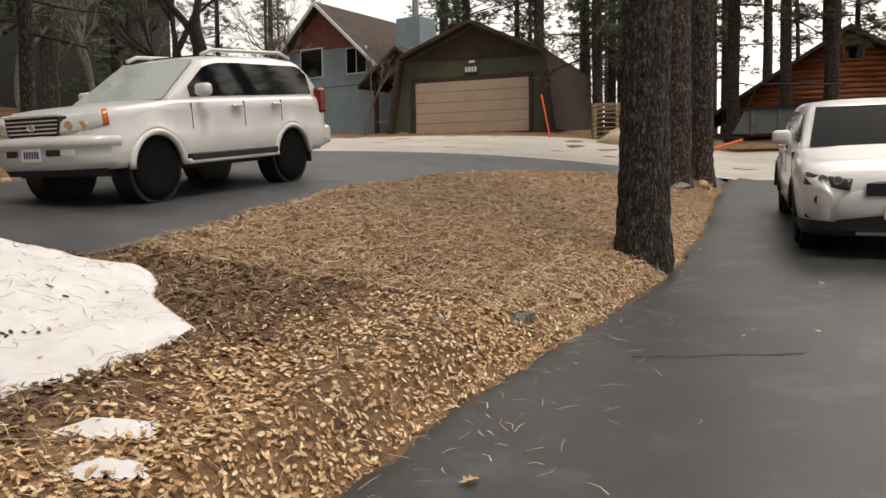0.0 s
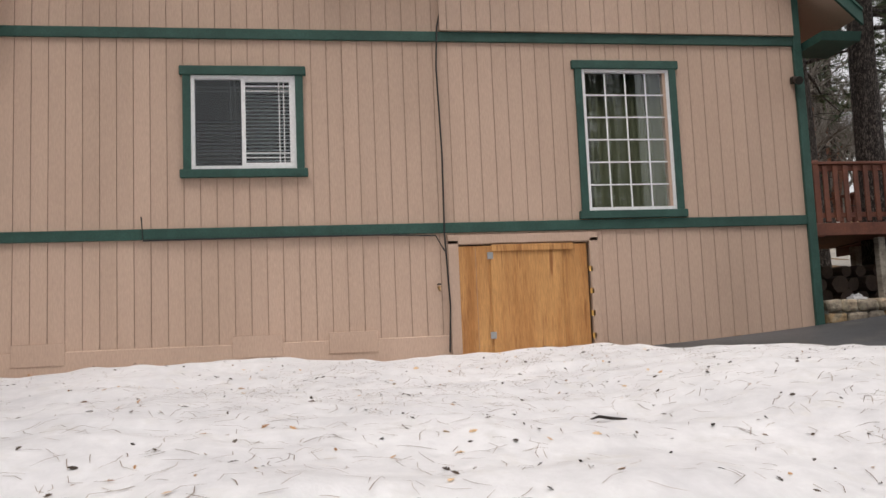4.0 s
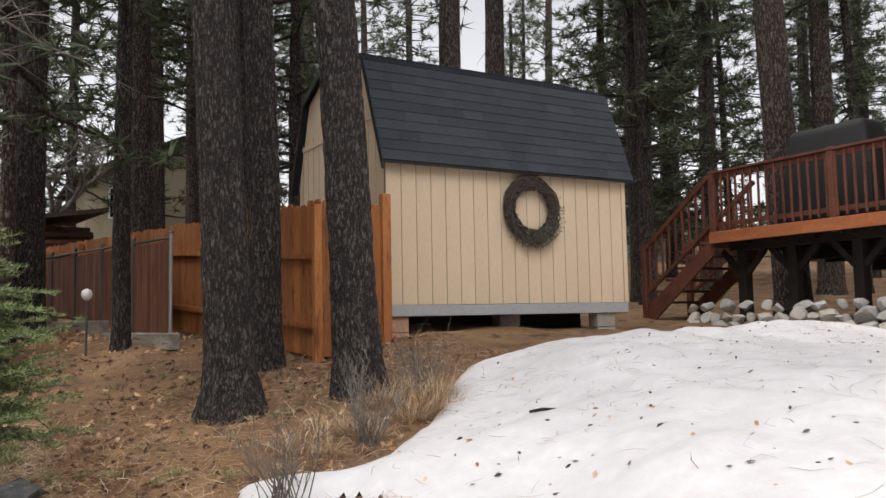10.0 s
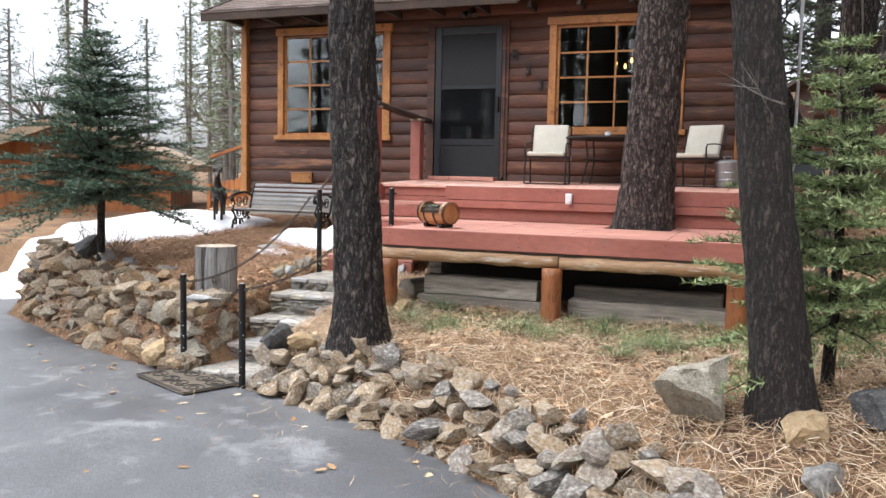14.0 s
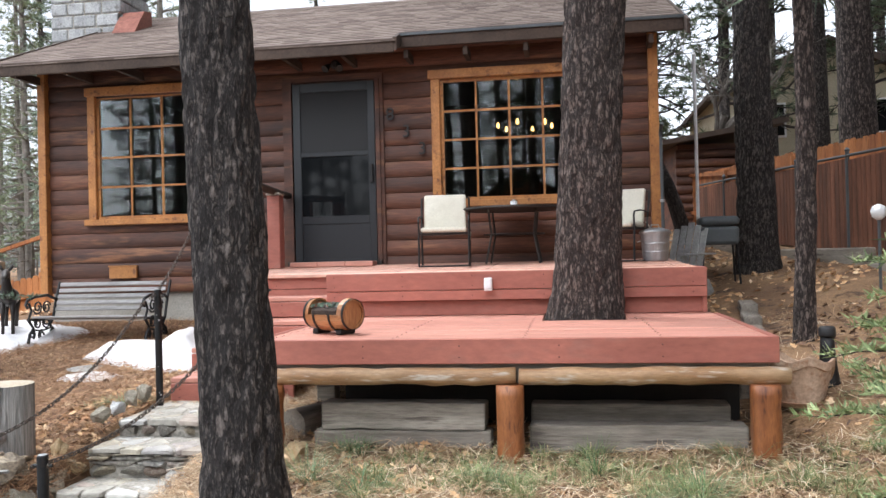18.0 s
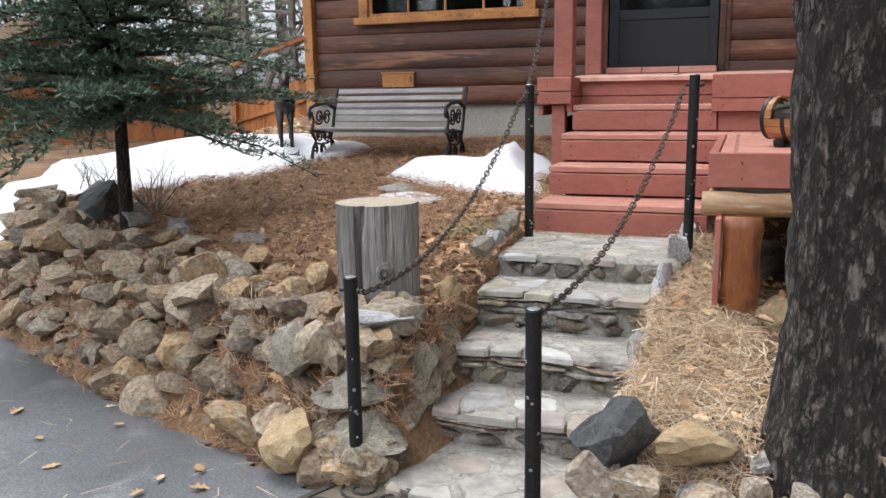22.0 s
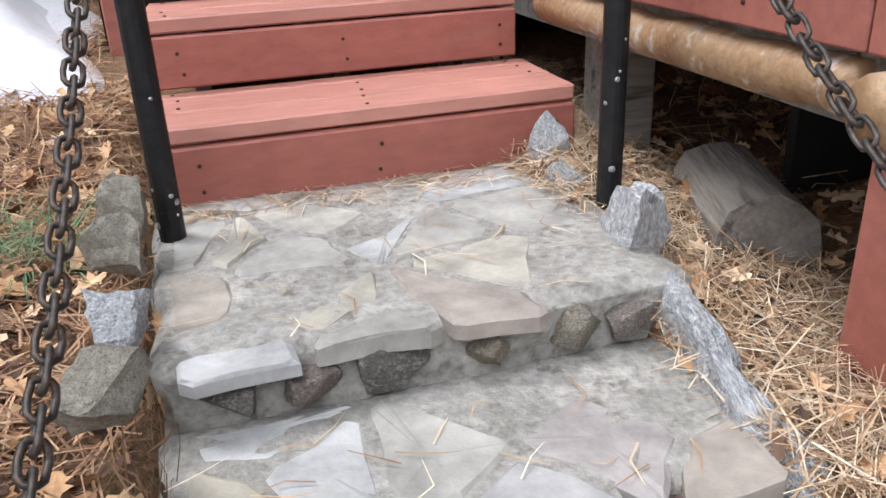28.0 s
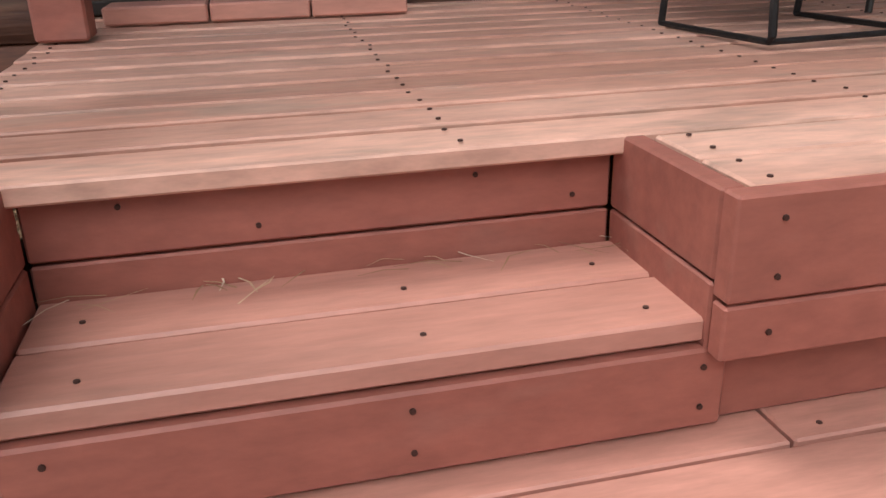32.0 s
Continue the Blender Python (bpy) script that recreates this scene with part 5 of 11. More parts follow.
wpart("sheathing", prism([(-2.62, 5.7), (-2.62, 7.0), (-3.7, 7.0), (-3.7, 8.2), (-5.7, 6.4), (-5.7, 5.7)], "x", HX + 0.012, HX + 0.04), groove, house)
# proud gable panel with its slanted edge
y = -5.74
while y < -0.56:
    y1 = min(y + GW, -0.56)
    t0, t1 = (min(gable_top(q) if q < -1.5 else 6.15 + (-0.56 - q) * 1.04, gable_top(q)) for q in (y, y1))
    cuts = [(h[2] - 0.1, h[3] + 0.1) for h in HOUSE_HOLES[3:4] if h[0] - 0.1 < (y + y1) / 2 < h[1] + 0.1]
    if cuts:
        wpart("siding_board", boxes((HX - 0.07, HX - 0.005, y + 0.004, y1 - 0.004, 5.71, cuts[0][0])), BEIGE, house)
        wpart("siding_board", prism([(y + 0.004, cuts[0][1]), (y1 - 0.004, cuts[0][1]), (y1 - 0.004, t1), (y + 0.004, t0)], "x", HX - 0.07, HX - 0.005), BEIGE, house)
    else:
        wpart("siding_board", prism([(y + 0.004, 5.71), (y1 - 0.004, 5.71), (y1 - 0.004, t1), (y + 0.004, t0)], "x", HX - 0.07, HX - 0.005), BEIGE, house)
    y += GW
for z in (3.03, 5.635):
    wpart("band", soft_box(HX - 0.035, HX + 0.02, -5.80, 6.06, z - 0.068, z + 0.068, 0.006), GREEN, house, "dark green trim band")
for y in (5.98, -5.86):
    wpart("corner_board", soft_box(HX - 0.05, HX + 0.12, y, y + 0.13, 1.62 if y > 0 else 1.3, 7.62 if y > 0 else 6.3, 0.008), GREEN, house)
wpart("plinth", soft_box(HX - 0.02, HX + 0.06, -0.55, 6.05, 0.9, 1.62, 0.01), BEIGE, house)
wpart("plinth", soft_box(HX + 0.0, HX + 0.06, -5.8, -2.6, 0.9, 1.36, 0.01), BEIGE, house)
for y in (4.2, 1.6, 0.4):
    wpart("access_panel", soft_box(HX - 0.03, HX, y, y + 0.62, 1.45, 1.72, 0.004), BEIGE, house)
# dark inside: near-black surfaces in place of unlit rooms
wpart("room_wall", boxes((HX + 2.2, HX + 2.3, -5.6, 5.9, 1.3, 8.0)), UNLITBLACK, house)
wpart("room_floor", boxes((HX + 0.15, HX + 2.2, -5.6, 5.9, 2.98, 3.06)), UNLITBLACK, house)
wpart("room_floor", boxes((HX + 0.15, HX + 2.2, -5.6, 5.9, 5.6, 5.7)), UNLITBLACK, house)
wpart("room_floor", boxes((HX + 0.15, HX + 2.2, -5.6, 5.9, 8.0, 8.1)), UNLITBLACK, house)
for yy in (-5.65, 5.9):
    wpart("side_wall", boxes((HX + 0.1, HX + 9, yy, yy + 0.1, 1.0, 7.5)), BEIGE, house)
wpart("back_wall", boxes((HX + 9, HX + 9.1, -5.65, 6.0, 1.0, 7.5)), BEIGE, house)


def vinyl_window(y0, y1, z0, z1, style):
    """y0 > y1 is not needed: y0 is the lower y. Green casing, white frame, panes."""
    w = wpart("window", boxes((HX - 0.045, HX + 0.02, y0 - 0.10, y0, z0 - 0.1, z1 + 0.1), ), GREEN, house, "white vinyl window in dark green casing")
    wpart("casing", soft_box(HX - 0.045, HX + 0.02, y1, y1 + 0.10, z0 - 0.1, z1 + 0.1), GREEN, w)
    wpart("casing", soft_box(HX - 0.055, HX + 0.02, y0 - 0.14, y1 + 0.14, z1 + 0.003, z1 + 0.12), GREEN, w)
    wpart("casing", soft_box(HX - 0.065, HX + 0.02, y0 - 0.14, y1 + 0.14, z0 - 0.11, z0 - 0.003), GREEN, w)
    f = 0.045
    bm = bmesh.new()
    for s in ((y0, y0 + f, z0, z1), (y1 - f, y1, z0, z1), (y0 + f, y1 - f, z0, z0 + f), (y0 + f, y1 - f, z1 - f, z1)):
        box(bm, HX - 0.02, HX + 0.05, *s)
    wpart("frame", bm, WHITEVINYL, w)
    mid = (y0 + y1) / 2
    if style != "tall":
        bm = bmesh.new()
        for s in ((y0 + f, y0 + f + 0.035, z0 + f, z1 - f), (mid - 0.02, mid + 0.03, z0 + f, z1 - f), (y0 + f + 0.035, mid - 0.02, z0 + f, z0 + f + 0.035), (y0 + f + 0.035, mid - 0.02, z1 - f - 0.035, z1 - f)):
            box(bm, HX - 0.012, HX + 0.03, *s)
        wpart("sash", bm, WHITEVINYL, w)
        for a, b, xx in ((y0 + f, mid, HX + 0.006), (mid, y1 - f, HX + 0.03)):
            p = wpart("pane", boxes((xx, xx + 0.004, a, b, z0 + f, z1 - f)), PANE, w)
            p.visible_shadow = False
            for off in (0.10, 0.16) if style != "attic" else ():
                wpart("muntin", boxes((xx - 0.004, xx, a + off, a + off + 0.012, z0 + f, z1 - f)), WHITEVINYL if a < mid - 0.1 else GREYPAINT, w)
                wpart("muntin", boxes((xx - 0.004, xx, a, b, z0 + f + off, z0 + f + off + 0.012)), WHITEVINYL if a < mid - 0.1 else GREYPAINT, w)
                wpart("muntin", boxes((xx - 0.004, xx, a, b, z1 - f - off, z1 - f - off + 0.012)), WHITEVINYL if a < mid - 0.1 else GREYPAINT, w)
            if style == "attic":
                for k in (1, 2):
                    yy = a + (b - a) * k / 3
                    wpart("muntin", boxes((xx - 0.004, xx, yy, yy + 0.014, z0 + f, z1 - f)), WHITEVINYL, w)
                wpart("muntin", boxes((xx - 0.004, xx, a, b, (z0 + z1) / 2, (z0 + z1) / 2 + 0.014)), WHITEVINYL, w)
    else:
        p = wpart("pane", boxes((HX + 0.02, HX + 0.024, y0 + f, y1 - f, z0 + f, z1 - f)), PANE, w)
        p.visible_shadow = False
        for k in range(1, 4):
            yy = y0 + f + (y1 - y0 - 2 * f) * k / 4
            wpart("muntin", boxes((HX + 0.005, HX + 0.02, yy - 0.009, yy + 0.009, z0 + f, z1 - f)), WHITEVINYL, w)
        for k in range(1, 6):
            zz = z0 + f + (z1 - z0 - 2 * f) * k / 6
            wpart("muntin", boxes((HX + 0.006, HX + 0.019, y0 + f, y1 - f, zz - 0.009, zz + 0.009)), WHITEVINYL, w)
    return w


w1 = vinyl_window(2.16, 3.46, 6.55, 7.79, "slider")
w2 = vinyl_window(1.37, 2.69, 3.85, 5.08, "slider")
w3 = vinyl_window(-3.80, -2.53, 3.22, 5.20, "tall")
w4 = vinyl_window(-3.70, -2.62, 7.0, 7.72, "attic")


def drape(y0, y1, z0, z1, x, material, parent, name="curtain", waves=26, amp=0.03):
    bm = bmesh.new()
    n = 80
    cols = [(y0 + (y1 - y0) * k / n, x + amp * math.sin(k / n * waves * 1.0 + 0.6 * math.sin(k * 0.37))) for k in range(n + 1)]
    lo = [bm.verts.new((cx, cy, z0)) for cy, cx in cols]
    hi = [bm.verts.new((cx, cy, z1)) for cy, cx in cols]
    for k in range(n):
        bm.faces.new((lo[k], lo[k + 1], hi[k + 1], hi[k]))
    bmesh.ops.solidify(bm, geom=bm.faces[:], thickness=0.004)
    return wpart(name, bm, material, parent, smooth=True)


drape(-3.78, -2.55, 3.1, 5.3, HX + 0.16, CURTAIN, w3, waves=60)
drape(2.18, 2.78, 6.5, 7.8, HX + 0.14, LACE, w1, waves=36)
drape(2.85, 3.44, 6.5, 7.8, HX + 0.14, plain("dark_blue_curtain", (0.03, 0.035, 0.05), 0.9), w1, waves=36)
for k in range(25):
    wpart("blind_slat", boxes((HX + 0.10, HX + 0.145, 1.40, 2.02, 3.88 + k * 0.048, 3.884 + k * 0.048)), BLIND, w2)
    if k < 14:
        wpart("blind_slat", boxes((HX + 0.12, HX + 0.165, 2.06, 2.66, 3.88 + k * 0.048, 3.884 + k * 0.048)), GREYPAINT, w2)

# hatch of raw plywood
hatch = wpart("hatch", soft_box(HX - 0.012, HX + 0.05, -2.46, -0.70, 1.30, 2.78, 0.004), PLYWOOD, house, "raw plywood crawlspace door with hinges")
wpart("door_leaf", soft_box(HX - 0.035, HX - 0.013, -2.10, -1.12, 1.34, 2.72, 0.004), PLYWOOD, hatch)
wpart("batten", soft_box(HX - 0.055, HX - 0.036, -2.26, -1.14, 2.70, 2.79, 0.004), PLYWOOD, hatch)
wpart("seam", boxes((HX - 0.0135, HX - 0.011, -0.93, -0.925, 1.32, 2.76)), groove, hatch)
for z in (1.55, 2.6):
    wpart("hinge", soft_box(HX - 0.045, HX - 0.035, -1.16, -1.08, z, z + 0.09, 0.003), GALV, hatch)
for z in (1.5, 1.8, 2.1, 2.4):
    wpart("foam", boxes((HX - 0.03, HX, -2.53, -2.48, z, z + 0.07)), plain("expanding_foam", (0.62, 0.36, 0.10), 0.9), hatch)
for s in ((-0.70, -0.56, 1.3, 2.86), (-2.62, -2.50, 1.3, 2.86), (-2.62, -0.56, 2.81, 2.93)):
    wpart("casing", soft_box(HX - 0.03, HX + 0.02, s[0], s[1], s[2], s[3], 0.005), BEIGE, hatch)

# cables
cable = tagged(part("cable", tube(bmesh.new(), [(HX - 0.045, -0.53, 1.4), (HX - 0.045, -0.56, 2.0), (HX - 0.045, -0.52, 2.95), (HX - 0.05, -0.53, 4.0), (HX - 0.045, -0.50, 5.2), (HX - 0.05, -0.53, 5.75), (HX - 0.045, -0.60, 6.05)], 0.012, 6), BLACKPLASTIC), "black cable stapled down the beige siding", "cable")
tagged(part("cable", tube(bmesh.new(), [(HX - 0.045, -0.53, 2.7), (HX - 0.045, -0.40, 2.93), (HX - 0.045, 0.3, 2.955), (HX - 0.045, 1.8, 2.955), (HX - 0.045, 3.28, 2.95), (HX - 0.045, 3.3, 3.25)], 0.010, 6), BLACKPLASTIC), "thin black cable along a green trim band", "cable")
tap = thing("hose_tap", HX - 0.02, -0.42, 2.25, "small brass hose tap on beige siding", "tap")
part("body", rod((0.03, 0, 0), (-0.06, 0, 0), 0.016, n=10), BRASS, tap)
part("spout", rod((-0.06, 0, 0.01), (-0.08, 0, -0.05), 0.012, n=10), BRASS, tap)
part("wheel", rod((-0.05, 0, 0.03), (-0.05, 0, 0.045), 0.028, n=12), BLACKIRON, tap)

# vent pipe down the wall
flue = thing("vent_pipe", HX - 0.2, 5.2, 4.7, "beige painted metal flue pipe with an elbow and a shield", "pipe")
FX = HX - 0.20
wpart("upper_pipe", tube(bmesh.new(), [(FX, 5.14, 5.95), (FX, 5.14, 8.0)], 0.155, 20), BEIGE, flue, smooth=True)
wpart("elbow", tube(bmesh.new(), [(FX, 5.14, 6.0), (FX, 5.15, 5.9), (FX, 5.28, 5.5), (FX, 5.36, 5.35), (FX, 5.37, 5.28)], 0.15, 20), BEIGE, flue, smooth=True)
wpart("lower_pipe", tube(bmesh.new(), [(FX, 5.37, 5.32), (FX, 5.37, 4.78)], 0.165, 20), BEIGE, flue, smooth=True)
wpart("top_pipe", tube(bmesh.new(), [(FX, 5.14, 7.9), (FX, 5.14, 9.4)], 0.165, 20), GALV, flue, smooth=True)
for z, r, yy in ((6.0, 0.17, 5.14), (7.3, 0.163, 5.14), (5.33, 0.172, 5.37), (5.82, 0.165, 5.18)):
    wpart("collar", tube(bmesh.new(), [(FX, yy, z - 0.02), (FX, yy, z + 0.02)], r, 20), BEIGE, flue)
for yy in (5.19, 5.56):
    wpart("shield", prism([(HX - 0.36, 4.78), (HX - 0.02, 4.78), (HX - 0.02, 4.28)], "y", yy, yy + 0.012), BEIGE, flue)
wpart("shield_top", boxes((HX - 0.38, HX - 0.02, 5.17, 5.59, 4.765, 4.785)), BEIGE, flue)

# roofs and eaves
def eave(y0, y1, z, name="eave"):
    e = wpart(name, soft_box(HX - 0.62, HX - 0.585, y0, y1, z - 0.17, z + 0.05, 0.006), GREEN, house, "dark green fascia board")
    wpart("soffit", boxes((HX - 0.585, HX + 0.1, y0, y1, z - 0.005, z + 0.02)), BEIGE, e)
    wpart("roofing", prism([(HX - 0.66, z + 0.05), (HX + 4.3, z + 2.2), (HX + 4.3, z + 2.14), (HX - 0.66, z + 0.02)], "y", y0 - 0.03, y1 + 0.03), GREEN, e)
    n = int((y1 - y0) / 0.55)
    for k in range(n + 1):
        yy = y0 + (y1 - y0) * (k + 0.5) / (n + 1)
        wpart("rafter_tail", boxes((HX - 0.58, HX + 0.02, yy - 0.02, yy + 0.02, z - 0.12, z - 0.006)), BEIGE, e)
    return e


eave(3.85, 6.95, 7.72)
eave(-1.55, 1.80, 7.66)
for y0, y1 in ((3.46, 6.0), (-1.45, 2.16)):
    wpart("frieze", soft_box(HX - 0.03, HX + 0.0, y0, y1, 7.36, 7.52, 0.004), BEIGE, house)
# dormer over the upper window
for q in ((HX + 0.02, HX + 3, 1.85, 1.95, 7.6, 8.7), (HX + 0.02, HX + 3, 3.68, 3.78, 7.6, 8.7)):
    wpart("dormer_cheek", boxes(q), BEIGE, house)
wpart("dormer_roof", prism([(1.45, 8.35), (2.8, 9.25), (4.2, 8.35), (4.2, 8.22), (2.8, 9.12), (1.45, 8.22)], "x", HX - 0.45, HX + 4), GREEN, house)
# gable rakes
for a, b in (((-1.35, 7.45), (-3.15, 9.12)), ((-3.15, 9.12), (-6.6, 5.95))):
    wpart("rake_board", prism([(a[0], a[1]), (b[0], b[1]), (b[0], b[1] - 0.2), (a[0], a[1] - 0.2)], "x", HX - 0.42, HX - 0.38), GREEN, house)
    wpart("rake_soffit", prism([(a[0], a[1] - 0.02), (b[0], b[1] - 0.02), (b[0], b[1] - 0.06), (a[0], a[1] - 0.06)], "x", HX - 0.38, HX + 9.2), BEIGE, house)
    wpart("roof", prism([(a[0], a[1] + 0.04), (b[0], b[1] + 0.04), (b[0], b[1]), (a[0], a[1])], "x", HX - 0.44, HX + 9.2), GREEN, house)
# lower corner eave bracket and lamp at the street end
wpart("bracket", prism([(HX - 0.5, 5.62), (HX + 0.3, 5.62), (HX + 0.3, 5.5), (HX - 0.45, 5.5)], "y", -6.5, -5.9), GREEN, house)
lamp = thing("wall_lamp", HX - 0.08, -5.7, 5.05, "small dark spotlight on the wall corner", "lamp")
part("base", soft_box(0.0, 0.07, -0.05, 0.05, -0.05, 0.05, 0.01), BRONZE, lamp)
part("head", rod((0, 0, 0), (-0.12, 0.02, -0.05), 0.045, 0.06, 12), BRONZE, lamp)


def railing(parent, x, y0, y1, z0, z1, gap, material, post_ys=(), thick=0.035):
    """A straight railing along y."""
    wpart("top_rail", soft_box(x - 0.06, x + 0.06, y0, y1, z1 - 0.04, z1, 0.005), material, parent)
    wpart("rail", soft_box(x - 0.02, x + 0.02, y0, y1, z1 - 0.13, z1 - 0.045, 0.004), material, parent)
    wpart("rail", soft_box(x - 0.02, x + 0.02, y0, y1, z0 + 0.08, z0 + 0.15, 0.004), material, parent)
    n = int((y1 - y0) / gap)
    for k in range(n):
        yy = y0 + (k + 0.5) * gap
        wpart("baluster", soft_box(x - 0.045, x - 0.02, yy - thick / 2, yy + thick / 2, z0 + 0.02, z1 - 0.05, 0.003), material, parent)
    for yy in post_ys:
        wpart("post", soft_box(x - 0.055, x + 0.045, yy - 0.05, yy + 0.05, z0 - 0.2, z1 + 0.02, 0.006), material, parent)


# side deck of the beige house, towards the shed
side_deck = thing("deck", HX + 1.6, 8.3, 1.7, "raised redwood-stained deck with railing and stairs", "deck")
wpart("floor", boxes((HX + 0.05, HX + 4.5, 6.12, 10.45, 2.95, 2.99)), DECKRED, side_deck)
wpart("fascia", soft_box(HX + 0.0, HX + 0.045, 6.08, 10.5, 2.815, 3.0, 0.006), DECKORANGE, side_deck)
wpart("fascia", soft_box(HX + 0.05, HX + 4.5, 10.45, 10.49, 2.74, 3.0, 0.006), DECKRED, side_deck)
railing(side_deck, HX + 0.06, 6.1, 10.45, 3.0, 3.995, 0.145, DECKRED, (8.27, 10.43))
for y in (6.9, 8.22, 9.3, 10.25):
    wpart("support_post", soft_box(HX + 0.45, HX + 0.62, y - 0.08, y + 0.08, 1.3, 2.72, 0.006), SHADEWOOD, side_deck)
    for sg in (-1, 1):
        wpart("brace", tube(bmesh.new(), [(HX + 0.53, y, 2.25), (HX + 0.53, y + sg * 0.42, 2.70)], 0.06, 4), SHADEWOOD, side_deck)
wpart("beam", boxes((HX + 0.43, HX + 0.64, 6.2, 10.45, 2.70, 2.94)), SHADEWOOD, side_deck)
# joists and beams added to deepen the painted dark under the floor
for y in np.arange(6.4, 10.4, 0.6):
    wpart("joist", boxes((HX + 0.05, HX + 4.4, float(y), float(y) + 0.045, 2.78, 2.948)), SHADEWOOD, side_deck)
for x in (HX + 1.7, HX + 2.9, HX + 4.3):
    wpart("beam", boxes((x, x + 0.2, 6.2, 10.4, 2.42 if x > HX + 4 else 2.55, 2.775)), SHADEWOOD, side_deck)
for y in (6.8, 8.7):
    wpart("support_post", soft_box(HX + 2.6, HX + 2.75, y - 0.07, y + 0.07, 1.4, 2.8, 0.006), SHADEWOOD, side_deck)
# stairs going down towards +y
n = 6
for k in range(n):
    yy, zz = 10.5 + k * 0.26, 2.85 - k * 0.19
    wpart("stair_tread", soft_box(HX + 0.05, HX + 1.15, yy, yy + 0.27, zz - 0.04, zz, 0.005), DECKRED, side_deck)
for x in (HX + 0.02, HX + 1.14):
    wpart("stringer", prism([(10.48, 2.60), (10.48, 2.88), (12.05, 1.76), (12.05, 1.50), (11.9, 1.50)], "x", x, x + 0.045), DECKRED, side_deck)
    for a, b, hh in (((10.5, 3.92), (12.0, 2.85), 0.05), ((10.5, 3.1), (12.0, 2.03), 0.04)):
        wpart("hand_rail", tube(bmesh.new(), [(x + 0.02, a[0], a[1]), (x + 0.02, b[0], b[1])], hh, 4), DECKRED, side_deck)
    for k in range(9):
        yy = 10.62 + k * 0.16
        zt = 3.92 - (yy - 10.5) * 0.713
        wpart("baluster", boxes((x, x + 0.03, yy - 0.017, yy + 0.017, zt - 0.82, zt - 0.03)), DECKRED, side_deck)
    wpart("post", soft_box(x - 0.03, x + 0.07, 11.98, 12.08, 1.5, 2.95, 0.006), DECKRED, side_deck)
grill = thing("covered_grill", HX + 0.9, 8.75, 2.99, "gas grill under a black fitted cover on the deck", "grill")
bm = soft_box(-0.38, 0.38, -0.92, 0.92, 0.0, 1.5, 0.12, 3)
for v in bm.verts:
    if v.co.z > 1.0:
        v.co.y *= 0.70
        v.co.x *= 0.75
part("cover", bm, COVER, grill, smooth=True)
part("hem", soft_box(-0.37, 0.37, -0.92, 0.92, 0.02, 0.09, 0.03), COVER, grill)
for yy in (-0.75, 0.75):
    part("strap", boxes((-0.375, -0.36, yy - 0.02, yy + 0.02, 0.1, 0.8)), BLACKPLASTIC, grill)

# street-side deck of the beige house
street_deck = thing("deck", HX + 1.6, -7.2, 1.5, "dark red-brown deck with railing beside the house corner", "deck")
wpart("floor", boxes((HX + 0.05, HX + 3.5, -8.55, -5.86, 2.66, 2.72)), DECKRED, street_deck)
wpart("fascia", soft_box(HX + 0.0, HX + 0.05, -8.6, -5.86, 2.55, 2.73, 0.006), DECKRED, street_deck)
wpart("fascia", soft_box(HX + 0.05, HX + 3.5, -8.6, -8.555, 2.50, 2.73, 0.006), DECKRED, street_deck)
railing(street_deck, HX + 0.06, -8.58, -5.88, 2.73, 3.62, 0.16, DECKRED, (-8.53, -7.2, -5.95), 0.075)
for k in range(18):
    xx = HX + 0.2 + k * 0.18
    wpart("baluster", boxes((xx, xx + 0.07, -8.62, -8.58, 2.74, 3.58)), DECKRED, street_deck)
wpart("top_rail", boxes((HX + 0.05, HX + 3.5, -8.64, -8.52, 3.58, 3.62)), DECKRED, street_deck)
for y in (-8.45, -7.0):
    wpart("support_post", soft_box(HX + 0.08, HX + 0.19, y, y + 0.11, 1.2, 2.52, 0.006), GREYWOOD, street_deck)
    wpart("support_post", soft_box(HX + 2.6, HX + 2.75, y, y + 0.14, 1.2, 2.62, 0.006), GREYWOOD, street_deck)
street_deck.location.z += 0.25
deck_wall = thing("stone_wall", HX + 0.1, -7.2, 1.4, "low mortared stone wall under the deck edge", "wall")
rr = random.Random(71)
for row in range(3):
    y = -8.9
    while y < -5.95:
        w = rr.uniform(0.2, 0.42)
        b = soft_box(HX - 0.05 - rr.uniform(0, 0.03), HX + 0.3, y, min(y + w - 0.02, -5.93), 1.38 + row * 0.17, 1.54 + row * 0.17, 0.04, 2)
        for v in b.verts:
            v.co += Vector((noise.noise(v.co * 6), noise.noise(v.co * 6 + Vector((3, 1, 7))), noise.noise(v.co * 6 + Vector((8, 2, 1))))) * 0.03
        wpart("stone", b, STONE, deck_wall)
        y += w
wpart("mortar", boxes((HX + 0.0, HX + 0.28, -8.88, -5.94, 1.2, 1.86)), MORTAR, deck_wall)

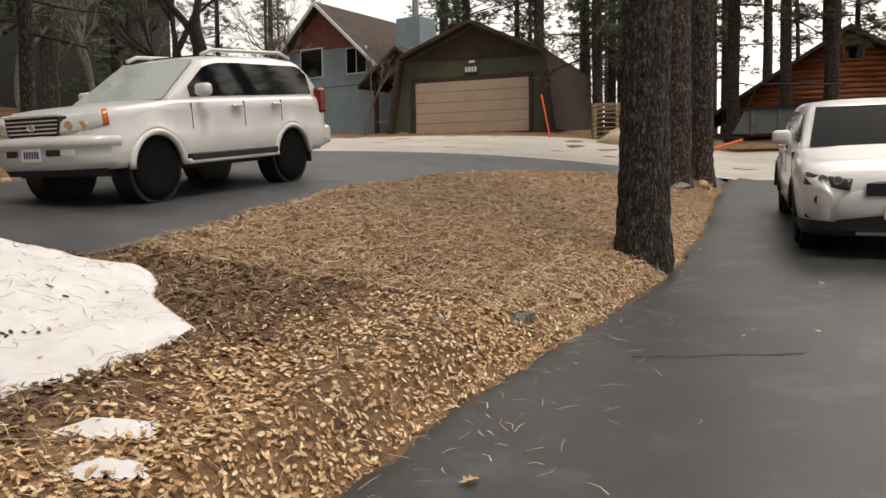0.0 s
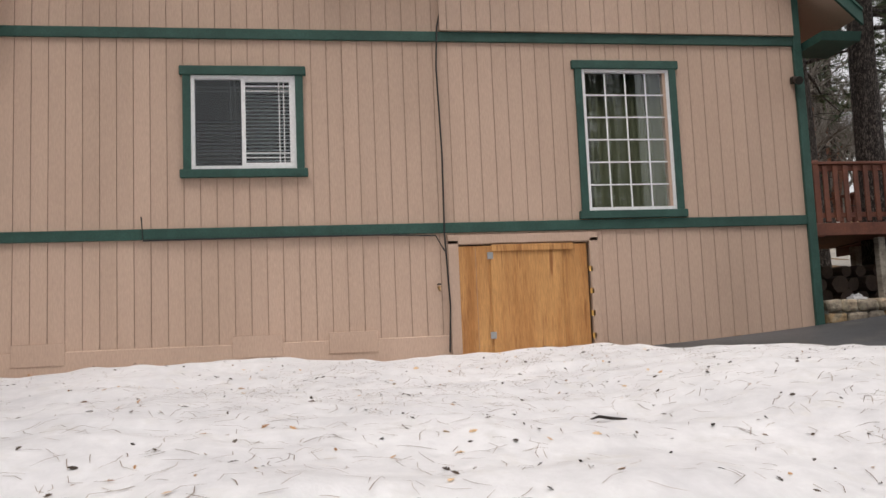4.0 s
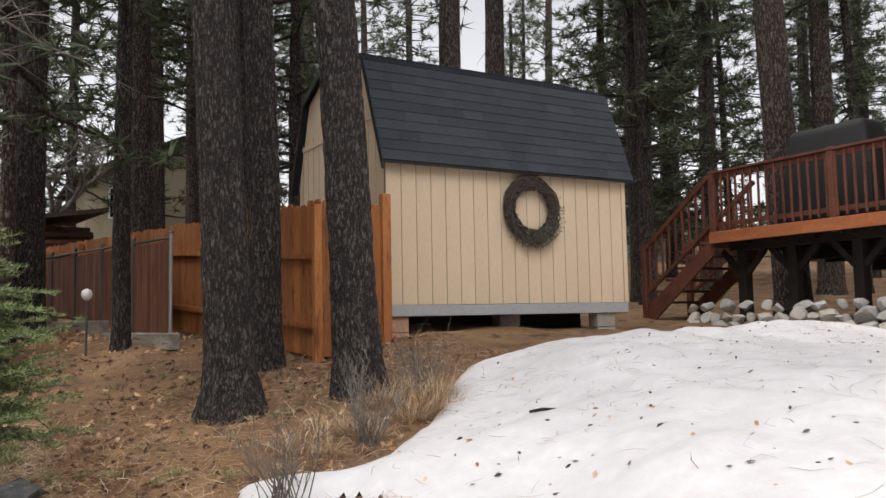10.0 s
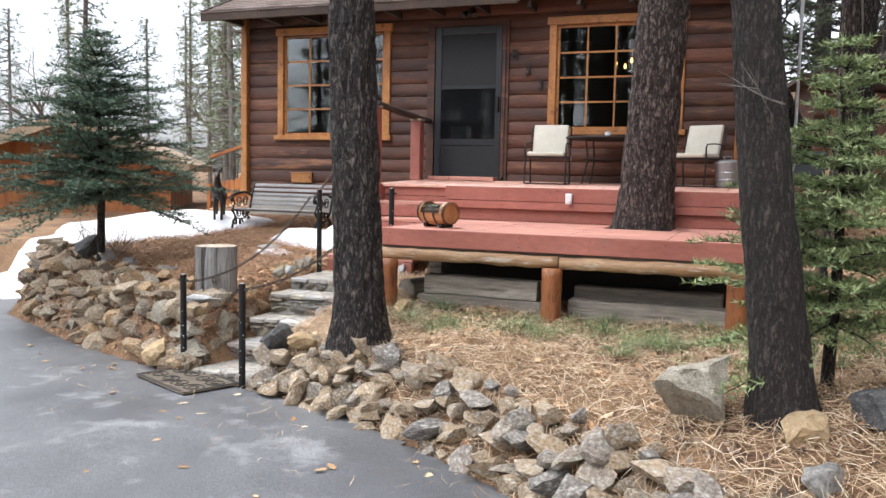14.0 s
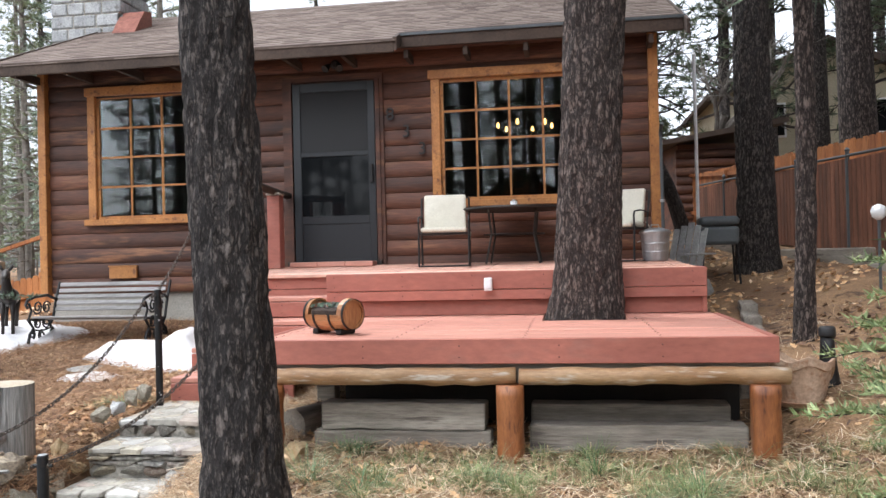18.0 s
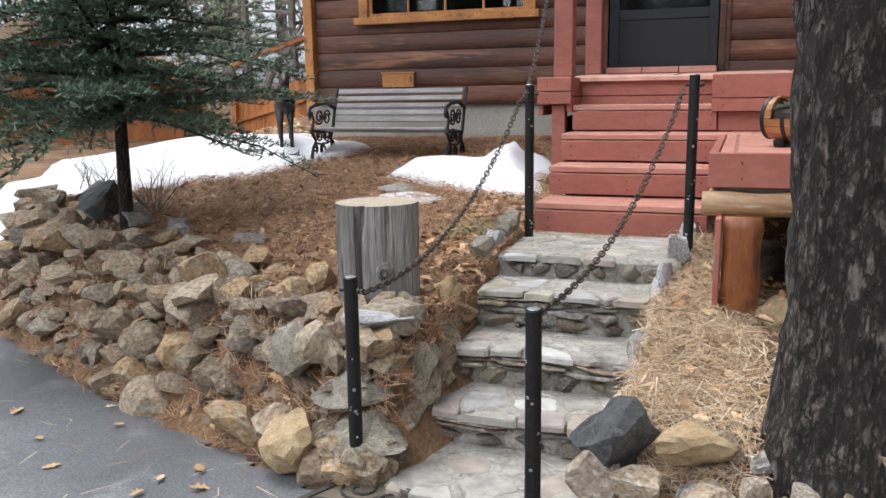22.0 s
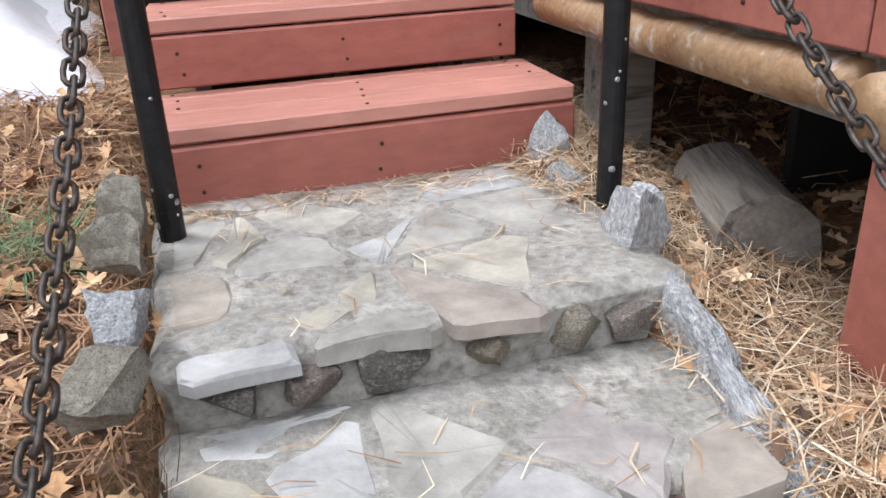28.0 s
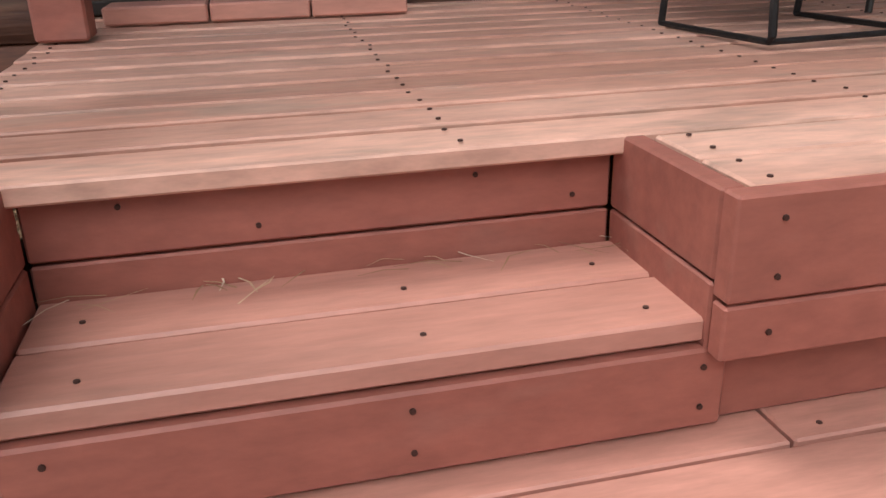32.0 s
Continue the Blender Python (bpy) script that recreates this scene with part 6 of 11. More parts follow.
# pale round rocks under the side deck
river_rocks = thing("rock_border", HX - 0.1, 8.3, 1.5, "low border of pale round granite rocks under the deck", "rocks")
PALE = [rock_mesh("stone", mat("pale_granite_%s" % n, c, tuple(min(1, v * 1.35) for v in c), 8, 50, 0.9, bump=0.5, c3=tuple(v * 0.7 for v in c)), 160 + k, 2, 0.35) for k, (n, c) in enumerate((("light", (0.38, 0.375, 0.36)), ("grey", (0.29, 0.285, 0.275)), ("warm", (0.36, 0.335, 0.30))))]
rr = random.Random(77)
for layer in range(3):
    y = 6.15
    while y < 10.9:
        s = rr.uniform(0.26, 0.44) * (1 - 0.12 * layer)
        o = shared("stone", rr.choice(PALE), river_rocks, pose(HX - 0.25 + layer * 0.12 + rr.uniform(-0.05, 0.05), y, 1.42 + layer * 0.17 + rr.uniform(-0.03, 0.03), rr.uniform(-30, 30), rr.uniform(-30, 30), rr.uniform(0, 360)) @ Matrix.Diagonal((s, s * 1.1, s * 0.85, 1)))
        o.matrix_parent_inverse = river_rocks.matrix_basis.inverted()
        y += s * (0.82 if layer < 2 else 1.25)

# ---- shed ----
shed = thing("shed", 5.85, 11.2, 1.5, "cream wooden shed with dark shingled barn roof raised on blocks", "shed")
SX0, SX1, SY0, SY1, SZ0, SZ1 = 3.98, 7.72, 9.75, 12.65, 1.86, 3.60
x = SX0
while x < SX1 - 0.02:
    x1 = min(x + 0.205, SX1)
    wpart("siding_board", boxes((x + 0.005, x1 - 0.005, SY0, SY0 + 0.05, SZ0, SZ1)), CREAM, shed)
    x += 0.205
wpart("sheathing", boxes((SX0, SX1, SY0 + 0.008, SY0 + 0.045, SZ0 + 0.002, SZ1 - 0.002)), plain("cream_groove", (0.22, 0.17, 0.11), 0.9), shed)
wpart("base_trim", soft_box(SX0 - 0.01, SX1 + 0.01, SY0 - 0.015, SY0 + 0.05, 1.72, 1.855, 0.005), plain("grey_painted_trim", (0.34, 0.36, 0.37), 0.6), shed)
wpart("corner_trim", soft_box(SX1 - 0.05, SX1 + 0.02, SY0 - 0.015, SY0 + 0.02, SZ0, SZ1, 0.004), CREAM, shed)
GAMBREL = [(SY0 - 0.1, 3.55), (SY0 + 0.42, 4.88), (SY0 + 1.45, 5.32), (SY1 - 0.42, 4.88), (SY1 + 0.1, 3.55)]
outline = [(SY0 + 0.05, 1.72), (SY0 + 0.05, 3.6), (SY0 + 0.45, 4.82), (SY0 + 1.45, 5.25), (SY1 - 0.45, 4.82), (SY1, 3.6), (SY1, 1.72)]
for xx in (SX0, SX1 - 0.06):
    g = wpart("gable_wall", prism(outline, "x", xx, xx + 0.06), CREAM, shed)
# thin darker strips paint the shadow lines of the gable's siding grooves
for yy in np.arange(SY0 + 0.25, SY1, 0.205):
    wpart("gable_batten", boxes((SX0 - 0.004, SX0, float(yy), float(yy) + 0.008, 1.9, 4.3)), plain("cream_shadow_line", (0.36, 0.30, 0.2), 0.9), shed)
wpart("gable_band", boxes((SX0 - 0.02, SX0, SY0 + 0.2, SY1 - 0.2, 4.15, 4.22)), CREAM, shed)
wpart("back_wall", boxes((SX0, SX1, SY1 - 0.05, SY1, 1.72, 3.6)), CREAM, shed)
for (a, b) in zip(GAMBREL, GAMBREL[1:]):
    d = Vector((0, b[0] - a[0], b[1] - a[1]))
    nrm = Vector((0, -d.z, d.y)).normalized() * 0.03
    wpart("roof_panel", prism([a, b, (b[0] + nrm.y, b[1] + nrm.z), (a[0] + nrm.y, a[1] + nrm.z)], "x", SX0 - 0.08, SX1 + 0.06), SHEDTILE, shed)
    if b[1] < a[1]:
        continue
    L = d.length
    rows = int(L / 0.13)
    rr = random.Random(5)
    for k in range(rows):
        t0, t1 = k / rows, (k + 1.15) / rows
        x = SX0 - 0.10 - rr.uniform(0, 0.2)
        while x < SX1 + 0.08:
            w = rr.choice((0.3, 0.3, 0.45, 0.6))
            xa, xb = max(x, SX0 - 0.10), min(x + w - 0.006, SX1 + 0.08)
            p0, p1 = Vector((0, a[0], a[1])) + d * t0 + nrm, Vector((0, a[0], a[1])) + d * min(t1, 1) + nrm
            bm = bmesh.new()
            u = nrm.normalized()
            vsx = [bm.verts.new((xx, p.y + u.y * h, p.z + u.z * h)) for xx in (xa, xb) for p, h in ((p0, 0.012), (p1, 0.003), (p0, -0.002))]
            bm.faces.new((vsx[0], vsx[3], vsx[4], vsx[1]))
            bm.faces.new((vsx[2], vsx[5], vsx[3], vsx[0]))
            if xb > xa + 0.02:
                wpart("shingle", bm, SHED_SINGLE, shed) if k < 11 else bm.free()
            else:
                bm.free()
            x += w
for yy in (SY0 - 0.11,):
    wpart("drip_edge", boxes((SX0 - 0.10, SX1 + 0.08, yy - 0.01, yy + 0.02, 3.53, 3.56)), BLACKPLASTIC, shed)
for a, b in zip(GAMBREL, GAMBREL[1:]):
    wpart("barge_board", prism([a, b, (b[0], b[1] - 0.1), (a[0], a[1] - 0.1)], "x", SX0 - 0.10, SX0 - 0.07), BLACKPLASTIC, shed)
for xx, yy in ((SX0 + 0.1, SY0 + 0.05), (SX0 + 1.9, SY0 + 0.3), (SX1 - 0.4, SY0 + 0.05), (SX0 + 0.1, SY1 - 0.3), (SX1 - 0.4, SY1 - 0.3)):
    for zz in (1.34, 1.53):
        wpart("block", soft_box(xx - 0.12, xx + 0.2, yy - 0.02, yy + 0.18, zz, zz + 0.185, 0.008), TERRACOTTA if xx < 4.2 else CONCRETE, shed)
wpart("floor", boxes((SX0, SX1, SY0 + 0.06, SY1 - 0.06, 1.72, 1.80)), DARKBROWN, shed)
# dark sheet added to give the shade beneath the shed floor
wpart("skirt", boxes((SX0 + 0.2, SX1 - 0.1, SY0 + 0.9, SY0 + 0.93, 1.3, 1.72)), UNLITBLACK, shed)

# wreath of twigs
VINE = mat("dark_grapevine", (0.035, 0.027, 0.022), (0.085, 0.065, 0.052), 20, 60, 0.9, bump=0.3)
wreath = thing("wreath", 6.06, SY0 - 0.06, 3.07, "dry grapevine wreath with grey-green sprigs hung on a cream wall", "wreath", rx=90)
rr = random.Random(9)
for k in range(62):
    a0, r0 = rr.uniform(0, 6.28), rr.uniform(0.29, 0.43)
    ln = rr.uniform(2.5, 6.0)
    pts = [((r0 + 0.03 * math.sin(3 * t + k)) * math.cos(a0 + t), (r0 + 0.03 * math.cos(2 * t + k)) * math.sin(a0 + t), rr.uniform(-0.02, 0.07)) for t in np.linspace(0, ln, 22)]
    part("vine", tube(bmesh.new(), pts, 0.0085, 5), VINE, wreath)
bm = bmesh.new()
for k in range(1100):
    a = rr.gauss(-1.15, 0.6)
    r = rr.uniform(0.27, 0.50)
    p = Vector((r * math.cos(a), r * math.sin(a), rr.uniform(0.0, 0.09)))
    d = Vector((rr.gauss(0, 1), rr.gauss(0, 1), rr.gauss(0, 0.6))).normalized() * rr.uniform(0.03, 0.08)
    s = d.cross(Vector((rr.gauss(0, 1), rr.gauss(0, 1), 1))).normalized() * 0.006
    bm.faces.new([bm.verts.new(q) for q in (p - s, p + d, p + s)])
tagged(part("sprigs", bm, palette("grey_green_sprigs", [(0.0, (0.06, 0.06, 0.045)), (1.0, (0.17, 0.17, 0.13))], 0.9, 20, 0), wreath), "grey-green sprigs", kind="stuff")

# ---- cedar fence ----
def fence_run(fence, p0, p1, h, seed, rails_front=True, top=None):
    rr = random.Random(seed)
    a, b = Vector(p0), Vector(p1)
    L = (b - a).length
    d = (b - a) / L
    nrm = Vector((-d.y, d.x))
    n = int(L / 0.142)
    for k in range(n):
        c = a + d * (k + 0.5) * L / n
        z = ground_at(c.x, c.y)
        hh = (top(c.y) - z if top else h) + rr.uniform(-0.02, 0.02)
        m = Matrix.Translation((c.x, c.y, z)) @ Matrix.Rotation(math.atan2(d.y, d.x), 4, "Z")
        bm = prism([(-0.068, 0.02), (0.068, 0.02), (0.068, hh - 0.04), (0.04, hh), (-0.04, hh), (-0.068, hh - 0.04)], "y", -0.009, 0.009)
        bmesh.ops.transform(bm, matrix=m, verts=bm.verts[:])
        wpart("board", bm, FENCE, fence)
    steps_n = max(1, int(L / 2.4))
    for k in range(steps_n + 1):
        c = a + d * (L * k / steps_n)
        z = ground_at(c.x, c.y)
        q = c - nrm * (0.06 if rails_front else -0.06)
        wpart("post", soft_box(q.x - 0.045, q.x + 0.045, q.y - 0.045, q.y + 0.045, z - 0.1, (top(c.y) if top else z + h) - 0.05, 0.006), FENCE, fence)
        if k < steps_n:
            c2 = a + d * (L * (k + 1) / steps_n)
            z2 = ground_at(c2.x, c2.y)
            for hz in (0.35, 1.1 if top else 1.3):
                off = -nrm * (0.03 if rails_front else -0.03)
                wpart("rail", tube(bmesh.new(), [(c.x + off.x, c.y + off.y, z + hz), (c2.x + off.x, c2.y + off.y, z2 + hz)], 0.045, 4), FENCE, fence)


fence = thing("fence", 2.4, 13, 1.5, "orange-stained cedar board fence with dog-eared tops", "fence")


def fence_top(y):
    """The yard side stays nearly level while the soil climbs."""
    return 2.99 + 0.024 * (y - 9.4)


fence_run(fence, (3.98, 9.68), (3.02, 9.38), 1.72, 1, top=fence_top)
fence_run(fence, (3.02, 9.38), (0.55, 22.0), 1.72, 2, rails_front=False, top=fence_top)
wpart("gate_post", soft_box(3.86, 3.97, 9.60, 9.70, 1.3, 3.15, 0.006), FENCE, fence)
# chain-link run in front of the fence
link = thing("chain_link_fence", 1.6, 13.5, 1.5, "galvanised chain-link fence woven with dark brown privacy slats", "fence")
SLATWOOD = mat("dark_red_brown_slat", (0.10, 0.040, 0.022), (0.20, 0.080, 0.042), 4, 50, 0.8, stretch=(2, 2, 0.3), bump=0.3, vary=0.25)
LINKS = [(2.05 - 1.45 * t / 6, 12.25 + 8.0 * t / 6) for t in range(7)]
for k, (x, y) in enumerate(LINKS):
    z = ground_at(x, y)
    zt = 2.82 + 0.02 * (y - 12.25)
    wpart("post", rod((x, y, z - 0.1), (x, y, zt + 0.06), 0.026), GREYPAINT if k else GALV, link)
    wpart("post_cap", lathe([(0.03, zt + 0.055), (0.034, zt + 0.07), (0.012, zt + 0.1)], 12, ), GREYPAINT, link).data.transform(Matrix.Translation((x, y, 0)))
    if k == 6:
        continue
    x2, y2 = LINKS[k + 1]
    zt2 = 2.82 + 0.02 * (y2 - 12.25)
    wpart("top_rail", rod((x, y, zt), (x2, y2, zt2), 0.018), GREYPAINT, link)
    for j in range(13):
        f = (j + 0.5) / 13
        px, py = x + (x2 - x) * f, y + (y2 - y) * f
        bm = soft_box(-0.047, 0.047, -0.004, 0.004, ground_at(px, py) + 0.04, zt - 0.03, 0.002)
        bmesh.ops.transform(bm, matrix=Matrix.Translation((px, py, 0)) @ Matrix.Rotation(math.atan2(y2 - y, x2 - x), 4, "Z"), verts=bm.verts[:])
        wpart("slat", bm, SLATWOOD, link)
for k in range(3):
    x, y = 1.72 - 0.47 * k, 12.7 + 2.45 * k
    t = thing("timber", x, y, ground_at(x, y), "long weathered timber edging the litter before the fence", "timber", "timber edging along the fence", rz=100.8)
    part("beam", soft_box(-1.2, 1.2, -0.08, 0.08, -0.08, 0.13, 0.02, 2), GREYWOOD, t)
    for xx in (-0.9, 0.9):
        part("spike", lathe([(0.012, 0.13), (0.012, 0.138), (0.004, 0.141)], 8), CHAINIRON, t).matrix_basis = pose(xx, 0, 0)

# dark clutter under the street-side deck
rr = random.Random(58)
wood = thing("firewood", HX + 1.3, -7.2, float(lie(HX + 1.3, -7.2)), "dark firewood logs stacked under the deck", "firewood")
for k in range(26):
    row = k // 9
    yy = -8.3 + (k % 9) * 0.28 + row * 0.12
    r = rr.uniform(0.08, 0.13)
    wpart("log", tube(bmesh.new(), [(HX + rr.uniform(0.45, 0.6), yy, 1.93 + row * 0.19), (HX + rr.uniform(1.0, 1.3), yy + rr.uniform(-0.1, 0.1), 1.93 + row * 0.19)], r, 9, wobble=0.2), DARKBROWN, wood)
bag = thing("bag", HX + 0.42, -6.7, 1.86, "crumpled white plastic bag under the deck", "bag")
bm = bmesh.new()
bmesh.ops.create_icosphere(bm, subdivisions=3, radius=0.13)
for v in bm.verts:
    v.co *= 1 + 0.5 * noise.noise(v.co * 14)
    v.co.z = max(v.co.z, -0.06) * 0.8
part("film", bm, WHITEVINYL, bag)

# ---- trees ----
def trunk_mesh(name, r, height, material, seed, lean=(0, 0), flare=1.5, relief=0.02, around=40, fine=5.5, taper=0.62, freq=13.0, swing=0.06):
    """A tapered trunk with furrowed bark plates; its foot is at the origin."""
    zs = list(np.arange(-0.15, fine, 0.045)) + list(np.linspace(fine, height, 14))
    off = Vector((seed * 7.3, seed * 3.1, seed * 1.7))
    verts = []
    for z in zs:
        t = max(z, 0) / height
        rr_ = r * (1 - (1 - taper) * t * 1.25) * (1 + (flare - 1) * math.exp(-max(z, 0) / (r * 1.25)))
        rr_ = max(rr_, 0.02)
        sway = Vector((lean[0] * z, lean[1] * z, 0)) + Vector((noise.noise(Vector((z * 0.25, seed, 0))), noise.noise(Vector((z * 0.25, 0, seed))), 0)) * swing * min(1, max(z, 0))
        for k in range(around):
            a = 2 * math.pi * k / around
            d = Vector((math.cos(a), math.sin(a), 0))
            p = d * rr_
            q = Vector((p.x * freq, p.y * freq, z * freq * 0.24)) + off
            plate = abs(noise.noise(q)) + 0.5 * abs(noise.noise(q * 2.1))
            lobes = (flare - 1) * 0.35 * math.exp(-max(z, 0) / (r * 1.0)) * noise.noise(Vector((math.cos(a) * 1.6, math.sin(a) * 1.6, seed)))
            g = rr_ * (1 + lobes) + relief * (min(plate * 2.2, 1.0) - 0.75) + 0.3 * relief * noise.noise(q * 4)
            verts.append((sway.x + d.x * g, sway.y + d.y * g, z))
    n = len(zs)
    faces = [(i * around + k, i * around + (k + 1) % around, (i + 1) * around + (k + 1) % around, (i + 1) * around + k) for i in range(n - 1) for k in range(around)]
    faces.append(tuple((n - 1) * around + k for k in range(around)))
    me = bpy.data.meshes.new(name)
    me.from_pydata(verts, [], faces)
    me.materials.append(material)
    return me


def blades(bm, p, n, length, width, rr, up=0.2, spread=1.0, axis=None):
    """A tuft of needles round a point."""
    for _ in range(n):
        d = Vector((rr.gauss(0, 1), rr.gauss(0, 1), rr.gauss(0, 0.7) + up)).normalized() * spread
        if axis is not None:
            d = (d + axis).normalized()
        d *= length * rr.uniform(0.6, 1.15)
        s = d.cross(Vector((rr.gauss(0, 1), rr.gauss(0, 1), rr.gauss(0, 1))))
        if s.length < 1e-6:
            continue
        s = s.normalized() * width
        bm.faces.new((bm.verts.new(p - s), bm.verts.new(p + s), bm.verts.new(p + d)))


def limb(bm, p, d, length, r, rr, droop=0.0, n=6, sides=5):
    pts = [p]
    for k in range(n):
        d = (d + Vector((rr.gauss(0, 0.12), rr.gauss(0, 0.12), rr.gauss(0, 0.08) - droop))).normalized()
        pts.append(pts[-1] + d * length / n)
    tube(bm, pts, [r * (1 - 0.85 * k / n) for k in range(n + 1)], sides, cap=False)
    return pts


def pine_crown(seed, z0, z1, reach, count, tufts, blade_n, blade_l, blade_w, dead=0):
    """Limbs and needle tufts of a tall pine, as two bmeshes."""
    rr = random.Random(seed)
    wood, green = bmesh.new(), bmesh.new()
    for k in range(count):
        t = (k + rr.random()) / count
        z = z0 + (z1 - z0) * t
        a = rr.uniform(0, 6.283)
        L = reach * (1 - 0.78 * t) * rr.uniform(0.55, 1.15)
        d = Vector((math.cos(a), math.sin(a), rr.uniform(-0.25, 0.35)))
        pts = limb(wood, Vector((0, 0, z)), d.normalized(), L, 0.03 + 0.02 * L / reach, rr, 0.03)
        for j in range(tufts):
            f = rr.uniform(0.35, 1.0) ** 0.7
            i = min(int(f * (len(pts) - 1)), len(pts) - 2)
            q = pts[i].lerp(pts[i + 1], rr.random()) + Vector((rr.gauss(0, 0.22), rr.gauss(0, 0.22), rr.gauss(0, 0.14)))
            blades(green, q, blade_n, blade_l, blade_w, rr)
    for k in range(dead):
        z = rr.uniform(z0 * 0.25, z0)
        a = rr.uniform(0, 6.283)
        limb(wood, Vector((0, 0, z)), Vector((math.cos(a), math.sin(a), rr.uniform(-0.3, 0.1))).normalized(), rr.uniform(0.4, 1.6), 0.016, rr, 0.04, 4, 4)
    return wood, green


def pine(name, x, y, r, height, seed, material, label, lean=(0, 0), flare=1.5, relief=0.022, crown=True, z=None, freq=13.0, z0=0.38, around=40, fine=5.5, swing=0.06):
    zz = ground_at(x, y) - 0.02 if z is None else z
    t = thing(name, x, y, zz, label, "tree")
    ob = new("trunk", trunk_mesh("trunk", r, height, material, seed, lean, flare, relief, around, fine, freq=freq, swing=swing))
    ob.parent = t
    if crown:
        wood, green = pine_crown(seed, height * z0, height * 0.98, 2.6, 46, 7, 16, 0.30, 0.022, 0)
        for bm in (wood, green):
            for v in bm.verts:
                v.co.x += lean[0] * v.co.z
                v.co.y += lean[1] * v.co.z
        tagged(part("branchwork", wood, material, t), kind="stuff")
        part("crown", green, NEEDLE, t)
    return t


near_pine = "tall pine with thick furrowed dark bark"
pine("pine_tree", -3.355, 7.95, 0.180, 15, 1, BARK, near_pine + " beside the stone steps", (-0.045, 0.005), 1.42, 0.026, z0=0.5, swing=0.0)
pine("pine_tree", -1.71, 10.93, 0.256, 18, 2, BARKRED, "large leaning pine growing through the red deck", (0.052, 0.0), 1.38, 0.028, z=1.1, z0=0.5, swing=0.01)
pine("pine_tree", 1.72, 8.2, 0.205, 17, 3, BARK, "pine with buttressed hollow base on needle litter", (-0.05, 0.0), 1.65, 0.026)
pine("pine_tree", 2.74, 7.8, 0.205, 17, 4, BARK, "tall pine with furrowed dark bark beside the shed", (-0.06, 0.01), 1.4, 0.026)
pine("pine_tree", 2.45, 9.55, 0.175, 16, 5, BARK, "tall dark-barked pine in front of the cedar fence", (-0.02, 0.0), 1.35, 0.022)
pine("pine_tree", 1.45, 12.3, 0.115, 14, 6, BARK, "slender dark pine near the fence", (0.0, 0.0), 1.3, 0.016)
pine("pine_tree", 0.50, -7.25, 0.245, 17, 7, BARK, "stout pine with scaly furrowed bark beside the driveway", (-0.012, 0.0), 1.22, 0.03, freq=15)
pine("pine_tree", 0.55, -13.6, 0.25, 18, 8, BARKRED, "dark pine at the end of the planted strip", (0.0, 0.0), 1.3, 0.03, around=24, fine=3)
pine("pine_tree", 0.15, -15.2, 0.20, 18, 9, BARKRED, "dark pine near the road edge", (0.01, 0.0), 1.3, 0.03, around=24, fine=3)
pine("pine_tree", 0.55, 15.2, 0.24, 17, 10, BARK, "dark pine behind the deck corner", (0.0, 0.0), 1.3, 0.026, around=28)
pine("pine_tree", 0.05, 11.3, 0.085, 9, 12, BARKRED, "young slim pine beside the deck", (0.01, 0.0), 1.2, 0.012, z0=0.33)

# prototypes for the woods, copied about
def far_pine(x, y, seed, height, r, material, crown_args, green, label):
    t = thing("pine_tree", x, y, ground_at(x, y) - 0.05, label, "tree", "woods")
    ob = new("trunk", trunk_mesh("trunk", r, height, material, seed, (random.Random(seed).uniform(-0.015, 0.015), 0), 1.25, 0.03, 14, 0.4))
    ob.parent = t
    wood, leaf = pine_crown(seed, *crown_args)
    tagged(part("branchwork", wood, material, t), kind="stuff")
    part("crown", leaf, green, t)
    return t


PROTO = [
    far_pine(14.5, 16.5, 21, 19, 0.26, BARK, (5.0, 18.5, 2.8, 70, 8, 15, 0.36, 0.022, 10), NEEDLE, "tall pine with dark bark and open needle crown"),
    far_pine(9.5, 17.5, 22, 21, 0.30, BARKRED, (7.5, 20.5, 3.0, 64, 9, 15, 0.38, 0.022, 14), NEEDLE, "tall reddish-barked pine with high crown"),
    far_pine(6.2, 19.0, 23, 16, 0.17, BARK, (2.6, 15.5, 2.0, 80, 7, 14, 0.30, 0.02, 8), NEEDLE, "slender pine with sparse limbs down the trunk"),
    far_pine(19.0, 21.0, 24, 17, 0.22, BARK, (1.2, 16.8, 3.2, 110, 8, 14, 0.34, 0.024, 2), NEEDLE, "full dark conifer with branches to the ground"),
]
YOUNG = [
    far_pine(-11.5, 19.0, 31, 7.5, 0.08, DEADWOOD, (0.6, 7.3, 1.25, 62, 6, 13, 0.18, 0.011, 4), palette("misty_green_needles", [(0.0, (0.12, 0.17, 0.12)), (0.5, (0.20, 0.26, 0.19)), (1.0, (0.30, 0.35, 0.27))], 0.7, 3, 0), "young pale green conifer with branches to the ground"),
    far_pine(-14.5, 22.0, 32, 10, 0.10, DEADWOOD, (1.2, 9.8, 1.4, 70, 6, 13, 0.20, 0.012, 8), palette("pale_green_needles", [(0.0, (0.14, 0.18, 0.10)), (0.5, (0.22, 0.26, 0.15)), (1.0, (0.32, 0.35, 0.22))], 0.7, 3, 0), "pale feathery conifer behind the cabin"),
]
rr = random.Random(404)


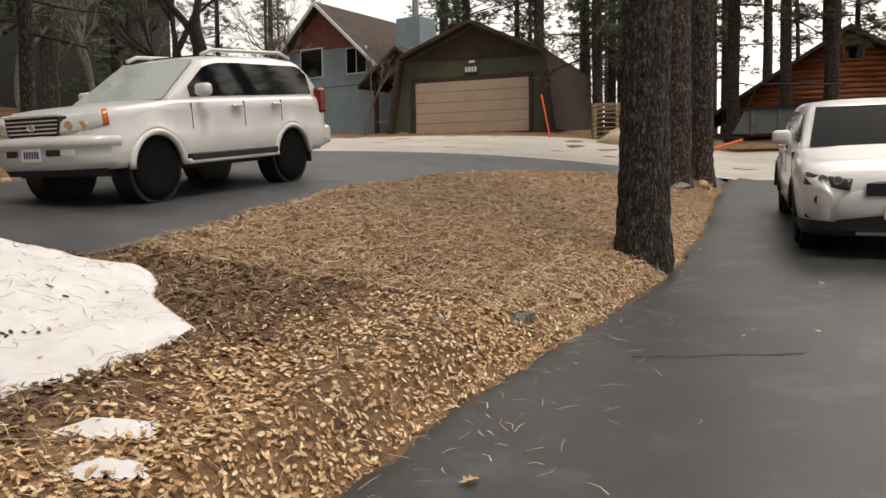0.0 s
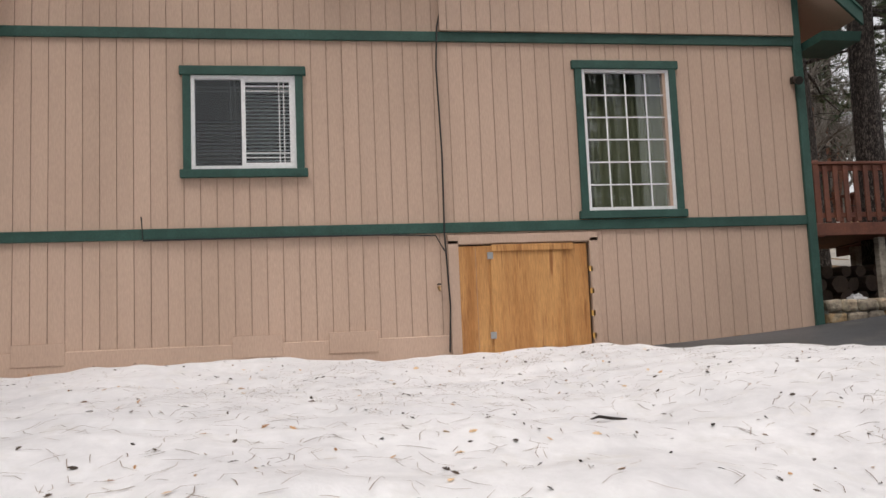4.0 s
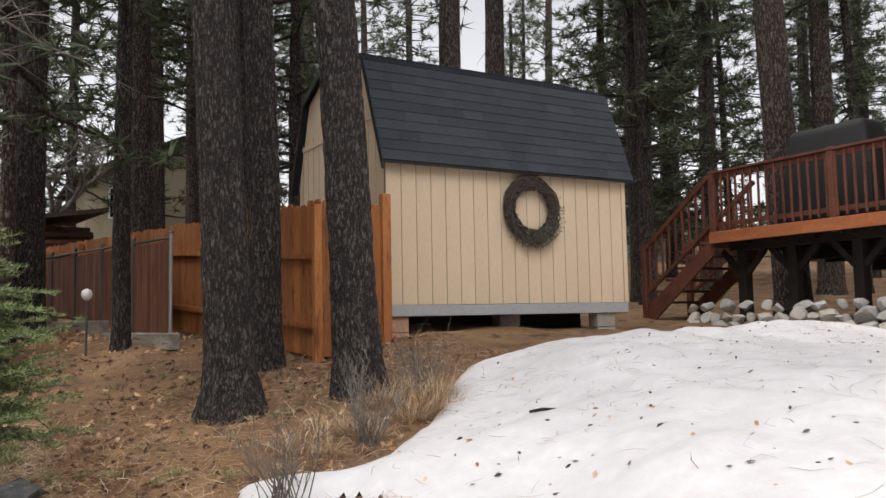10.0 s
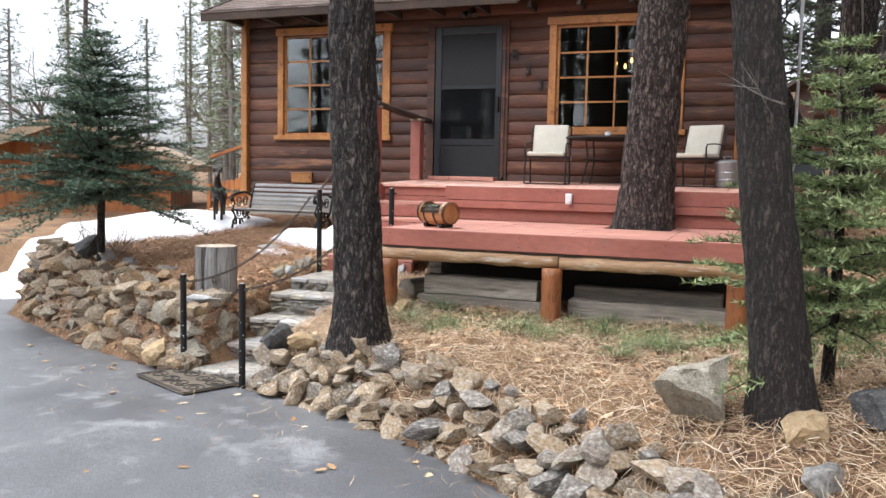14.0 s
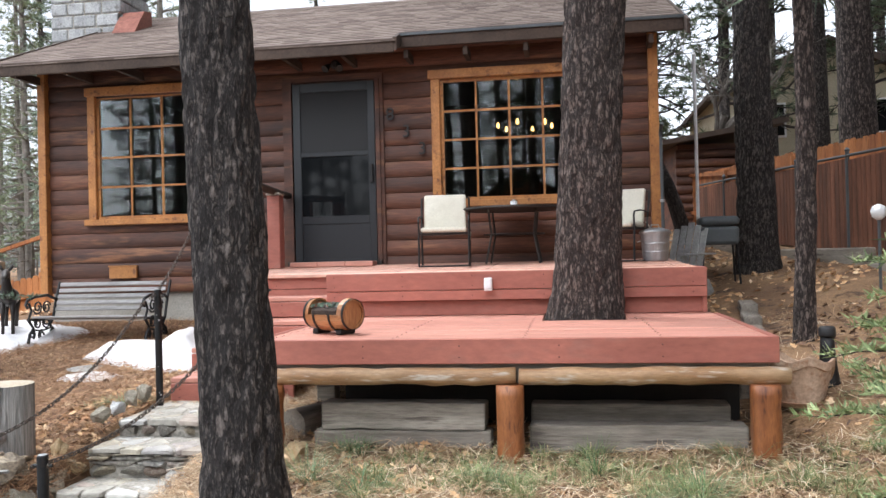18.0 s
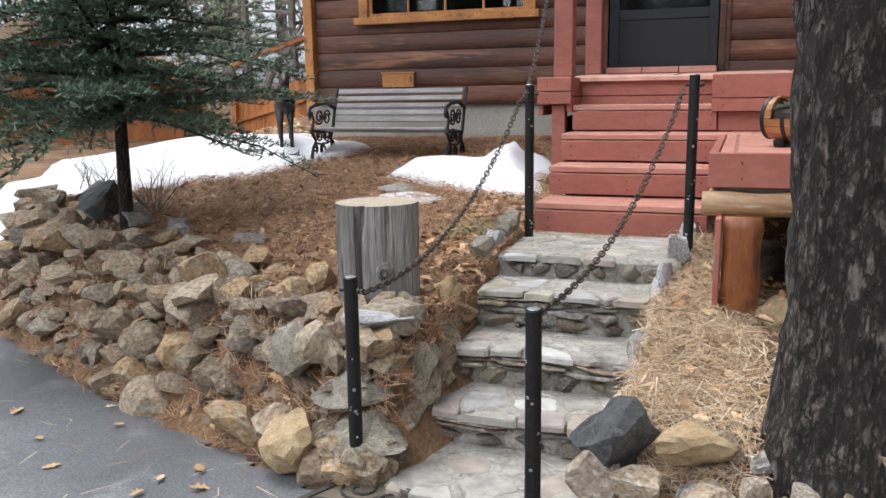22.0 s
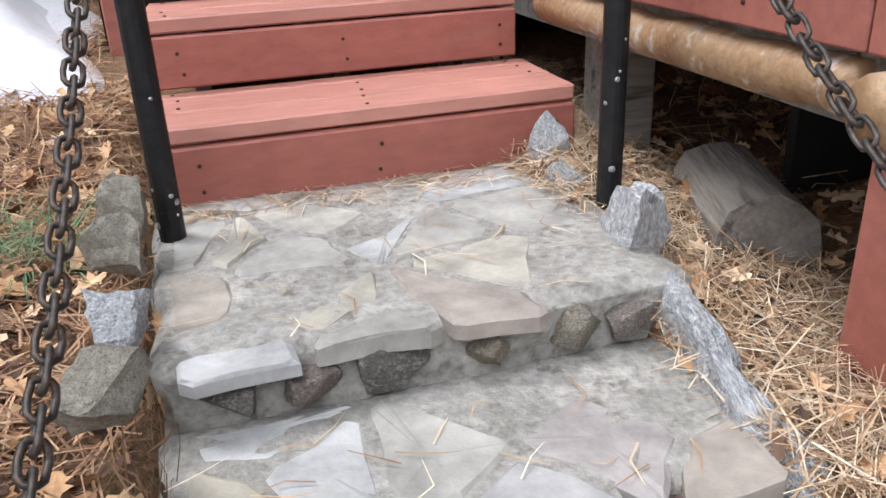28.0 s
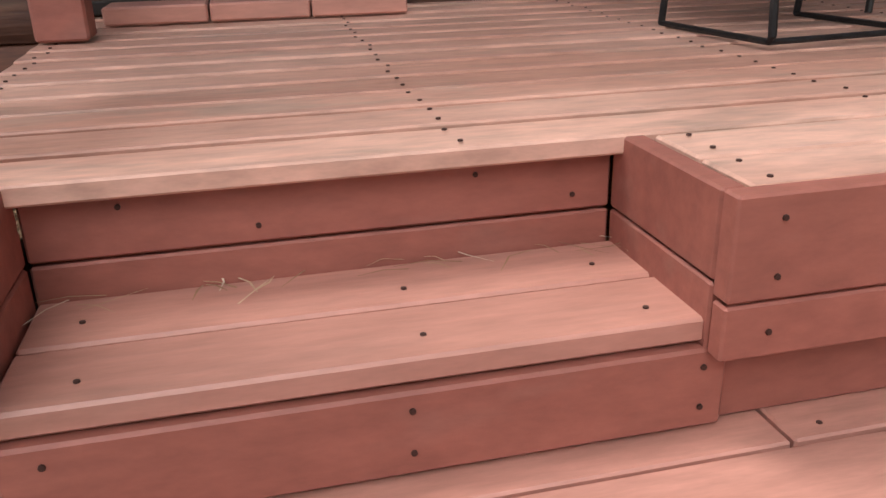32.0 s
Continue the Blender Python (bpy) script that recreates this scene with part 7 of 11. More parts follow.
def strew(protos, spots, smin=0.8, smax=1.25, thin=0):
    """Copies of the prototypes; thin leaves every so manieth spot open."""
    for k, (x, y) in enumerate(spots):
        s = rr.uniform(smin, smax)
        p = rr.choice(protos)
        m = pose(x, y, ground_at(x, y) - 0.05, rr.uniform(-1.5, 1.5), rr.uniform(-1.5, 1.5), rr.uniform(0, 360))
        tall = rr.uniform(0.9, 1.1)
        if thin and k % thin == thin - 1:
            continue
        copy_thing(p, m).scale = (s, s, s * tall)


def scatter_spots(n, x0, x1, y0, y1, apart, avoid=()):
    out = []
    for _ in range(n * 14):
        if len(out) >= n:
            break
        x, y = rr.uniform(x0, x1), rr.uniform(y0, y1)
        if any(math.dist((x, y), q) < apart for q in out):
            continue
        if any(a <= x <= b and c <= y <= d for a, b, c, d in avoid):
            continue
        out.append((x, y))
    return out


strew(PROTO, scatter_spots(40, 4.5, 40, 14, 52, 2.2, [(9.5, 20, -8, 13), (3, 8.5, 9, 15.5)]), thin=3)
strew(PROTO, scatter_spots(9, -8, 0, 26, 55, 3.4))
strew(PROTO, scatter_spots(5, 1, 5, 30, 60, 3.4))
strew(PROTO[:3], [(2.6, 17.5), (4.4, 19.5), (3.4, 22.5), (5.6, 22.0), (2.2, 26.0), (4.6, 26.5), (6.8, 27.5), (3.8, 15.8)], 0.75, 1.0)
strew(PROTO[:3], scatter_spots(3, -34, -20, 44, 60, 4.0))
strew(YOUNG, scatter_spots(40, -32, -9.5, 20, 44, 1.9, [(-13, -9, 12, 17)]), 0.65, 1.15, 3)
strew(PROTO, scatter_spots(30, -45, 60, -85, -46, 3.0))
strew(PROTO[:3], [(4.2, -29.5), (-0.5, -34), (-6, -31), (22, -32), (20, -24), (24, -19), (15.5, -14.5), (18, -11), (-9, -24), (-12, -35), (1.6, -36), (27, -27)])
strew(PROTO, scatter_spots(16, 20, 55, -30, 10, 4.0))
strew(PROTO, [q for q in scatter_spots(30, -30, 14, -60, -38, 2.6, [(-16, -2, -38, -26), (5, 14, -41, -30)]) if not (-11.5 < q[0] < 1.2 and q[1] > -47.5)])
strew(PROTO, scatter_spots(14, -34, -12, -26, -4, 3.0), 0.7, 1.0)
strew(PROTO, [(-2.4, -33), (-4.1, -34.5), (1.9, -41), (-17, -24), (-20, -30), (3.6, -38.5), (5.0, -43)])


# bare broad-leaved trees
def bare_tree(name, x, y, height, r, seed, label, material=None, depth=5, spread=0.5, fork=0.28, lean=(0, 0), z=None):
    rr = random.Random(seed)
    t = thing(name, x, y, ground_at(x, y) - 0.05 if z is None else z, label, "tree")
    bm = bmesh.new()
    def grow(p, d, L, r, level):
        n = 5 if level < 3 else 3
        pts = [p]
        for _ in range(n):
            d = (d + Vector((rr.gauss(0, 0.13), rr.gauss(0, 0.13), rr.gauss(0, 0.06) + 0.03))).normalized()
            pts.append(pts[-1] + d * L / n)
        tube(bm, pts, [max(r * (1 - 0.38 * k / n), 0.003) for k in range(n + 1)], 8 if level < 2 else (5 if level < 4 else 3), cap=False)
        if level >= depth:
            return
        for k in range(rr.choice((2, 3, 3)) if level < 2 else rr.choice((3, 4))):
            i = rr.randint(max(1, n - 2), n) if level < 2 else rr.randint(1, n)
            a = Vector((rr.gauss(0, 1), rr.gauss(0, 1), rr.gauss(0.15, 0.5))).normalized()
            grow(pts[i], (d + a * spread * rr.uniform(0.8, 1.7)).normalized(), L * rr.uniform(0.55, 0.8), r * rr.uniform(0.42, 0.6), level + 1)
    grow(Vector((0, 0, -0.1)), Vector((lean[0], lean[1], 1)).normalized(), height * fork, r, 0)
    tagged(part("branchwork", bm, material or DEADWOOD, t), kind="stuff")
    return t


bare_tree("bare_tree", 13.6, -29.6, 6, 0.07, 61, "bare grey deciduous tree by the blue house", depth=5)
bare_tree("bare_tree", 17.5, -30, 9, 0.11, 62, "bare grey deciduous tree by the blue house", depth=5)
bare_tree("bare_tree", 16.5, -22, 11, 0.2, 63, "bare dark oak behind the parked car", OAKBARK, depth=5)
bare_tree("bare_tree", 13.2, -18.2, 12, 0.27, 64, "dark forked oak behind the parked car", OAKBARK, depth=5, fork=0.3)
bare_tree("bare_tree", 22, -18, 11, 0.18, 65, "bare grey tree on the slope", depth=5)
bare_tree("bare_tree", 26, -12, 11, 0.18, 66, "bare grey tree on the slope", depth=5)
bare_tree("bare_tree", 17.5, -31, 9, 0.12, 67, "bare grey tree among houses", depth=5)
bare_tree("bare_tree", 0.2, 19.5, 8, 0.15, 68, "twisted bare oak behind the cabin", OAKBARK, depth=5, spread=0.8)
bare_tree("bare_tree", 1.3, 24, 9, 0.13, 69, "bare oak behind the cabin", DEADWOOD, depth=5, spread=0.7)
bare_tree("bare_tree", -12.0, 26, 9, 0.12, 70, "bare grey saplings behind the cabin", DEADWOOD, depth=5)
bare_tree("bare_tree", -10.8, 21, 8, 0.09, 73, "bare grey sapling behind the cabin", DEADWOOD, depth=5)

bare_protos = [o for o in list(scene.objects) if o.name.startswith("bare_tree") and o.parent is None]
for x, y in scatter_spots(30, 19, 48, -30, -6, 2.6):
    s = rr.uniform(0.8, 1.3)
    copy_thing(rr.choice(bare_protos[4:7]), pose(x, y, ground_at(x, y) - 0.05, 0, 0, rr.uniform(0, 360))).scale = (s, s, s)
for x, y in ((-16, 25), (-19, 28), (-13.5, 30), (-22, 24)):
    copy_thing(rr.choice(bare_protos[8:]), pose(x, y, ground_at(x, y) - 0.05, 0, 0, rr.uniform(0, 360)))

# dense woods behind the back deck and beyond the street
rr = random.Random(505)
strew(PROTO[3:], [(21.5, 19.5), (30.0, 22.5), (17.0, 16.5), (24.5, 16.5), (26.0, 26.0), (29.5, 14.5), (34.0, 20.0)], 0.6, 0.9)
strew(PROTO[:2], [(13.0, 11.0), (20.0, 15.0)], 0.95, 1.1)
strew(PROTO[:1], [(12.3, -8.3)], 0.9, 0.95)
strew(PROTO, scatter_spots(14, 46, 72, -60, -20, 3.2), 0.9, 1.2)
for x, y in scatter_spots(6, 20, 40, -20, -8, 2.2):
    copy_thing(rr.choice(bare_protos[2:7]), pose(x, y, ground_at(x, y) - 0.05, 0, 0, rr.uniform(0, 360)))

# the oak at the corner of the rock wall
oak = thing("oak_tree", -0.46, 6.86, ground_at(-0.46, 6.86) - 0.03, "dark leaning oak with bare crooked limbs", "tree")
ob = new("trunk", trunk_mesh("trunk", 0.145, 3.3, OAKBARK, 41, (-0.10, 0.02), 1.35, 0.012, 40, 3.2, 0.72, 20))
ob.parent = oak
rq = random.Random(414)
top = Vector((-0.37, 0.07, 3.2))
for p0, d, L, r in ((top, (-0.35, 0.1, 1), 2.6, 0.10), (top - Vector((-0.02, 0, 0.75)), (0.75, 0.15, 0.75), 1.5, 0.075), (top, (0.25, -0.3, 1), 2.2, 0.07), (top - Vector((0, 0, 0.3)), (-0.9, 0.2, 0.35), 1.6, 0.05), (top + Vector((0, 0, 0.2)), (-0.6, -0.6, 0.5), 1.5, 0.04)):
    bm = bmesh.new()
    pts = limb(bm, p0, Vector(d).normalized(), L, r, rq, -0.02, 8, 8)
    part("limb", bm, DEADWOOD if r == 0.075 else OAKBARK, oak)
    bm = bmesh.new()
    for k in range(16):
        i = rq.randint(2, 8)
        d2 = Vector((rq.gauss(0, 1), rq.gauss(0, 1), rq.gauss(-0.1, 0.6))).normalized()
        q = limb(bm, pts[i], d2, rq.uniform(0.5, 1.3), 0.011, rq, 0.03, 5, 4)
        for _ in range(5):
            limb(bm, rq.choice(q[1:]), (d2 + Vector((rq.gauss(0, 0.8), rq.gauss(0, 0.8), rq.gauss(0, 0.6)))).normalized(), rq.uniform(0.2, 0.6), 0.005, rq, 0.03, 4, 3)
    tagged(part("twigwork", bm, DEADWOOD, oak), kind="stuff")
bm = bmesh.new()
limb(bm, Vector((-0.08, -0.16, 1.55)), Vector((-0.7, -0.3, 0.3)), 0.35, 0.006, rq, 0, 4, 4)
for _ in range(6):
    limb(bm, Vector((-0.2, -0.2, 1.62)), Vector((rq.gauss(0, 1), rq.gauss(-0.4, 0.4), rq.gauss(0, 1))).normalized(), 0.2, 0.003, rq, 0, 3, 3)
part("sprout", bm, DEADWOOD, oak)


# firs with flat sprays of needles
def fir(x, y, height, reach, seed, green, label, whorls=15, per=6, needle=0.028, twig_gap=0.05, low=0.2, dens=1.0):
    rr = random.Random(seed)
    t = thing("fir_tree", x, y, ground_at(x, y) - 0.02, label, "tree")
    part("trunk", tube(bmesh.new(), [(0, 0, 0), (0.02, 0.01, height * 0.4), (0, 0, height * 0.8), (0.01, 0, height)], [0.022 * height ** 0.8, 0.016 * height ** 0.8, 0.008, 0.003], 10), OAKBARK, t)
    wood, leaf = bmesh.new(), bmesh.new()
    for w in range(whorls):
        f = (w + 0.5) / whorls
        z = height * (low + (0.99 - low) * f)
        for k in range(per):
            a = 2 * math.pi * (k + rr.random() * 0.8) / per + w
            L = reach * (1 - f) ** 0.75 * rr.uniform(0.45, 1.2) + 0.05
            d = Vector((math.cos(a), math.sin(a), rr.uniform(-0.12, 0.22) + 0.35 * f)).normalized()
            pts = limb(wood, Vector((0, 0, z)), d, L, 0.006 + 0.006 * L, rr, 0.035, 8, 4)
            side = d.cross(Vector((0, 0, 1))).normalized()
            m = max(3, int(L / twig_gap))
            for j in range(m):
                u = (j + 0.6) / m
                i = min(int(u * 8), 7)
                base = pts[i].lerp(pts[i + 1], u * 8 - i)
                for sgn in (-1, 1):
                    tl = (0.10 + 0.5 * L * (1 - u)) * 0.65 * rr.uniform(0.6, 1.1)
                    td = (d * 0.75 + side * sgn * 0.8 + Vector((0, 0, rr.gauss(-0.03, 0.1)))).normalized()
                    nn = max(3, int(tl / 0.011 * dens))
                    for q in range(nn):
                        p = base + td * tl * (q + 0.5) / nn
                        nd = (td * 0.55 + Vector((rr.gauss(0, 0.55), rr.gauss(0, 0.55), rr.gauss(0.25, 0.4)))).normalized() * needle * rr.uniform(0.7, 1.2)
                        sd = nd.cross(Vector((rr.gauss(0, 1), rr.gauss(0, 1), 1))).normalized() * needle * 0.12
                        leaf.faces.new((leaf.verts.new(p - sd), leaf.verts.new(p + sd), leaf.verts.new(p + nd)))
    tagged(part("branchwork", wood, OAKBARK, t), kind="stuff")
    part("foliage", leaf, green, t)
    return t


fir(-0.24, 7.32, 1.9, 0.80, 81, FIRNEEDLE, "small bright green fir beside the oak", 15, 8, 0.044, 0.040, low=0.17, dens=1.2)
fir(-7.45, 9.65, 2.6, 1.55, 82, BLUEFIR, "young blue-green fir at the rock wall end", 17, 10, 0.05, 0.065, low=0.28, dens=1.1)

# ---- parked cars ----
def lerp_table(table, x):
    for (a, va), (b, vb) in zip(table, table[1:]):
        if x <= b:
            t = (x - a) / (b - a) if b > a else 0
            t = max(0.0, min(1.0, t))
            return va + (vb - va) * t
    return table[-1][1]


def skin(rings):
    bm = bmesh.new()
    vs = [[bm.verts.new(p) for p in ring] for ring in rings]
    n = len(rings[0])
    for a, b in zip(vs, vs[1:]):
        for k in range(n - 1):
            bm.faces.new((a[k], a[k + 1], b[k + 1], b[k]))
    bm.faces.new(vs[0])
    bm.faces.new(vs[-1][::-1])
    bmesh.ops.recalc_face_normals(bm, faces=bm.faces[:])
    return bm


def wheel(parent, x, side, y, r, width, hw, rim_mat):
    """A wheel on one flank. side: -1 or 1."""
    cx = side * (hw - width / 2 - 0.025)
    w = part("wheel", lathe([(r * 0.62, -width / 2), (r * 0.93, -width / 2), (r, -width * 0.36), (r, width * 0.36), (r * 0.93, width / 2), (r * 0.62, width / 2)], 32), TYRE, parent, "black tyre", True)
    w.matrix_basis = Matrix.Translation((cx, y, r)) @ Matrix.Rotation(radians(90) * side, 4, "Y")
    part("rim", lathe([(r * 0.62, width * 0.30), (r * 0.64, width * 0.48), (r * 0.58, width * 0.5), (r * 0.56, width * 0.30), (r * 0.2, width * 0.34), (r * 0.15, width * 0.44), (0.01, width * 0.44)], 24), rim_mat, w, "", True)
    for k in range(6):
        m = Matrix.Rotation(k * math.pi / 3, 4, "Z")
        part("spoke", boxes((r * 0.12, r * 0.6, -r * 0.06, r * 0.06, width * 0.32, width * 0.43), m=m), rim_mat, w)
    return w


def car(name, x, y, z, rz, label, spec, paint, rim_mat, tilt=0.0):
    """Front towards +y of its own frame; origin on the ground at the nose."""
    c = thing(name, x, y, z, label, "car", rz=rz, rx=tilt)
    L, HW = spec["length"], spec["half"]
    fw, rw, wr = spec["front_axle"], spec["rear_axle"], spec["wheel"]
    rings = []
    for k in range(81):
        s = L * k / 80
        zb = spec["sill"]
        for ax in (fw, rw):
            d = abs(s - ax)
            if d < wr * 1.14:
                zb = max(zb, wr + math.sqrt(max(0, (wr * 1.14) ** 2 - d * d)))
        if s < 0.25 or s > L - 0.25:
            zb = max(zb, spec["sill"] + 0.05)
        belt = lerp_table(spec["belt"], s)
        nose = (1 - (max(0, 0.55 - s) / 0.63) ** 3) ** (1 / 3) - 0.10 * max(0, 1 - (L - s) / 0.4) ** 2
        h = HW * nose
        flare = 0.022 * max(math.exp(-((s - fw) / 0.42) ** 4), math.exp(-((s - rw) / 0.42) ** 4))
        mid = min(max(zb + 0.08, spec["crease"]), belt - 0.12)
        half = [(h * 0.80, zb), (h * 0.97 + flare, zb + 0.01), (h + flare, max(min(zb + 0.05, mid - 0.04), 0.50 if mid > 0.6 else zb + 0.02)), (h + flare * 0.6, mid), (h * 0.972, mid + 0.05), (h * 0.975, (belt + mid) / 2 + 0.05), (h * 0.955, belt - 0.05), (h * 0.925, belt - 0.012), (h * 0.86, belt + 0.006), (h * 0.45, belt + 0.03), (0, belt + 0.036)]
        ring = [(-a, -s, b) for a, b in half] + [(a, -s, b) for a, b in half[-2::-1]]
        rings.append(ring)
    body = part("body", skin(rings), paint, c, "", True)
    # cabin
    g = spec["glass"]
    rings = []
    for k in range(41):
        s = g[0][0] + (g[-1][0] - g[0][0]) * k / 40
        zt = lerp_table(g, s)
        belt = lerp_table(spec["belt"], s) - 0.02
        zt = max(zt, belt + 0.005)
        f = (zt - belt) / max(0.01, spec["height"] - belt)
        hb, ht = HW * 0.895, HW * (0.895 - 0.155 * f)
        half = [(hb, belt), (hb - (hb - ht) * 0.5, belt + (zt - belt) * 0.55), (ht, zt - 0.05 * f), (ht - 0.06 * f - 0.01, zt - 0.012 * f), (ht * 0.5, zt + 0.012 * f), (0, zt + 0.018 * f)]
        rings.append([(-a, -s, b) for a, b in half] + [(a, -s, b) for a, b in half[-2::-1]])
    part("cabin_shell", skin(rings), paint, c, "", True)
    # glass panels a little proud of the shell
    def side_x(s, z):
        zt, belt = max(lerp_table(g, s), 1e-3), lerp_table(spec["belt"], s) - 0.02
        f = (zt - belt) / (spec["height"] - belt)
        hb, ht = HW * 0.895, HW * (0.895 - 0.155 * f)
        t = max(0, min(1, (z - belt) / max(0.05, zt - belt)))
        return hb + (ht - hb) * (0.5 * t / 0.55 if t < 0.55 else 0.5 + 0.5 * (t - 0.55) / 0.45) + 0.007
    for side in (-1, 1):
        for a, b in spec["side_glass"]:
            bm = bmesh.new()
            cols = []
            for k in range(9):
                s = a + (b - a) * k / 8
                lo = lerp_table(spec["belt"], s) + 0.03
                hi = max(lo + 0.005, min(lerp_table(g, s) - 0.10, spec["height"] - 0.13))
                cols.append([bm.verts.new((side * side_x(s, z), -s, z)) for z in (lo, lo + (hi - lo) * 0.5, hi)])
            for p, q in zip(cols, cols[1:]):
                for k in range(2):
                    bm.faces.new((p[k], p[k + 1], q[k + 1], q[k]))
            part("side_window", bm, CARGLASS, c, "dark tinted glass", True)
        for s, zz in spec["handles"]:
            part("door_handle", soft_box(min(side * (HW - 0.02), side * (HW + 0.03)), max(side * (HW - 0.02), side * (HW + 0.03)), -s - 0.1, -s + 0.1, zz, zz + 0.035, 0.01), paint, c)
        for s in spec["seams"]:
            part("door_seam", boxes((min(side * HW * 0.9, side * HW * 0.979), max(side * HW * 0.9, side * HW * 0.979), -s - 0.003, -s + 0.003, 0.5, lerp_table(spec["belt"], s) - 0.05)), BLACKPLASTIC, c)
        m = part("mirror", soft_box(min(side * (HW - 0.02), side * (HW + 0.19)), max(side * (HW - 0.02), side * (HW + 0.19)), -spec["mirror"] - 0.07, -spec["mirror"] + 0.09, lerp_table(spec["belt"], spec["mirror"]) + 0.03, lerp_table(spec["belt"], spec["mirror"]) + 0.19, 0.055, 4), paint, c, "", True)
        for ax in (fw, rw):
            wheel(c, ax, side, -ax, wr, 0.25, HW, rim_mat)
            arch = [(0.0, -ax + (wr * 1.14) * math.cos(t), wr + (wr * 1.14) * math.sin(t)) for t in np.linspace(0.05, math.pi - 0.05, 18)]
            part("arch_trim", tube(bmesh.new(), [(side * (HW + 0.005), p[1], p[2]) for p in arch], spec["lip"], 8), spec["arch"] or paint, c, "", True)
            part("wheel_well", lathe([(wr * 1.13, -0.3), (wr * 1.13, 0.0)], 24), BLACKPLASTIC, c).matrix_basis = Matrix.Translation((side * (HW - 0.06), -ax, wr)) @ Matrix.Rotation(radians(90) * side, 4, "Y")
    def across(name, s0, s1, z0, z1, hw, mt, lab="", n=8):
        """A panel wrapped over the front or rear glass between two stations."""
        bm = bmesh.new()
        rows = []
        for (s, z) in ((s0, z0), (s1, z1)):
            rows.append([bm.verts.new((hw[0 if s == s0 else 1] * (2 * k / n - 1), -s + 0.045 * (1 if name == "windshield" else -1) * (1 - (2 * k / n - 1) ** 2) * 0.4, z)) for k in range(n + 1)])
        for k in range(n):
            bm.faces.new((rows[0][k], rows[0][k + 1], rows[1][k + 1], rows[1][k]))
        return part(name, bm, mt, c, lab, True)
    part("underbody", boxes((-HW * 0.78, HW * 0.78, -L + 0.35, -0.3, spec["sill"] - 0.08, spec["sill"] + 0.32)), BLACKPLASTIC, c)
    s0, z0, s1, z1 = spec["windshield"]
    across("windshield", s0, s1, z0, z1, (HW * 0.80, HW * 0.66), spec["windshield_mat"])
    s0, z0, s1, z1 = spec["rear_glass"]
    across("rear_window", s0, s1, z0, z1, (HW * 0.74, HW * 0.62), CARGLASS)
    return c


def plate(parent, y, z, text, w=0.31, h=0.16):
    p = part("licence_plate", soft_box(-w / 2, w / 2, y - 0.004, y + 0.006, z, z + h, 0.004), plain("plate_white", (0.7, 0.7, 0.68), 0.5), parent)
    ink = plain("plate_ink", (0.02, 0.03, 0.12), 0.6)
    if text:
        cu = bpy.data.curves.new("plate_text", "FONT")
        cu.body, cu.size, cu.extrude, cu.align_x = text, h * 0.72, 0.001, "CENTER"
        ob = new("plate_text", cu)
        bpy.context.view_layer.update()
        me = bpy.data.meshes.new_from_object(ob.evaluated_get(bpy.context.evaluated_depsgraph_get()))
        bpy.data.objects.remove(ob)
        me.materials.clear()
        me.materials.append(ink)
        o = new("characters", me)
        o.parent = p
        o.matrix_basis = pose(0, y + 0.008, z + h * 0.22, 90, 0, 180)
    else:
        for k in range(6):
            part("character", boxes((-0.125 + k * 0.042, -0.097 + k * 0.042, y + 0.006, y + 0.008, z + 0.04, z + 0.12)), ink, p)
    return p


def nose_point(a, hw, front, deep):
    """A point on the rounded plan of a nose; a in degrees from the middle."""
    t = radians(a)
    return math.copysign(hw * abs(math.sin(t)) ** (2 / 3), t), front - deep + deep * abs(math.cos(t)) ** (2 / 3)


def wrapped(hw, front, deep, a0, a1, profile, n=40):
    """A panel swept round the nose; profile gives outward offset and height, or a function of the sweep."""
    rows = []
    for k in range(n + 1):
        f = k / n
        a = a0 + (a1 - a0) * f
        rows.append([(*nose_point(a, hw + o, front + o, deep + o), z) for o, z in (profile(f) if callable(profile) else profile)])
    return skin(rows)


SUV = dict(crease=0.80, length=4.78, half=0.94, height=1.84, lip=0.042, sill=0.42, front_axle=0.90, rear_axle=3.69, wheel=0.385, mirror=1.72, arch=None,
           belt=[(0, 0.86), (0.06, 1.02), (0.35, 1.12), (1.3, 1.20), (2.0, 1.22), (4.5, 1.26), (4.78, 1.15)],
           glass=[(1.25, 1.20), (2.05, 1.74), (2.35, 1.80), (3.6, 1.84), (4.25, 1.80), (4.45, 1.66), (4.74, 1.22)],
           side_glass=[(1.66, 2.63), (2.636, 3.49), (3.496, 4.42)], handles=[(2.45, 1.10), (3.35, 1.12)], seams=[1.58, 2.64, 3.5],
           windshield=(1.24, 1.22, 2.03, 1.745), windshield_mat=SKYSHIELD, rear_glass=(4.76, 1.24, 4.47, 1.66))
suv = car("suv", 6.94, -6.27, float(lie(6.88, -7.0)) - 0.075, -6, "white off-road SUV with dark windows and black wheels parked on asphalt", SUV, CARPEARL, DARKRIM, -5.0)
suv.scale = (0.965, 0.955, 0.965)
BRIGHT = plain("bright_trim", (0.55, 0.55, 0.56), 0.35, 0.3)
grille = part("grille", prism([(-0.36, 0.815), (0.36, 0.815), (0.42, 0.86), (0.44, 1.045), (-0.44, 1.045), (-0.42, 0.86)], "y", -0.06, 0.056), BLACKPLASTIC, suv)
part("grille_frame", boxes((-0.45, 0.45, 0.0, 0.075, 1.046, 1.068), (-0.37, 0.37, 0.0, 0.078, 0.797, 0.814)), BRIGHT, grille)
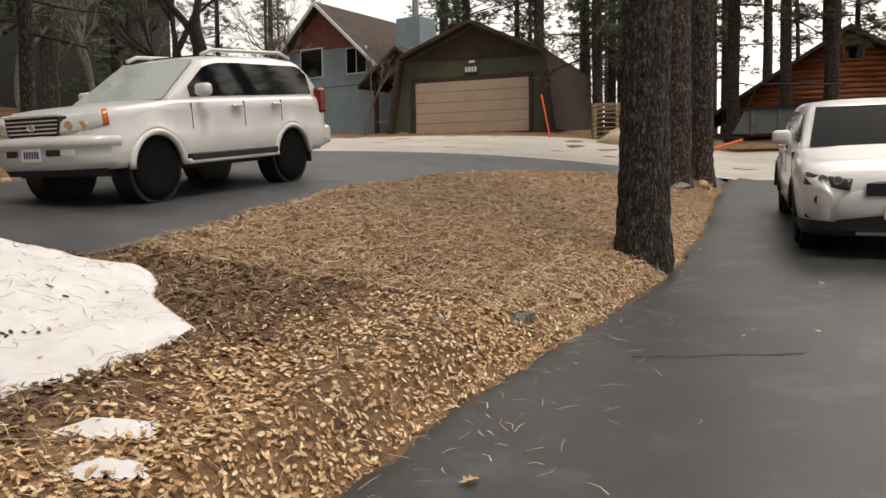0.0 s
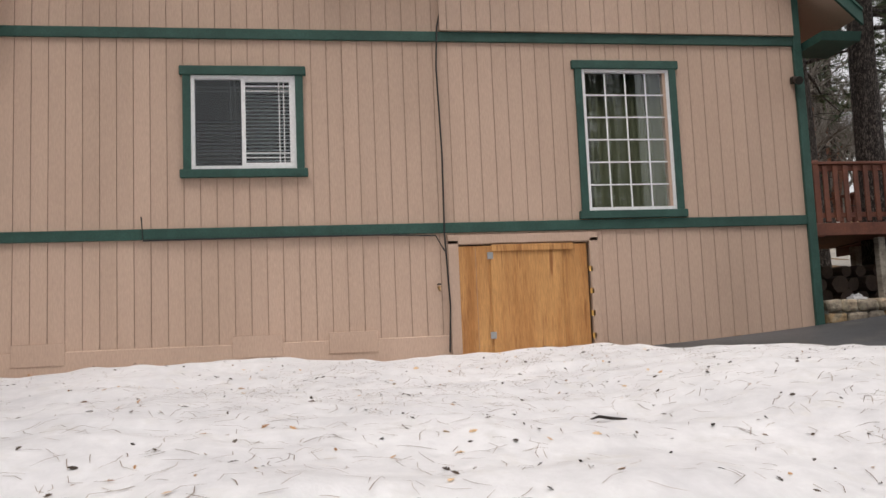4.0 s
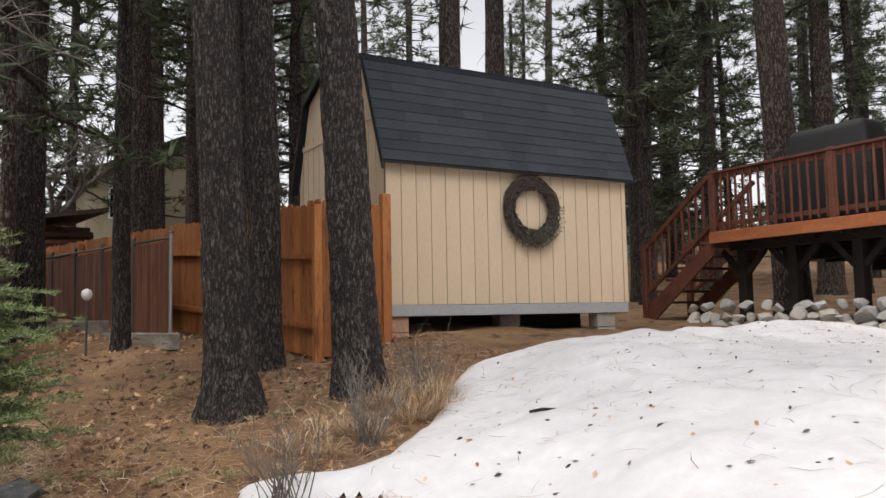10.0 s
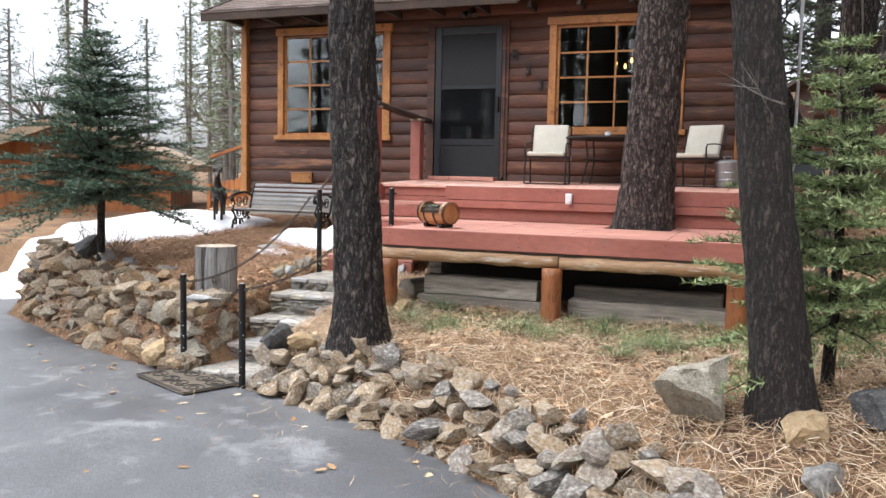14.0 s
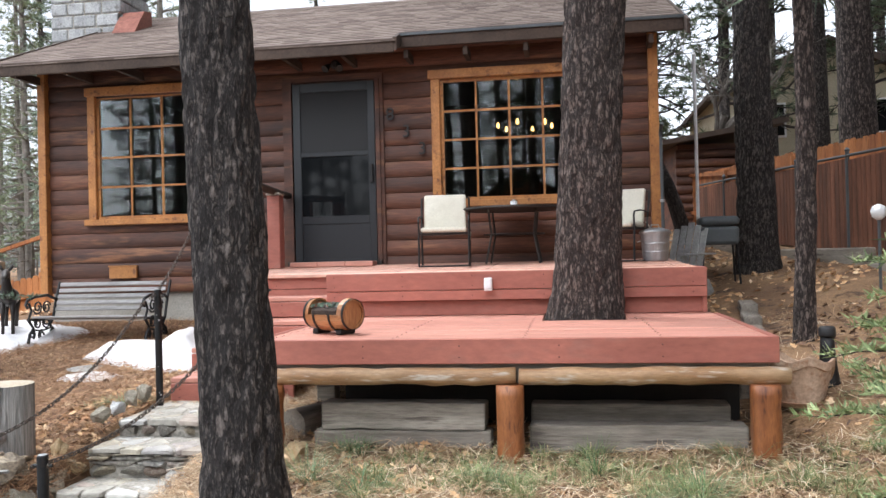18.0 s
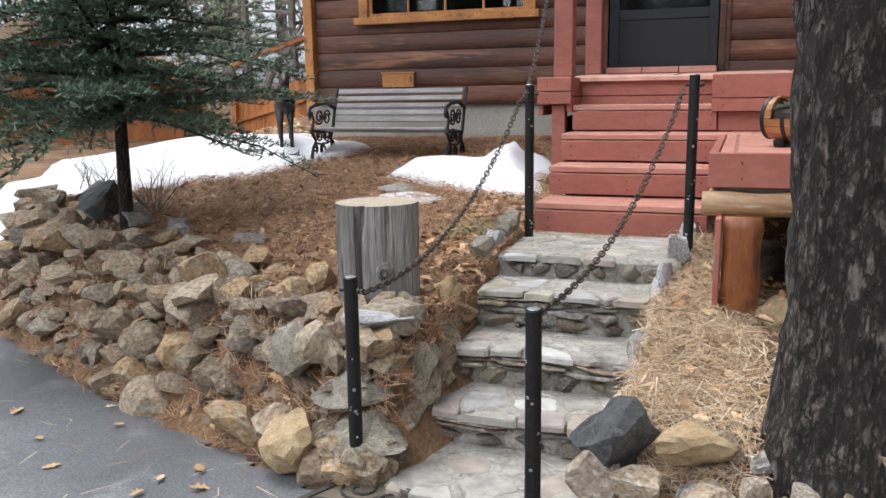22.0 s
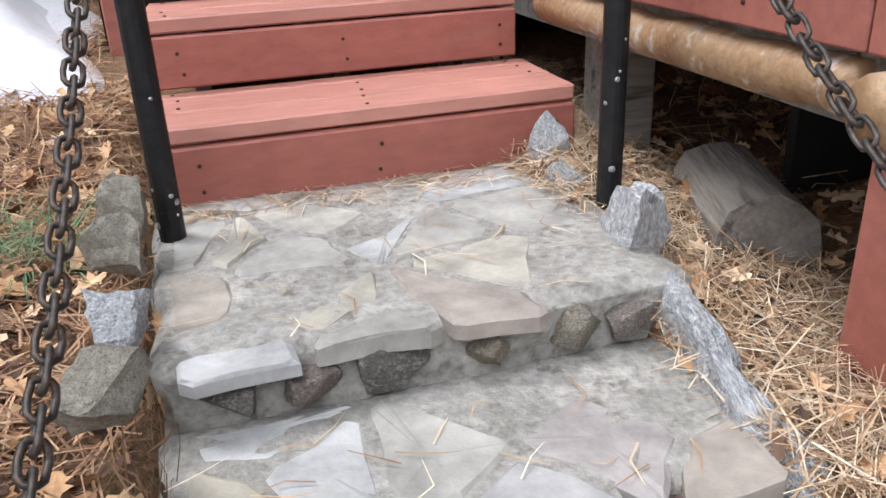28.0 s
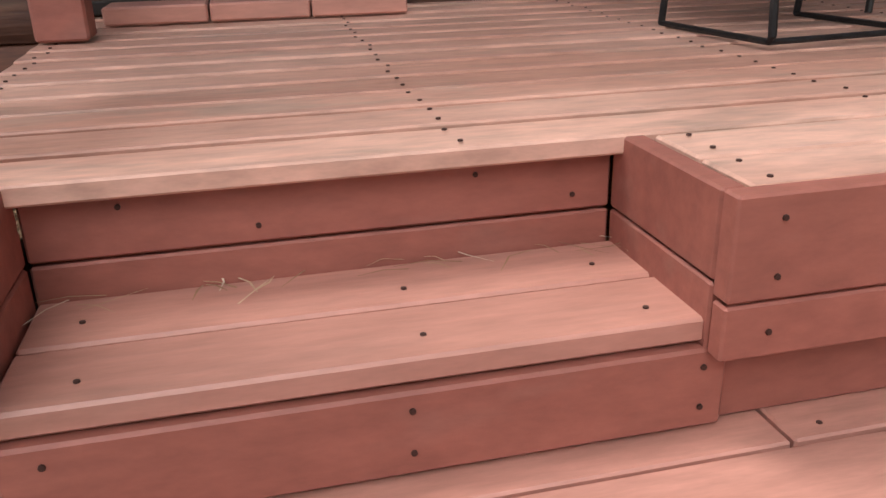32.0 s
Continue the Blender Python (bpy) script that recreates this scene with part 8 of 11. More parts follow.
for k in range(4):
    part("chrome_bar", soft_box(-0.385 - 0.01 * k, 0.385 + 0.01 * k, 0.02, 0.07, 0.858 + k * 0.046, 0.874 + k * 0.046, 0.004), BRIGHT, grille)
part("badge", lathe([(0.030, 0.0), (0.036, 0.012), (0.048, 0.012), (0.052, 0.0)], 24), BRIGHT, grille).matrix_basis = pose(0, 0.07, 0.93, -90) @ Matrix.Diagonal((1.25, 0.8, 1, 1))
for sd in (-1, 1):
    def lamp(f):
        lo, hi = 0.845 + 0.02 * f + 0.05 * f ** 3, 1.0 + 0.12 * f - 0.02 * f ** 4
        return [(-0.10, lo), (0.005, lo), (0.016, lo + 0.03), (-0.005, hi - 0.03), (-0.05, hi), (-0.16, hi)]
    hl = part("headlight", wrapped(0.925, 0.055, 0.60, sd * 17, sd * 62, lamp, 18), LAMPGLASS, suv, "", True)
    part("indicator", wrapped(0.925, 0.055, 0.60, sd * 62.3, sd * 69, lambda f: [(q[0], q[1] + 0.012 * f) for q in lamp(1.0)], 6), AMBERLENS, hl, "", True)
    for a_, r_ in ((26, 0.058), (40, 0.052)):
        x_, y_ = nose_point(sd * a_, 0.925, 0.055, 0.60)
        part("reflector", rod((x_, y_ - 0.05, 0.93), (x_ * 1.01, y_ + 0.014, 0.93), r_ * 0.9, r_, 20), CHROME, hl)
    part("fog_light", wrapped(0.925, 0.10, 0.62, sd * 19, sd * 33, [(-0.04, 0.60), (0.012, 0.605), (0.012, 0.675), (-0.04, 0.68)], 8), LAMPGLASS, suv)
    part("bumper_slot", wrapped(0.925, 0.10, 0.62, sd * 7.2, sd * 18.8, [(-0.04, 0.60), (0.011, 0.605), (0.011, 0.675), (-0.04, 0.68)], 8), BLACKPLASTIC, suv)
    part("roof_rail", tube(bmesh.new(), [(sd * 0.66, -2.15, 1.80), (sd * 0.67, -2.35, 1.87), (sd * 0.67, -3.9, 1.90), (sd * 0.66, -4.15, 1.83)], 0.026, 8), CARPEARL, suv, "", True)
    sb = part("side_step", soft_box(min(sd * 0.80, sd * 1.02), max(sd * 0.80, sd * 1.02), -3.25, -1.35, 0.40, 0.47, 0.02), CARPEARL, suv)
    part("tread_strip", soft_box(min(sd * 0.84, sd * 1.03), max(sd * 0.84, sd * 1.03), -3.2, -1.4, 0.448, 0.53, 0.01), BLACKPLASTIC, sb)
    part("tail_light", soft_box(min(sd * 0.80, sd * 0.93), max(sd * 0.80, sd * 0.93), -4.72, -4.52, 1.0, 1.38, 0.03), REDLENS, suv)
    part("mud_flap", boxes((min(sd * 0.70, sd * 0.94), max(sd * 0.70, sd * 0.94), -4.16, -4.13, 0.25, 0.62)), BLACKPLASTIC, suv)
part("front_bumper", wrapped(0.925, 0.10, 0.62, -82, 82, [(-0.20, 0.44), (-0.05, 0.445), (-0.012, 0.50), (0.0, 0.565), (0.004, 0.59), (0.004, 0.69), (0.022, 0.705), (0.03, 0.75), (0.012, 0.80), (-0.045, 0.835), (-0.16, 0.845)]), CARPEARL, suv, "", True)
part("rear_bumper", soft_box(-0.9, 0.9, -4.86, -4.6, 0.5, 0.80, 0.06, 3), CARPEARL, suv, "", True)
part("skid_plate", wrapped(0.86, 0.04, 0.5, -70, 70, [(-0.2, 0.37), (-0.03, 0.375), (0.0, 0.445), (-0.2, 0.446)]), BLACKPLASTIC, suv)
part("sunroof", soft_box(-0.42, 0.42, -3.0, -2.4, 1.82, 1.835, 0.005), CARGLASS, suv)
plate(suv, 0.112, 0.545, "")

BMW = dict(crease=0.62, length=4.45, half=0.90, height=1.53, lip=0.028, sill=0.30, front_axle=0.84, rear_axle=3.60, wheel=0.335, mirror=1.62, arch=BLACKPLASTIC,
           belt=[(0, 0.66), (0.07, 0.80), (0.35, 0.90), (1.25, 1.02), (2.0, 1.04), (4.2, 1.10), (4.45, 0.95)],
           glass=[(1.2, 1.02), (2.0, 1.46), (2.4, 1.53), (3.4, 1.52), (4.0, 1.44), (4.36, 1.06)],
           side_glass=[(1.62, 2.45), (2.5, 3.3), (3.34, 3.85)], handles=[(2.3, 0.93), (3.15, 0.95)], seams=[1.45, 2.48, 3.3],
           windshield=(1.19, 1.035, 1.98, 1.465), windshield_mat=DARKSHIELD, rear_glass=(4.38, 1.08, 4.02, 1.43))
bmw = car("hatchback", -1.86, -7.95, float(court_height(-1.9, -8.8)) - 0.07, 0, "white compact crossover car with dark windows on the driveway", BMW, CARWHITE, DARKRIM, -5.0)
HEADLAMP = plain("dark_headlamp", (0.045, 0.047, 0.05), 0.08)
for sd in (-1, 1):
    def lamp(f):
        lo, hi = 0.665 + 0.045 * f, 0.775 + 0.095 * f - 0.02 * f ** 3
        return [(-0.10, lo), (0.012, lo), (0.022, lo + 0.02), (0.0, hi - 0.02), (-0.05, hi), (-0.15, hi)]
    hl = part("headlight", wrapped(0.885, 0.03, 0.62, sd * 21, sd * 66, lamp, 18), HEADLAMP, bmw, "", True)
    for a_ in (30, 43):
        x_, y_ = nose_point(sd * a_, 0.885, 0.03, 0.62)
        part("ring", lathe([(0.030, 0.0), (0.034, 0.012), (0.043, 0.012), (0.047, 0.0)], 22), GALV, hl, "pale ring inside the lamp").matrix_basis = pose(x_, y_ + 0.012, 0.735 + 0.001 * a_, -90, 0, -sd * a_ * 0.55)
    part("kidney", wrapped(0.885, 0.045, 0.62, sd * 2.0, sd * 12, lambda f: [(-0.06, 0.60 + 0.01 * f), (0.014, 0.615), (0.014, 0.735), (-0.06, 0.752 - 0.015 * f)], 8), BLACKPLASTIC, bmw)
    x_, y_ = nose_point(sd * 46, 0.885, 0.045, 0.62)
    part("fog_light", rod((x_, y_ - 0.05, 0.57), (x_, y_ + 0.02, 0.57), 0.052, n=18), BLACKPLASTIC, bmw)
    part("intake", wrapped(0.885, 0.045, 0.62, sd * 30, sd * 64, lambda f: [(-0.05, 0.375), (0.012, 0.38), (0.012, 0.455 - 0.02 * f), (-0.05, 0.46)], 8), BLACKPLASTIC, bmw)
part("front_bumper", wrapped(0.885, 0.045, 0.62, -82, 82, [(-0.14, 0.36), (-0.02, 0.37), (0.0, 0.40), (0.008, 0.47), (0.004, 0.56), (-0.012, 0.64), (-0.06, 0.70), (-0.16, 0.72)]), CARWHITE, bmw, "", True)
part("lower_bumper", wrapped(0.885, 0.045, 0.62, -80, 80, lambda f: [(-0.2, 0.215), (-0.02, 0.22), (0.012, 0.27), (0.016, 0.36 + 0.07 * max(0, 1 - abs(2 * f - 1) * 2.2)), (-0.06, 0.375)], 44), BLACKPLASTIC, bmw)
part("skid_strip", wrapped(0.885, 0.06, 0.62, -17, 17, [(-0.04, 0.225), (0.012, 0.23), (0.014, 0.262), (-0.04, 0.265)], 10), CHROME, bmw)
part("badge", rod((0, -0.06, 0.795), (0, -0.02, 0.80), 0.04, n=20), CHROME, bmw)
plate(bmw, 0.068, 0.385, "8LDE")

# ---- across the road ----
def facing(name, px, py, pz, yaw, label, category):
    """A thing whose own -y side faces the way yaw names (degrees, 0 is +y)."""
    return thing(name, px, py, pz, label, category, rz=yaw)


def gable_house(t, w, d, wall_h, peak, wall_mat, roof_mat, gable_mat=None, over=0.5):
    """Front on -y. w: width, d: depth."""
    part("wall", boxes((-w / 2, w / 2, 0, d, -4.0, wall_h)), wall_mat, t)
    part("gable", prism([(-w / 2, wall_h), (w / 2, wall_h), (0, peak)], "y", 0.0, d), gable_mat or wall_mat, t)
    k = (peak - wall_h) / (w / 2)
    for sg in (-1, 1):
        part("roof", prism([(0, peak + 0.16), (sg * (w / 2 + over), wall_h - over * k + 0.16), (sg * (w / 2 + over), wall_h - over * k), (0, peak)], "y", -over, d + over), roof_mat, t)
        part("rake_board", prism([(0, peak + 0.1), (sg * (w / 2 + over), wall_h - over * k + 0.1), (sg * (w / 2 + over), wall_h - over * k - 0.1), (0, peak - 0.1)], "y", -over - 0.06, -over), roof_mat, t)


def far_window(t, x, z, w, h, y=-0.03, bars=1, frame_mat=None):
    wd = part("window", boxes((x - w / 2, x + w / 2, y - 0.03, y + 0.02, z, z + h)), frame_mat or WHITEVINYL, t)
    for k in range(bars + 1):
        a = x - w / 2 + 0.07 + k * (w - 0.07) / (bars + 1)
        part("pane", boxes((a, a + (w - 0.07) / (bars + 1) - 0.07, y - 0.045, y - 0.03, z + 0.07, z + h - 0.07)), CARGLASS, wd)
    return wd


garage = facing("garage", 9.6, -31.4, 3.75, 178, "dark olive garage with barn-style roof and tan sectional door", "garage")
gp = [(-3.2, -1), (-3.45, 0.0), (-2.95, 3.1), (0.1, 4.35), (3.1, 3.0), (3.5, 0.0), (3.3, -1)]
part("wall", prism(gp, "y", 0.0, 7.5), OLIVE, garage)
for a, b in zip(gp[1:-1], gp[2:-1]):
    n = Vector((b[1] - a[1], 0, -(b[0] - a[0]))).normalized() * -0.14
    part("roof_panel", prism([a, b, (b[0] + n.x, b[1] + n.z), (a[0] + n.x, a[1] + n.z)], "y", -0.55, 8.0), DARKBROWN, garage)
part("gable_panel", prism([(-2.7, 3.05), (0.1, 4.2), (2.9, 2.95)], "y", -0.06, -0.005), DARKBROWN, garage)
gd = part("garage_door", boxes((-2.45, 2.45, -0.06, 0.0, 0.0, 2.15)), GARAGEDOOR, garage)
for k in range(5):
    part("door_panel", soft_box(-2.43, 2.43, -0.085, -0.06, 0.02 + k * 0.425, 0.425 + k * 0.425, 0.02), GARAGEDOOR, gd)
for x in (-2.6, 2.45):
    part("jamb", boxes((x, x + 0.15, -0.1, 0.0, 0.0, 2.3)), DARKBROWN, garage)
part("header", boxes((-2.6, 2.6, -0.1, 0.0, 2.15, 2.32)), DARKBROWN, garage)
sg = part("number_sign", boxes((-0.25, 0.35, -0.14, -0.08, 2.42, 2.70)), GREYPAINT, garage)
for k in range(4):
    part("numeral", boxes((-0.2 + k * 0.13, -0.11 + k * 0.13, -0.16, -0.14, 2.46, 2.66)), WHITEVINYL, sg)
part("small_plate", boxes((-0.05, 0.2, -0.14, -0.08, 2.82, 2.92)), WHITEVINYL, garage)

blue = facing("house", 18.9, -36.5, 3.6, 166, "pale blue clapboard house with brick-red gable and grey roof", "house")
gable_house(blue, 9.0, 9, 3.0, 7.0, BLUESIDING, DARKBROWN, BRICKRED)
for k in range(24):
    part("clapboard", boxes((-4.5, 4.5, -0.03, 0.0, k * 0.125, k * 0.125 + 0.11)), BLUESIDING, blue)
part("upper_wall", prism([(-4.4, 3.0), (4.4, 3.0), (2.4, 4.85), (-2.4, 4.85)], "y", -0.035, -0.002), BLUESIDING, blue)
for k in range(14):
    hw_ = 4.4 - k * 0.143
    part("clapboard", boxes((-hw_, hw_, -0.06, -0.036, 3.02 + k * 0.13, 3.135 + k * 0.13)), BLUESIDING, blue)
far_window(blue, -0.7, 3.5, 1.5, 1.5, -0.07, 0)
far_window(blue, 2.2, 3.5, 1.3, 1.3, -0.07, 1)
far_window(blue, -3.0, 1.2, 1.4, 1.2)
bc = part("chimney", boxes((3.9, 5.2, 1.0, 2.4, 2.0, 6.1)), BLUESIDING, blue)
for k in range(16):
    part("clapboard", boxes((3.86, 5.24, 0.96, 1.0, 3.7 + k * 0.15, 3.83 + k * 0.15)), BLUESIDING, bc)
part("flue", rod((4.5, 1.7, 6.1), (4.5, 1.7, 7.1), 0.16), GALV, bc)
for sg_ in (-1, 1):
    part("white_rake", prism([(0, 7.15), (sg_ * 4.95, 2.75), (sg_ * 4.95, 2.55), (0, 6.95)], "y", -0.62, -0.56), WHITEVINYL, blue)
porch = facing("porch", 13.4, -33.2, 3.9, 160, "small dark gabled porch roof on posts", "porch")
part("gable", prism([(-1.8, 2.5), (1.8, 2.5), (0, 3.7)], "y", 0.0, 3.0), DARKBROWN, porch)
for sg_ in (-1, 1):
    part("roof", prism([(0, 3.86), (sg_ * 2.3, 2.33), (sg_ * 2.3, 2.17), (0, 3.7)], "y", -0.4, 3.4), DARKBROWN, porch)
    part("post", boxes((sg_ * 1.6 - 0.08, sg_ * 1.6 + 0.08, 0.0, 0.16, -1.5, 2.5)), DARKBROWN, porch)
part("back_wall", boxes((-1.7, 1.7, 2.9, 3.0, -1.5, 2.5)), DARKBROWN, porch)
part("railing", boxes((-1.5, 1.5, 0.03, 0.09, 0.6, 0.68), (-1.5, 1.5, 0.03, 0.09, 0.1, 0.18)), GREYWOOD, porch)
rock_pile = facing("rock_pile", 13.4, -33.2, 3.9, 160, "heap of tan rocks before the dark porch", "rocks")
rk = random.Random(29)
for k in range(26):
    shared("stone", rk.choice(ROCKS), rock_pile, pose(rk.uniform(-3.2, 2.6), rk.uniform(-2.2, -1.0), rk.uniform(-0.55, -0.1), rk.uniform(0, 90), 0, rk.uniform(0, 360)) @ Matrix.Diagonal((0.55, 0.4, 0.35, 1)))

logcabin = facing("log_house", -5.1, -38.0, 3.0, 180, "orange log house with steep dark roof and deck", "house")
logcabin.scale = (1.04, 1.0, 0.85)
part("wall", boxes((-4.4, 4.4, 0, 8, -1.5, 2.3)), ORANGELOG, logcabin)
for k in range(9):
    part("log", tube(bmesh.new(), [(-4.5, 0, 0.12 + k * 0.27), (4.5, 0, 0.12 + k * 0.27)], 0.15, 8), ORANGELOG, logcabin, "", True)
for k in range(12):
    hw = 4.4 * (1 - (k + 0.3) / 12)
    part("log", tube(bmesh.new(), [(-hw, 0, 2.5 + k * 0.27), (hw, 0, 2.5 + k * 0.27)], 0.15, 8), ORANGELOG, logcabin, "", True)
part("gable", prism([(-4.4, 2.3), (4.4, 2.3), (0, 5.7)], "y", 0.1, 8), ORANGELOG, logcabin)
for s_ in (-1, 1):
    part("roof", prism([(0, 5.98), (s_ * 5.4, 1.75), (s_ * 5.4, 1.55), (0, 5.75)], "y", -0.8, 8.6), DARKBROWN, logcabin)
far_window(logcabin, -1.2, 1.3, 1.5, 1.1, -0.16, 1, DARKBROWN)
far_window(logcabin, 0.2, 4.3, 0.8, 0.8, -0.16, 0, AMBER)
part("balcony", boxes((-4.8, 2.5, -1.6, -0.2, 1.0, 1.15)), DARKBROWN, logcabin)
part("balcony_rail", boxes((-4.8, 2.5, -1.6, -1.54, 1.95, 2.03)), BLACKIRON, logcabin)
for k in range(26):
    part("baluster", boxes((-4.8 + k * 0.29, -4.77 + k * 0.29, -1.6, -1.57, 1.15, 1.95)), BLACKIRON, logcabin)
part("doorway", boxes((3.0, 3.9, -0.17, -0.1, 0.0, 2.0)), UNLITBLACK, logcabin)

SLATE = mat("slate_grey_steel", (0.075, 0.085, 0.088), (0.12, 0.132, 0.135), 2, 30, 0.6, bump=0.1)
trailer = facing("utility_trailer", -2.2, -26.9, float(lie(-2.2, -26.9)) + 0.02, 180, "grey steel utility trailer parked beside the road", "trailer")
part("bed", prism([(-1.75, 0.55), (1.5, 0.50), (1.5, 1.25), (-1.35, 1.35)], "y", 0, 1.6), SLATE, trailer)
part("top_rim", boxes((-1.37, 1.55, -0.06, 0.0, 1.27, 1.34)), BLACKIRON, trailer)
for x in (-1.2, -0.4, 0.4, 1.2):
    part("stake", boxes((x, x + 0.07, -0.05, 0.0, 0.5, 1.26)), SLATE, trailer)
part("drawbar", boxes((-2.3, -1.3, 0.7, 0.85, 0.5, 0.6)), BLACKIRON, trailer)
for yy in (0.05, 1.35):
    o = part("tyre", lathe([(0.18, -0.1), (0.34, -0.1), (0.36, 0), (0.34, 0.1), (0.18, 0.1)], 20), TYRE, trailer)
    o.matrix_basis = Matrix.Translation((0.2, yy, 0.36)) @ Matrix.Rotation(radians(90), 4, "X")
part("rack", tube(bmesh.new(), [(-1.3, 0.1, 1.4), (-1.0, 0.1, 2.1), (1.5, 0.1, 1.95)], 0.03, 6), BLACKIRON, trailer)

pallets = thing("pallet_stack", 3.15, -26.4, float(lie(3.15, -26.4)), "stack of weathered wooden pallets", "pallets", rz=12)
for k in range(8):
    pl = part("pallet", boxes((-0.75, 0.75, -0.55, -0.45, k * 0.15 + 0.10, k * 0.15 + 0.125), (-0.75, 0.75, 0.45, 0.55, k * 0.15 + 0.10, k * 0.15 + 0.125)), PALLET, pallets)
    for x in (-0.75, -0.05, 0.65):
        part("runner", boxes((x, x + 0.1, -0.55, 0.55, k * 0.15, k * 0.15 + 0.098)), PALLET, pl)
    for yy in (-0.3, -0.1, 0.1, 0.3):
        part("slat", boxes((-0.75, 0.75, yy - 0.04, yy + 0.04, k * 0.15 + 0.10, k * 0.15 + 0.12)), PALLET, pl)
bm = bmesh.new()
bmesh.ops.create_icosphere(bm, subdivisions=4, radius=1.0)
for v in bm.verts:
    v.co = Vector((v.co.x * 1.15, v.co.y * 0.9, max(-0.1, v.co.z) * 0.55)) * (1 + 0.15 * noise.noise(v.co * 2))
pile = tagged(part("sand_heap", bm, SAND, None, "", True), "heap of tan sand beside the road", "sand pile")
pile.location = (2.3, -24.3, float(lie(2.3, -24.3)))
for n_, p0, p1 in (("marker_pole", (5.1, -25.4, 3.0), (5.45, -25.6, 4.55)), ("marker_pole", (1.6, -16.9, 1.85), (-0.6, -18.2, 2.55)), ("marker_pole", (15.2, -21.5, 3.2), (15.2, -21.5, 4.7))):
    tagged(part(n_, rod(p0, p1, 0.03, n=8), ORANGEPOLE), "bright orange snow marker pole", "pole")

grey = facing("house", 39.5, -35.5, 7.2, 133, "dark grey two-storey house with white windows among trees", "house")
gable_house(grey, 16, 9, 5.2, 8.0, plain("dark_grey_green_siding", (0.05, 0.055, 0.048), 0.8), DARKBROWN, None, 0.6)
for x, z, w in ((-5, 3.4, 2.4), (-1, 3.4, 2.2), (2.5, 3.4, 1.0), (-4, 0.9, 2.2), (3, 0.9, 1.2), (5.8, 3.2, 1.4)):
    far_window(grey, x, z, w, 1.3, -0.03, 2)
rust = facing("house", 47, -24, 8.0, 118, "rust orange cottage with white window among bare trees", "house")
gable_house(rust, 8, 6, 3.5, 6.0, plain("rust_siding", (0.20, 0.075, 0.04), 0.8), DARKBROWN)
far_window(rust, 0, 3.0, 1.2, 1.6, -0.03, 1)

# houses glimpsed through the woods
yellow = facing("house", 7.0, 34.0, 3.0, 0, "pale yellow house glimpsed between trunks", "house")
gable_house(yellow, 7, 7, 4.2, 5.8, YELLOWSIDING, DARKBROWN)
far_window(yellow, -2, 2.6, 1.4, 1.2)
far_window(yellow, 2, 2.6, 1.4, 1.2)
mint = facing("house", 23.5, 29.0, 2.2, -30, "pale green house glimpsed through the pines", "house")
gable_house(mint, 8, 7, 4.4, 6.2, GREENSIDING, DARKBROWN)
far_window(mint, 0, 2.0, 1.6, 1.3)
orange = facing("shed", -15.4, 17.0, ground_at(-15.4, 17.0), 30, "orange cedar outbuilding behind the snow", "shed")
gable_house(orange, 4.5, 3.5, 1.2, 2.1, FENCE, PALLET)
annex = facing("shed", 1.3, 21.5, ground_at(1.3, 21.5) - 0.5, 8, "small log-sided outbuilding behind the cabin", "shed")
part("wall", boxes((-0.9, 0.9, 0, 2.5, -0.3, 2.1)), LOG, annex)
for k in range(11):
    part("log", tube(bmesh.new(), [(-0.95, 0, 0.1 + k * 0.18), (0.95, 0, 0.1 + k * 0.18)], 0.10, 8), LOG, annex, "", True)
part("roof", prism([(-1.3, 2.05), (1.2, 2.45), (1.2, 2.55), (-1.3, 2.15)], "y", -0.4, 2.8), DARKBROWN, annex)
# red fence beyond the fir
back_fence = thing("fence", -10.0, 16.5, ground_at(-10, 16.5), "low reddish board fence behind the yard", "fence")
fence_run(back_fence, (-11.9, 17.6), (-9.2, 17.0), 0.75, 8)

# ---- small things by the steps: posts and chains ----
def chain_post(x, y, z0, z1):
    t = thing("chain_post", x, y, z0, "black iron post with chipped paint holding a chain", "post", "posts beside the stone steps")
    h = z1 - z0
    part("pole", tube(bmesh.new(), [(0, 0, -0.1), (0, 0, h - 0.006), (0, 0, h)], [0.026, 0.026, 0.022], 16), BLACKIRON, t)
    part("eye_bolt", rod((-0.045, 0, h - 0.05), (0.05, 0, h - 0.05), 0.008, n=8), BLACKIRON, t)
    part("nut", rod((0.027, 0, h - 0.05), (0.038, 0, h - 0.05), 0.014, n=6), CHAINIRON, t)
    part("pole_top", tube(bmesh.new(), [(0, 0, h), (0, 0, h + 0.002)], [0.0215, 0.019], 14), GALV, t, "worn bare metal rim of the post")
    rk = random.Random(int(x * 100))
    for _ in range(9):
        a, z = rk.uniform(3.4, 6.0), rk.uniform(0.05, h - 0.03)
        part("paint_chip", tube(bmesh.new(), [(0.0255 * math.cos(a), 0.0255 * math.sin(a), z), (0.0272 * math.cos(a), 0.0272 * math.sin(a), z)], [rk.uniform(0.003, 0.008), 0.002], 6), GALV, t, "chip of bare grey metal")
    return t


LPL, LPR, UPL, UPR = (-5.015, 8.01, 0.06, 0.876), (-4.275, 7.77, 0.06, 0.876), (-4.83, 9.92, 0.66, 1.565), (-3.945, 9.76, 0.66, 1.60)
for p in (LPL, LPR, UPL, UPR):
    chain_post(*p)


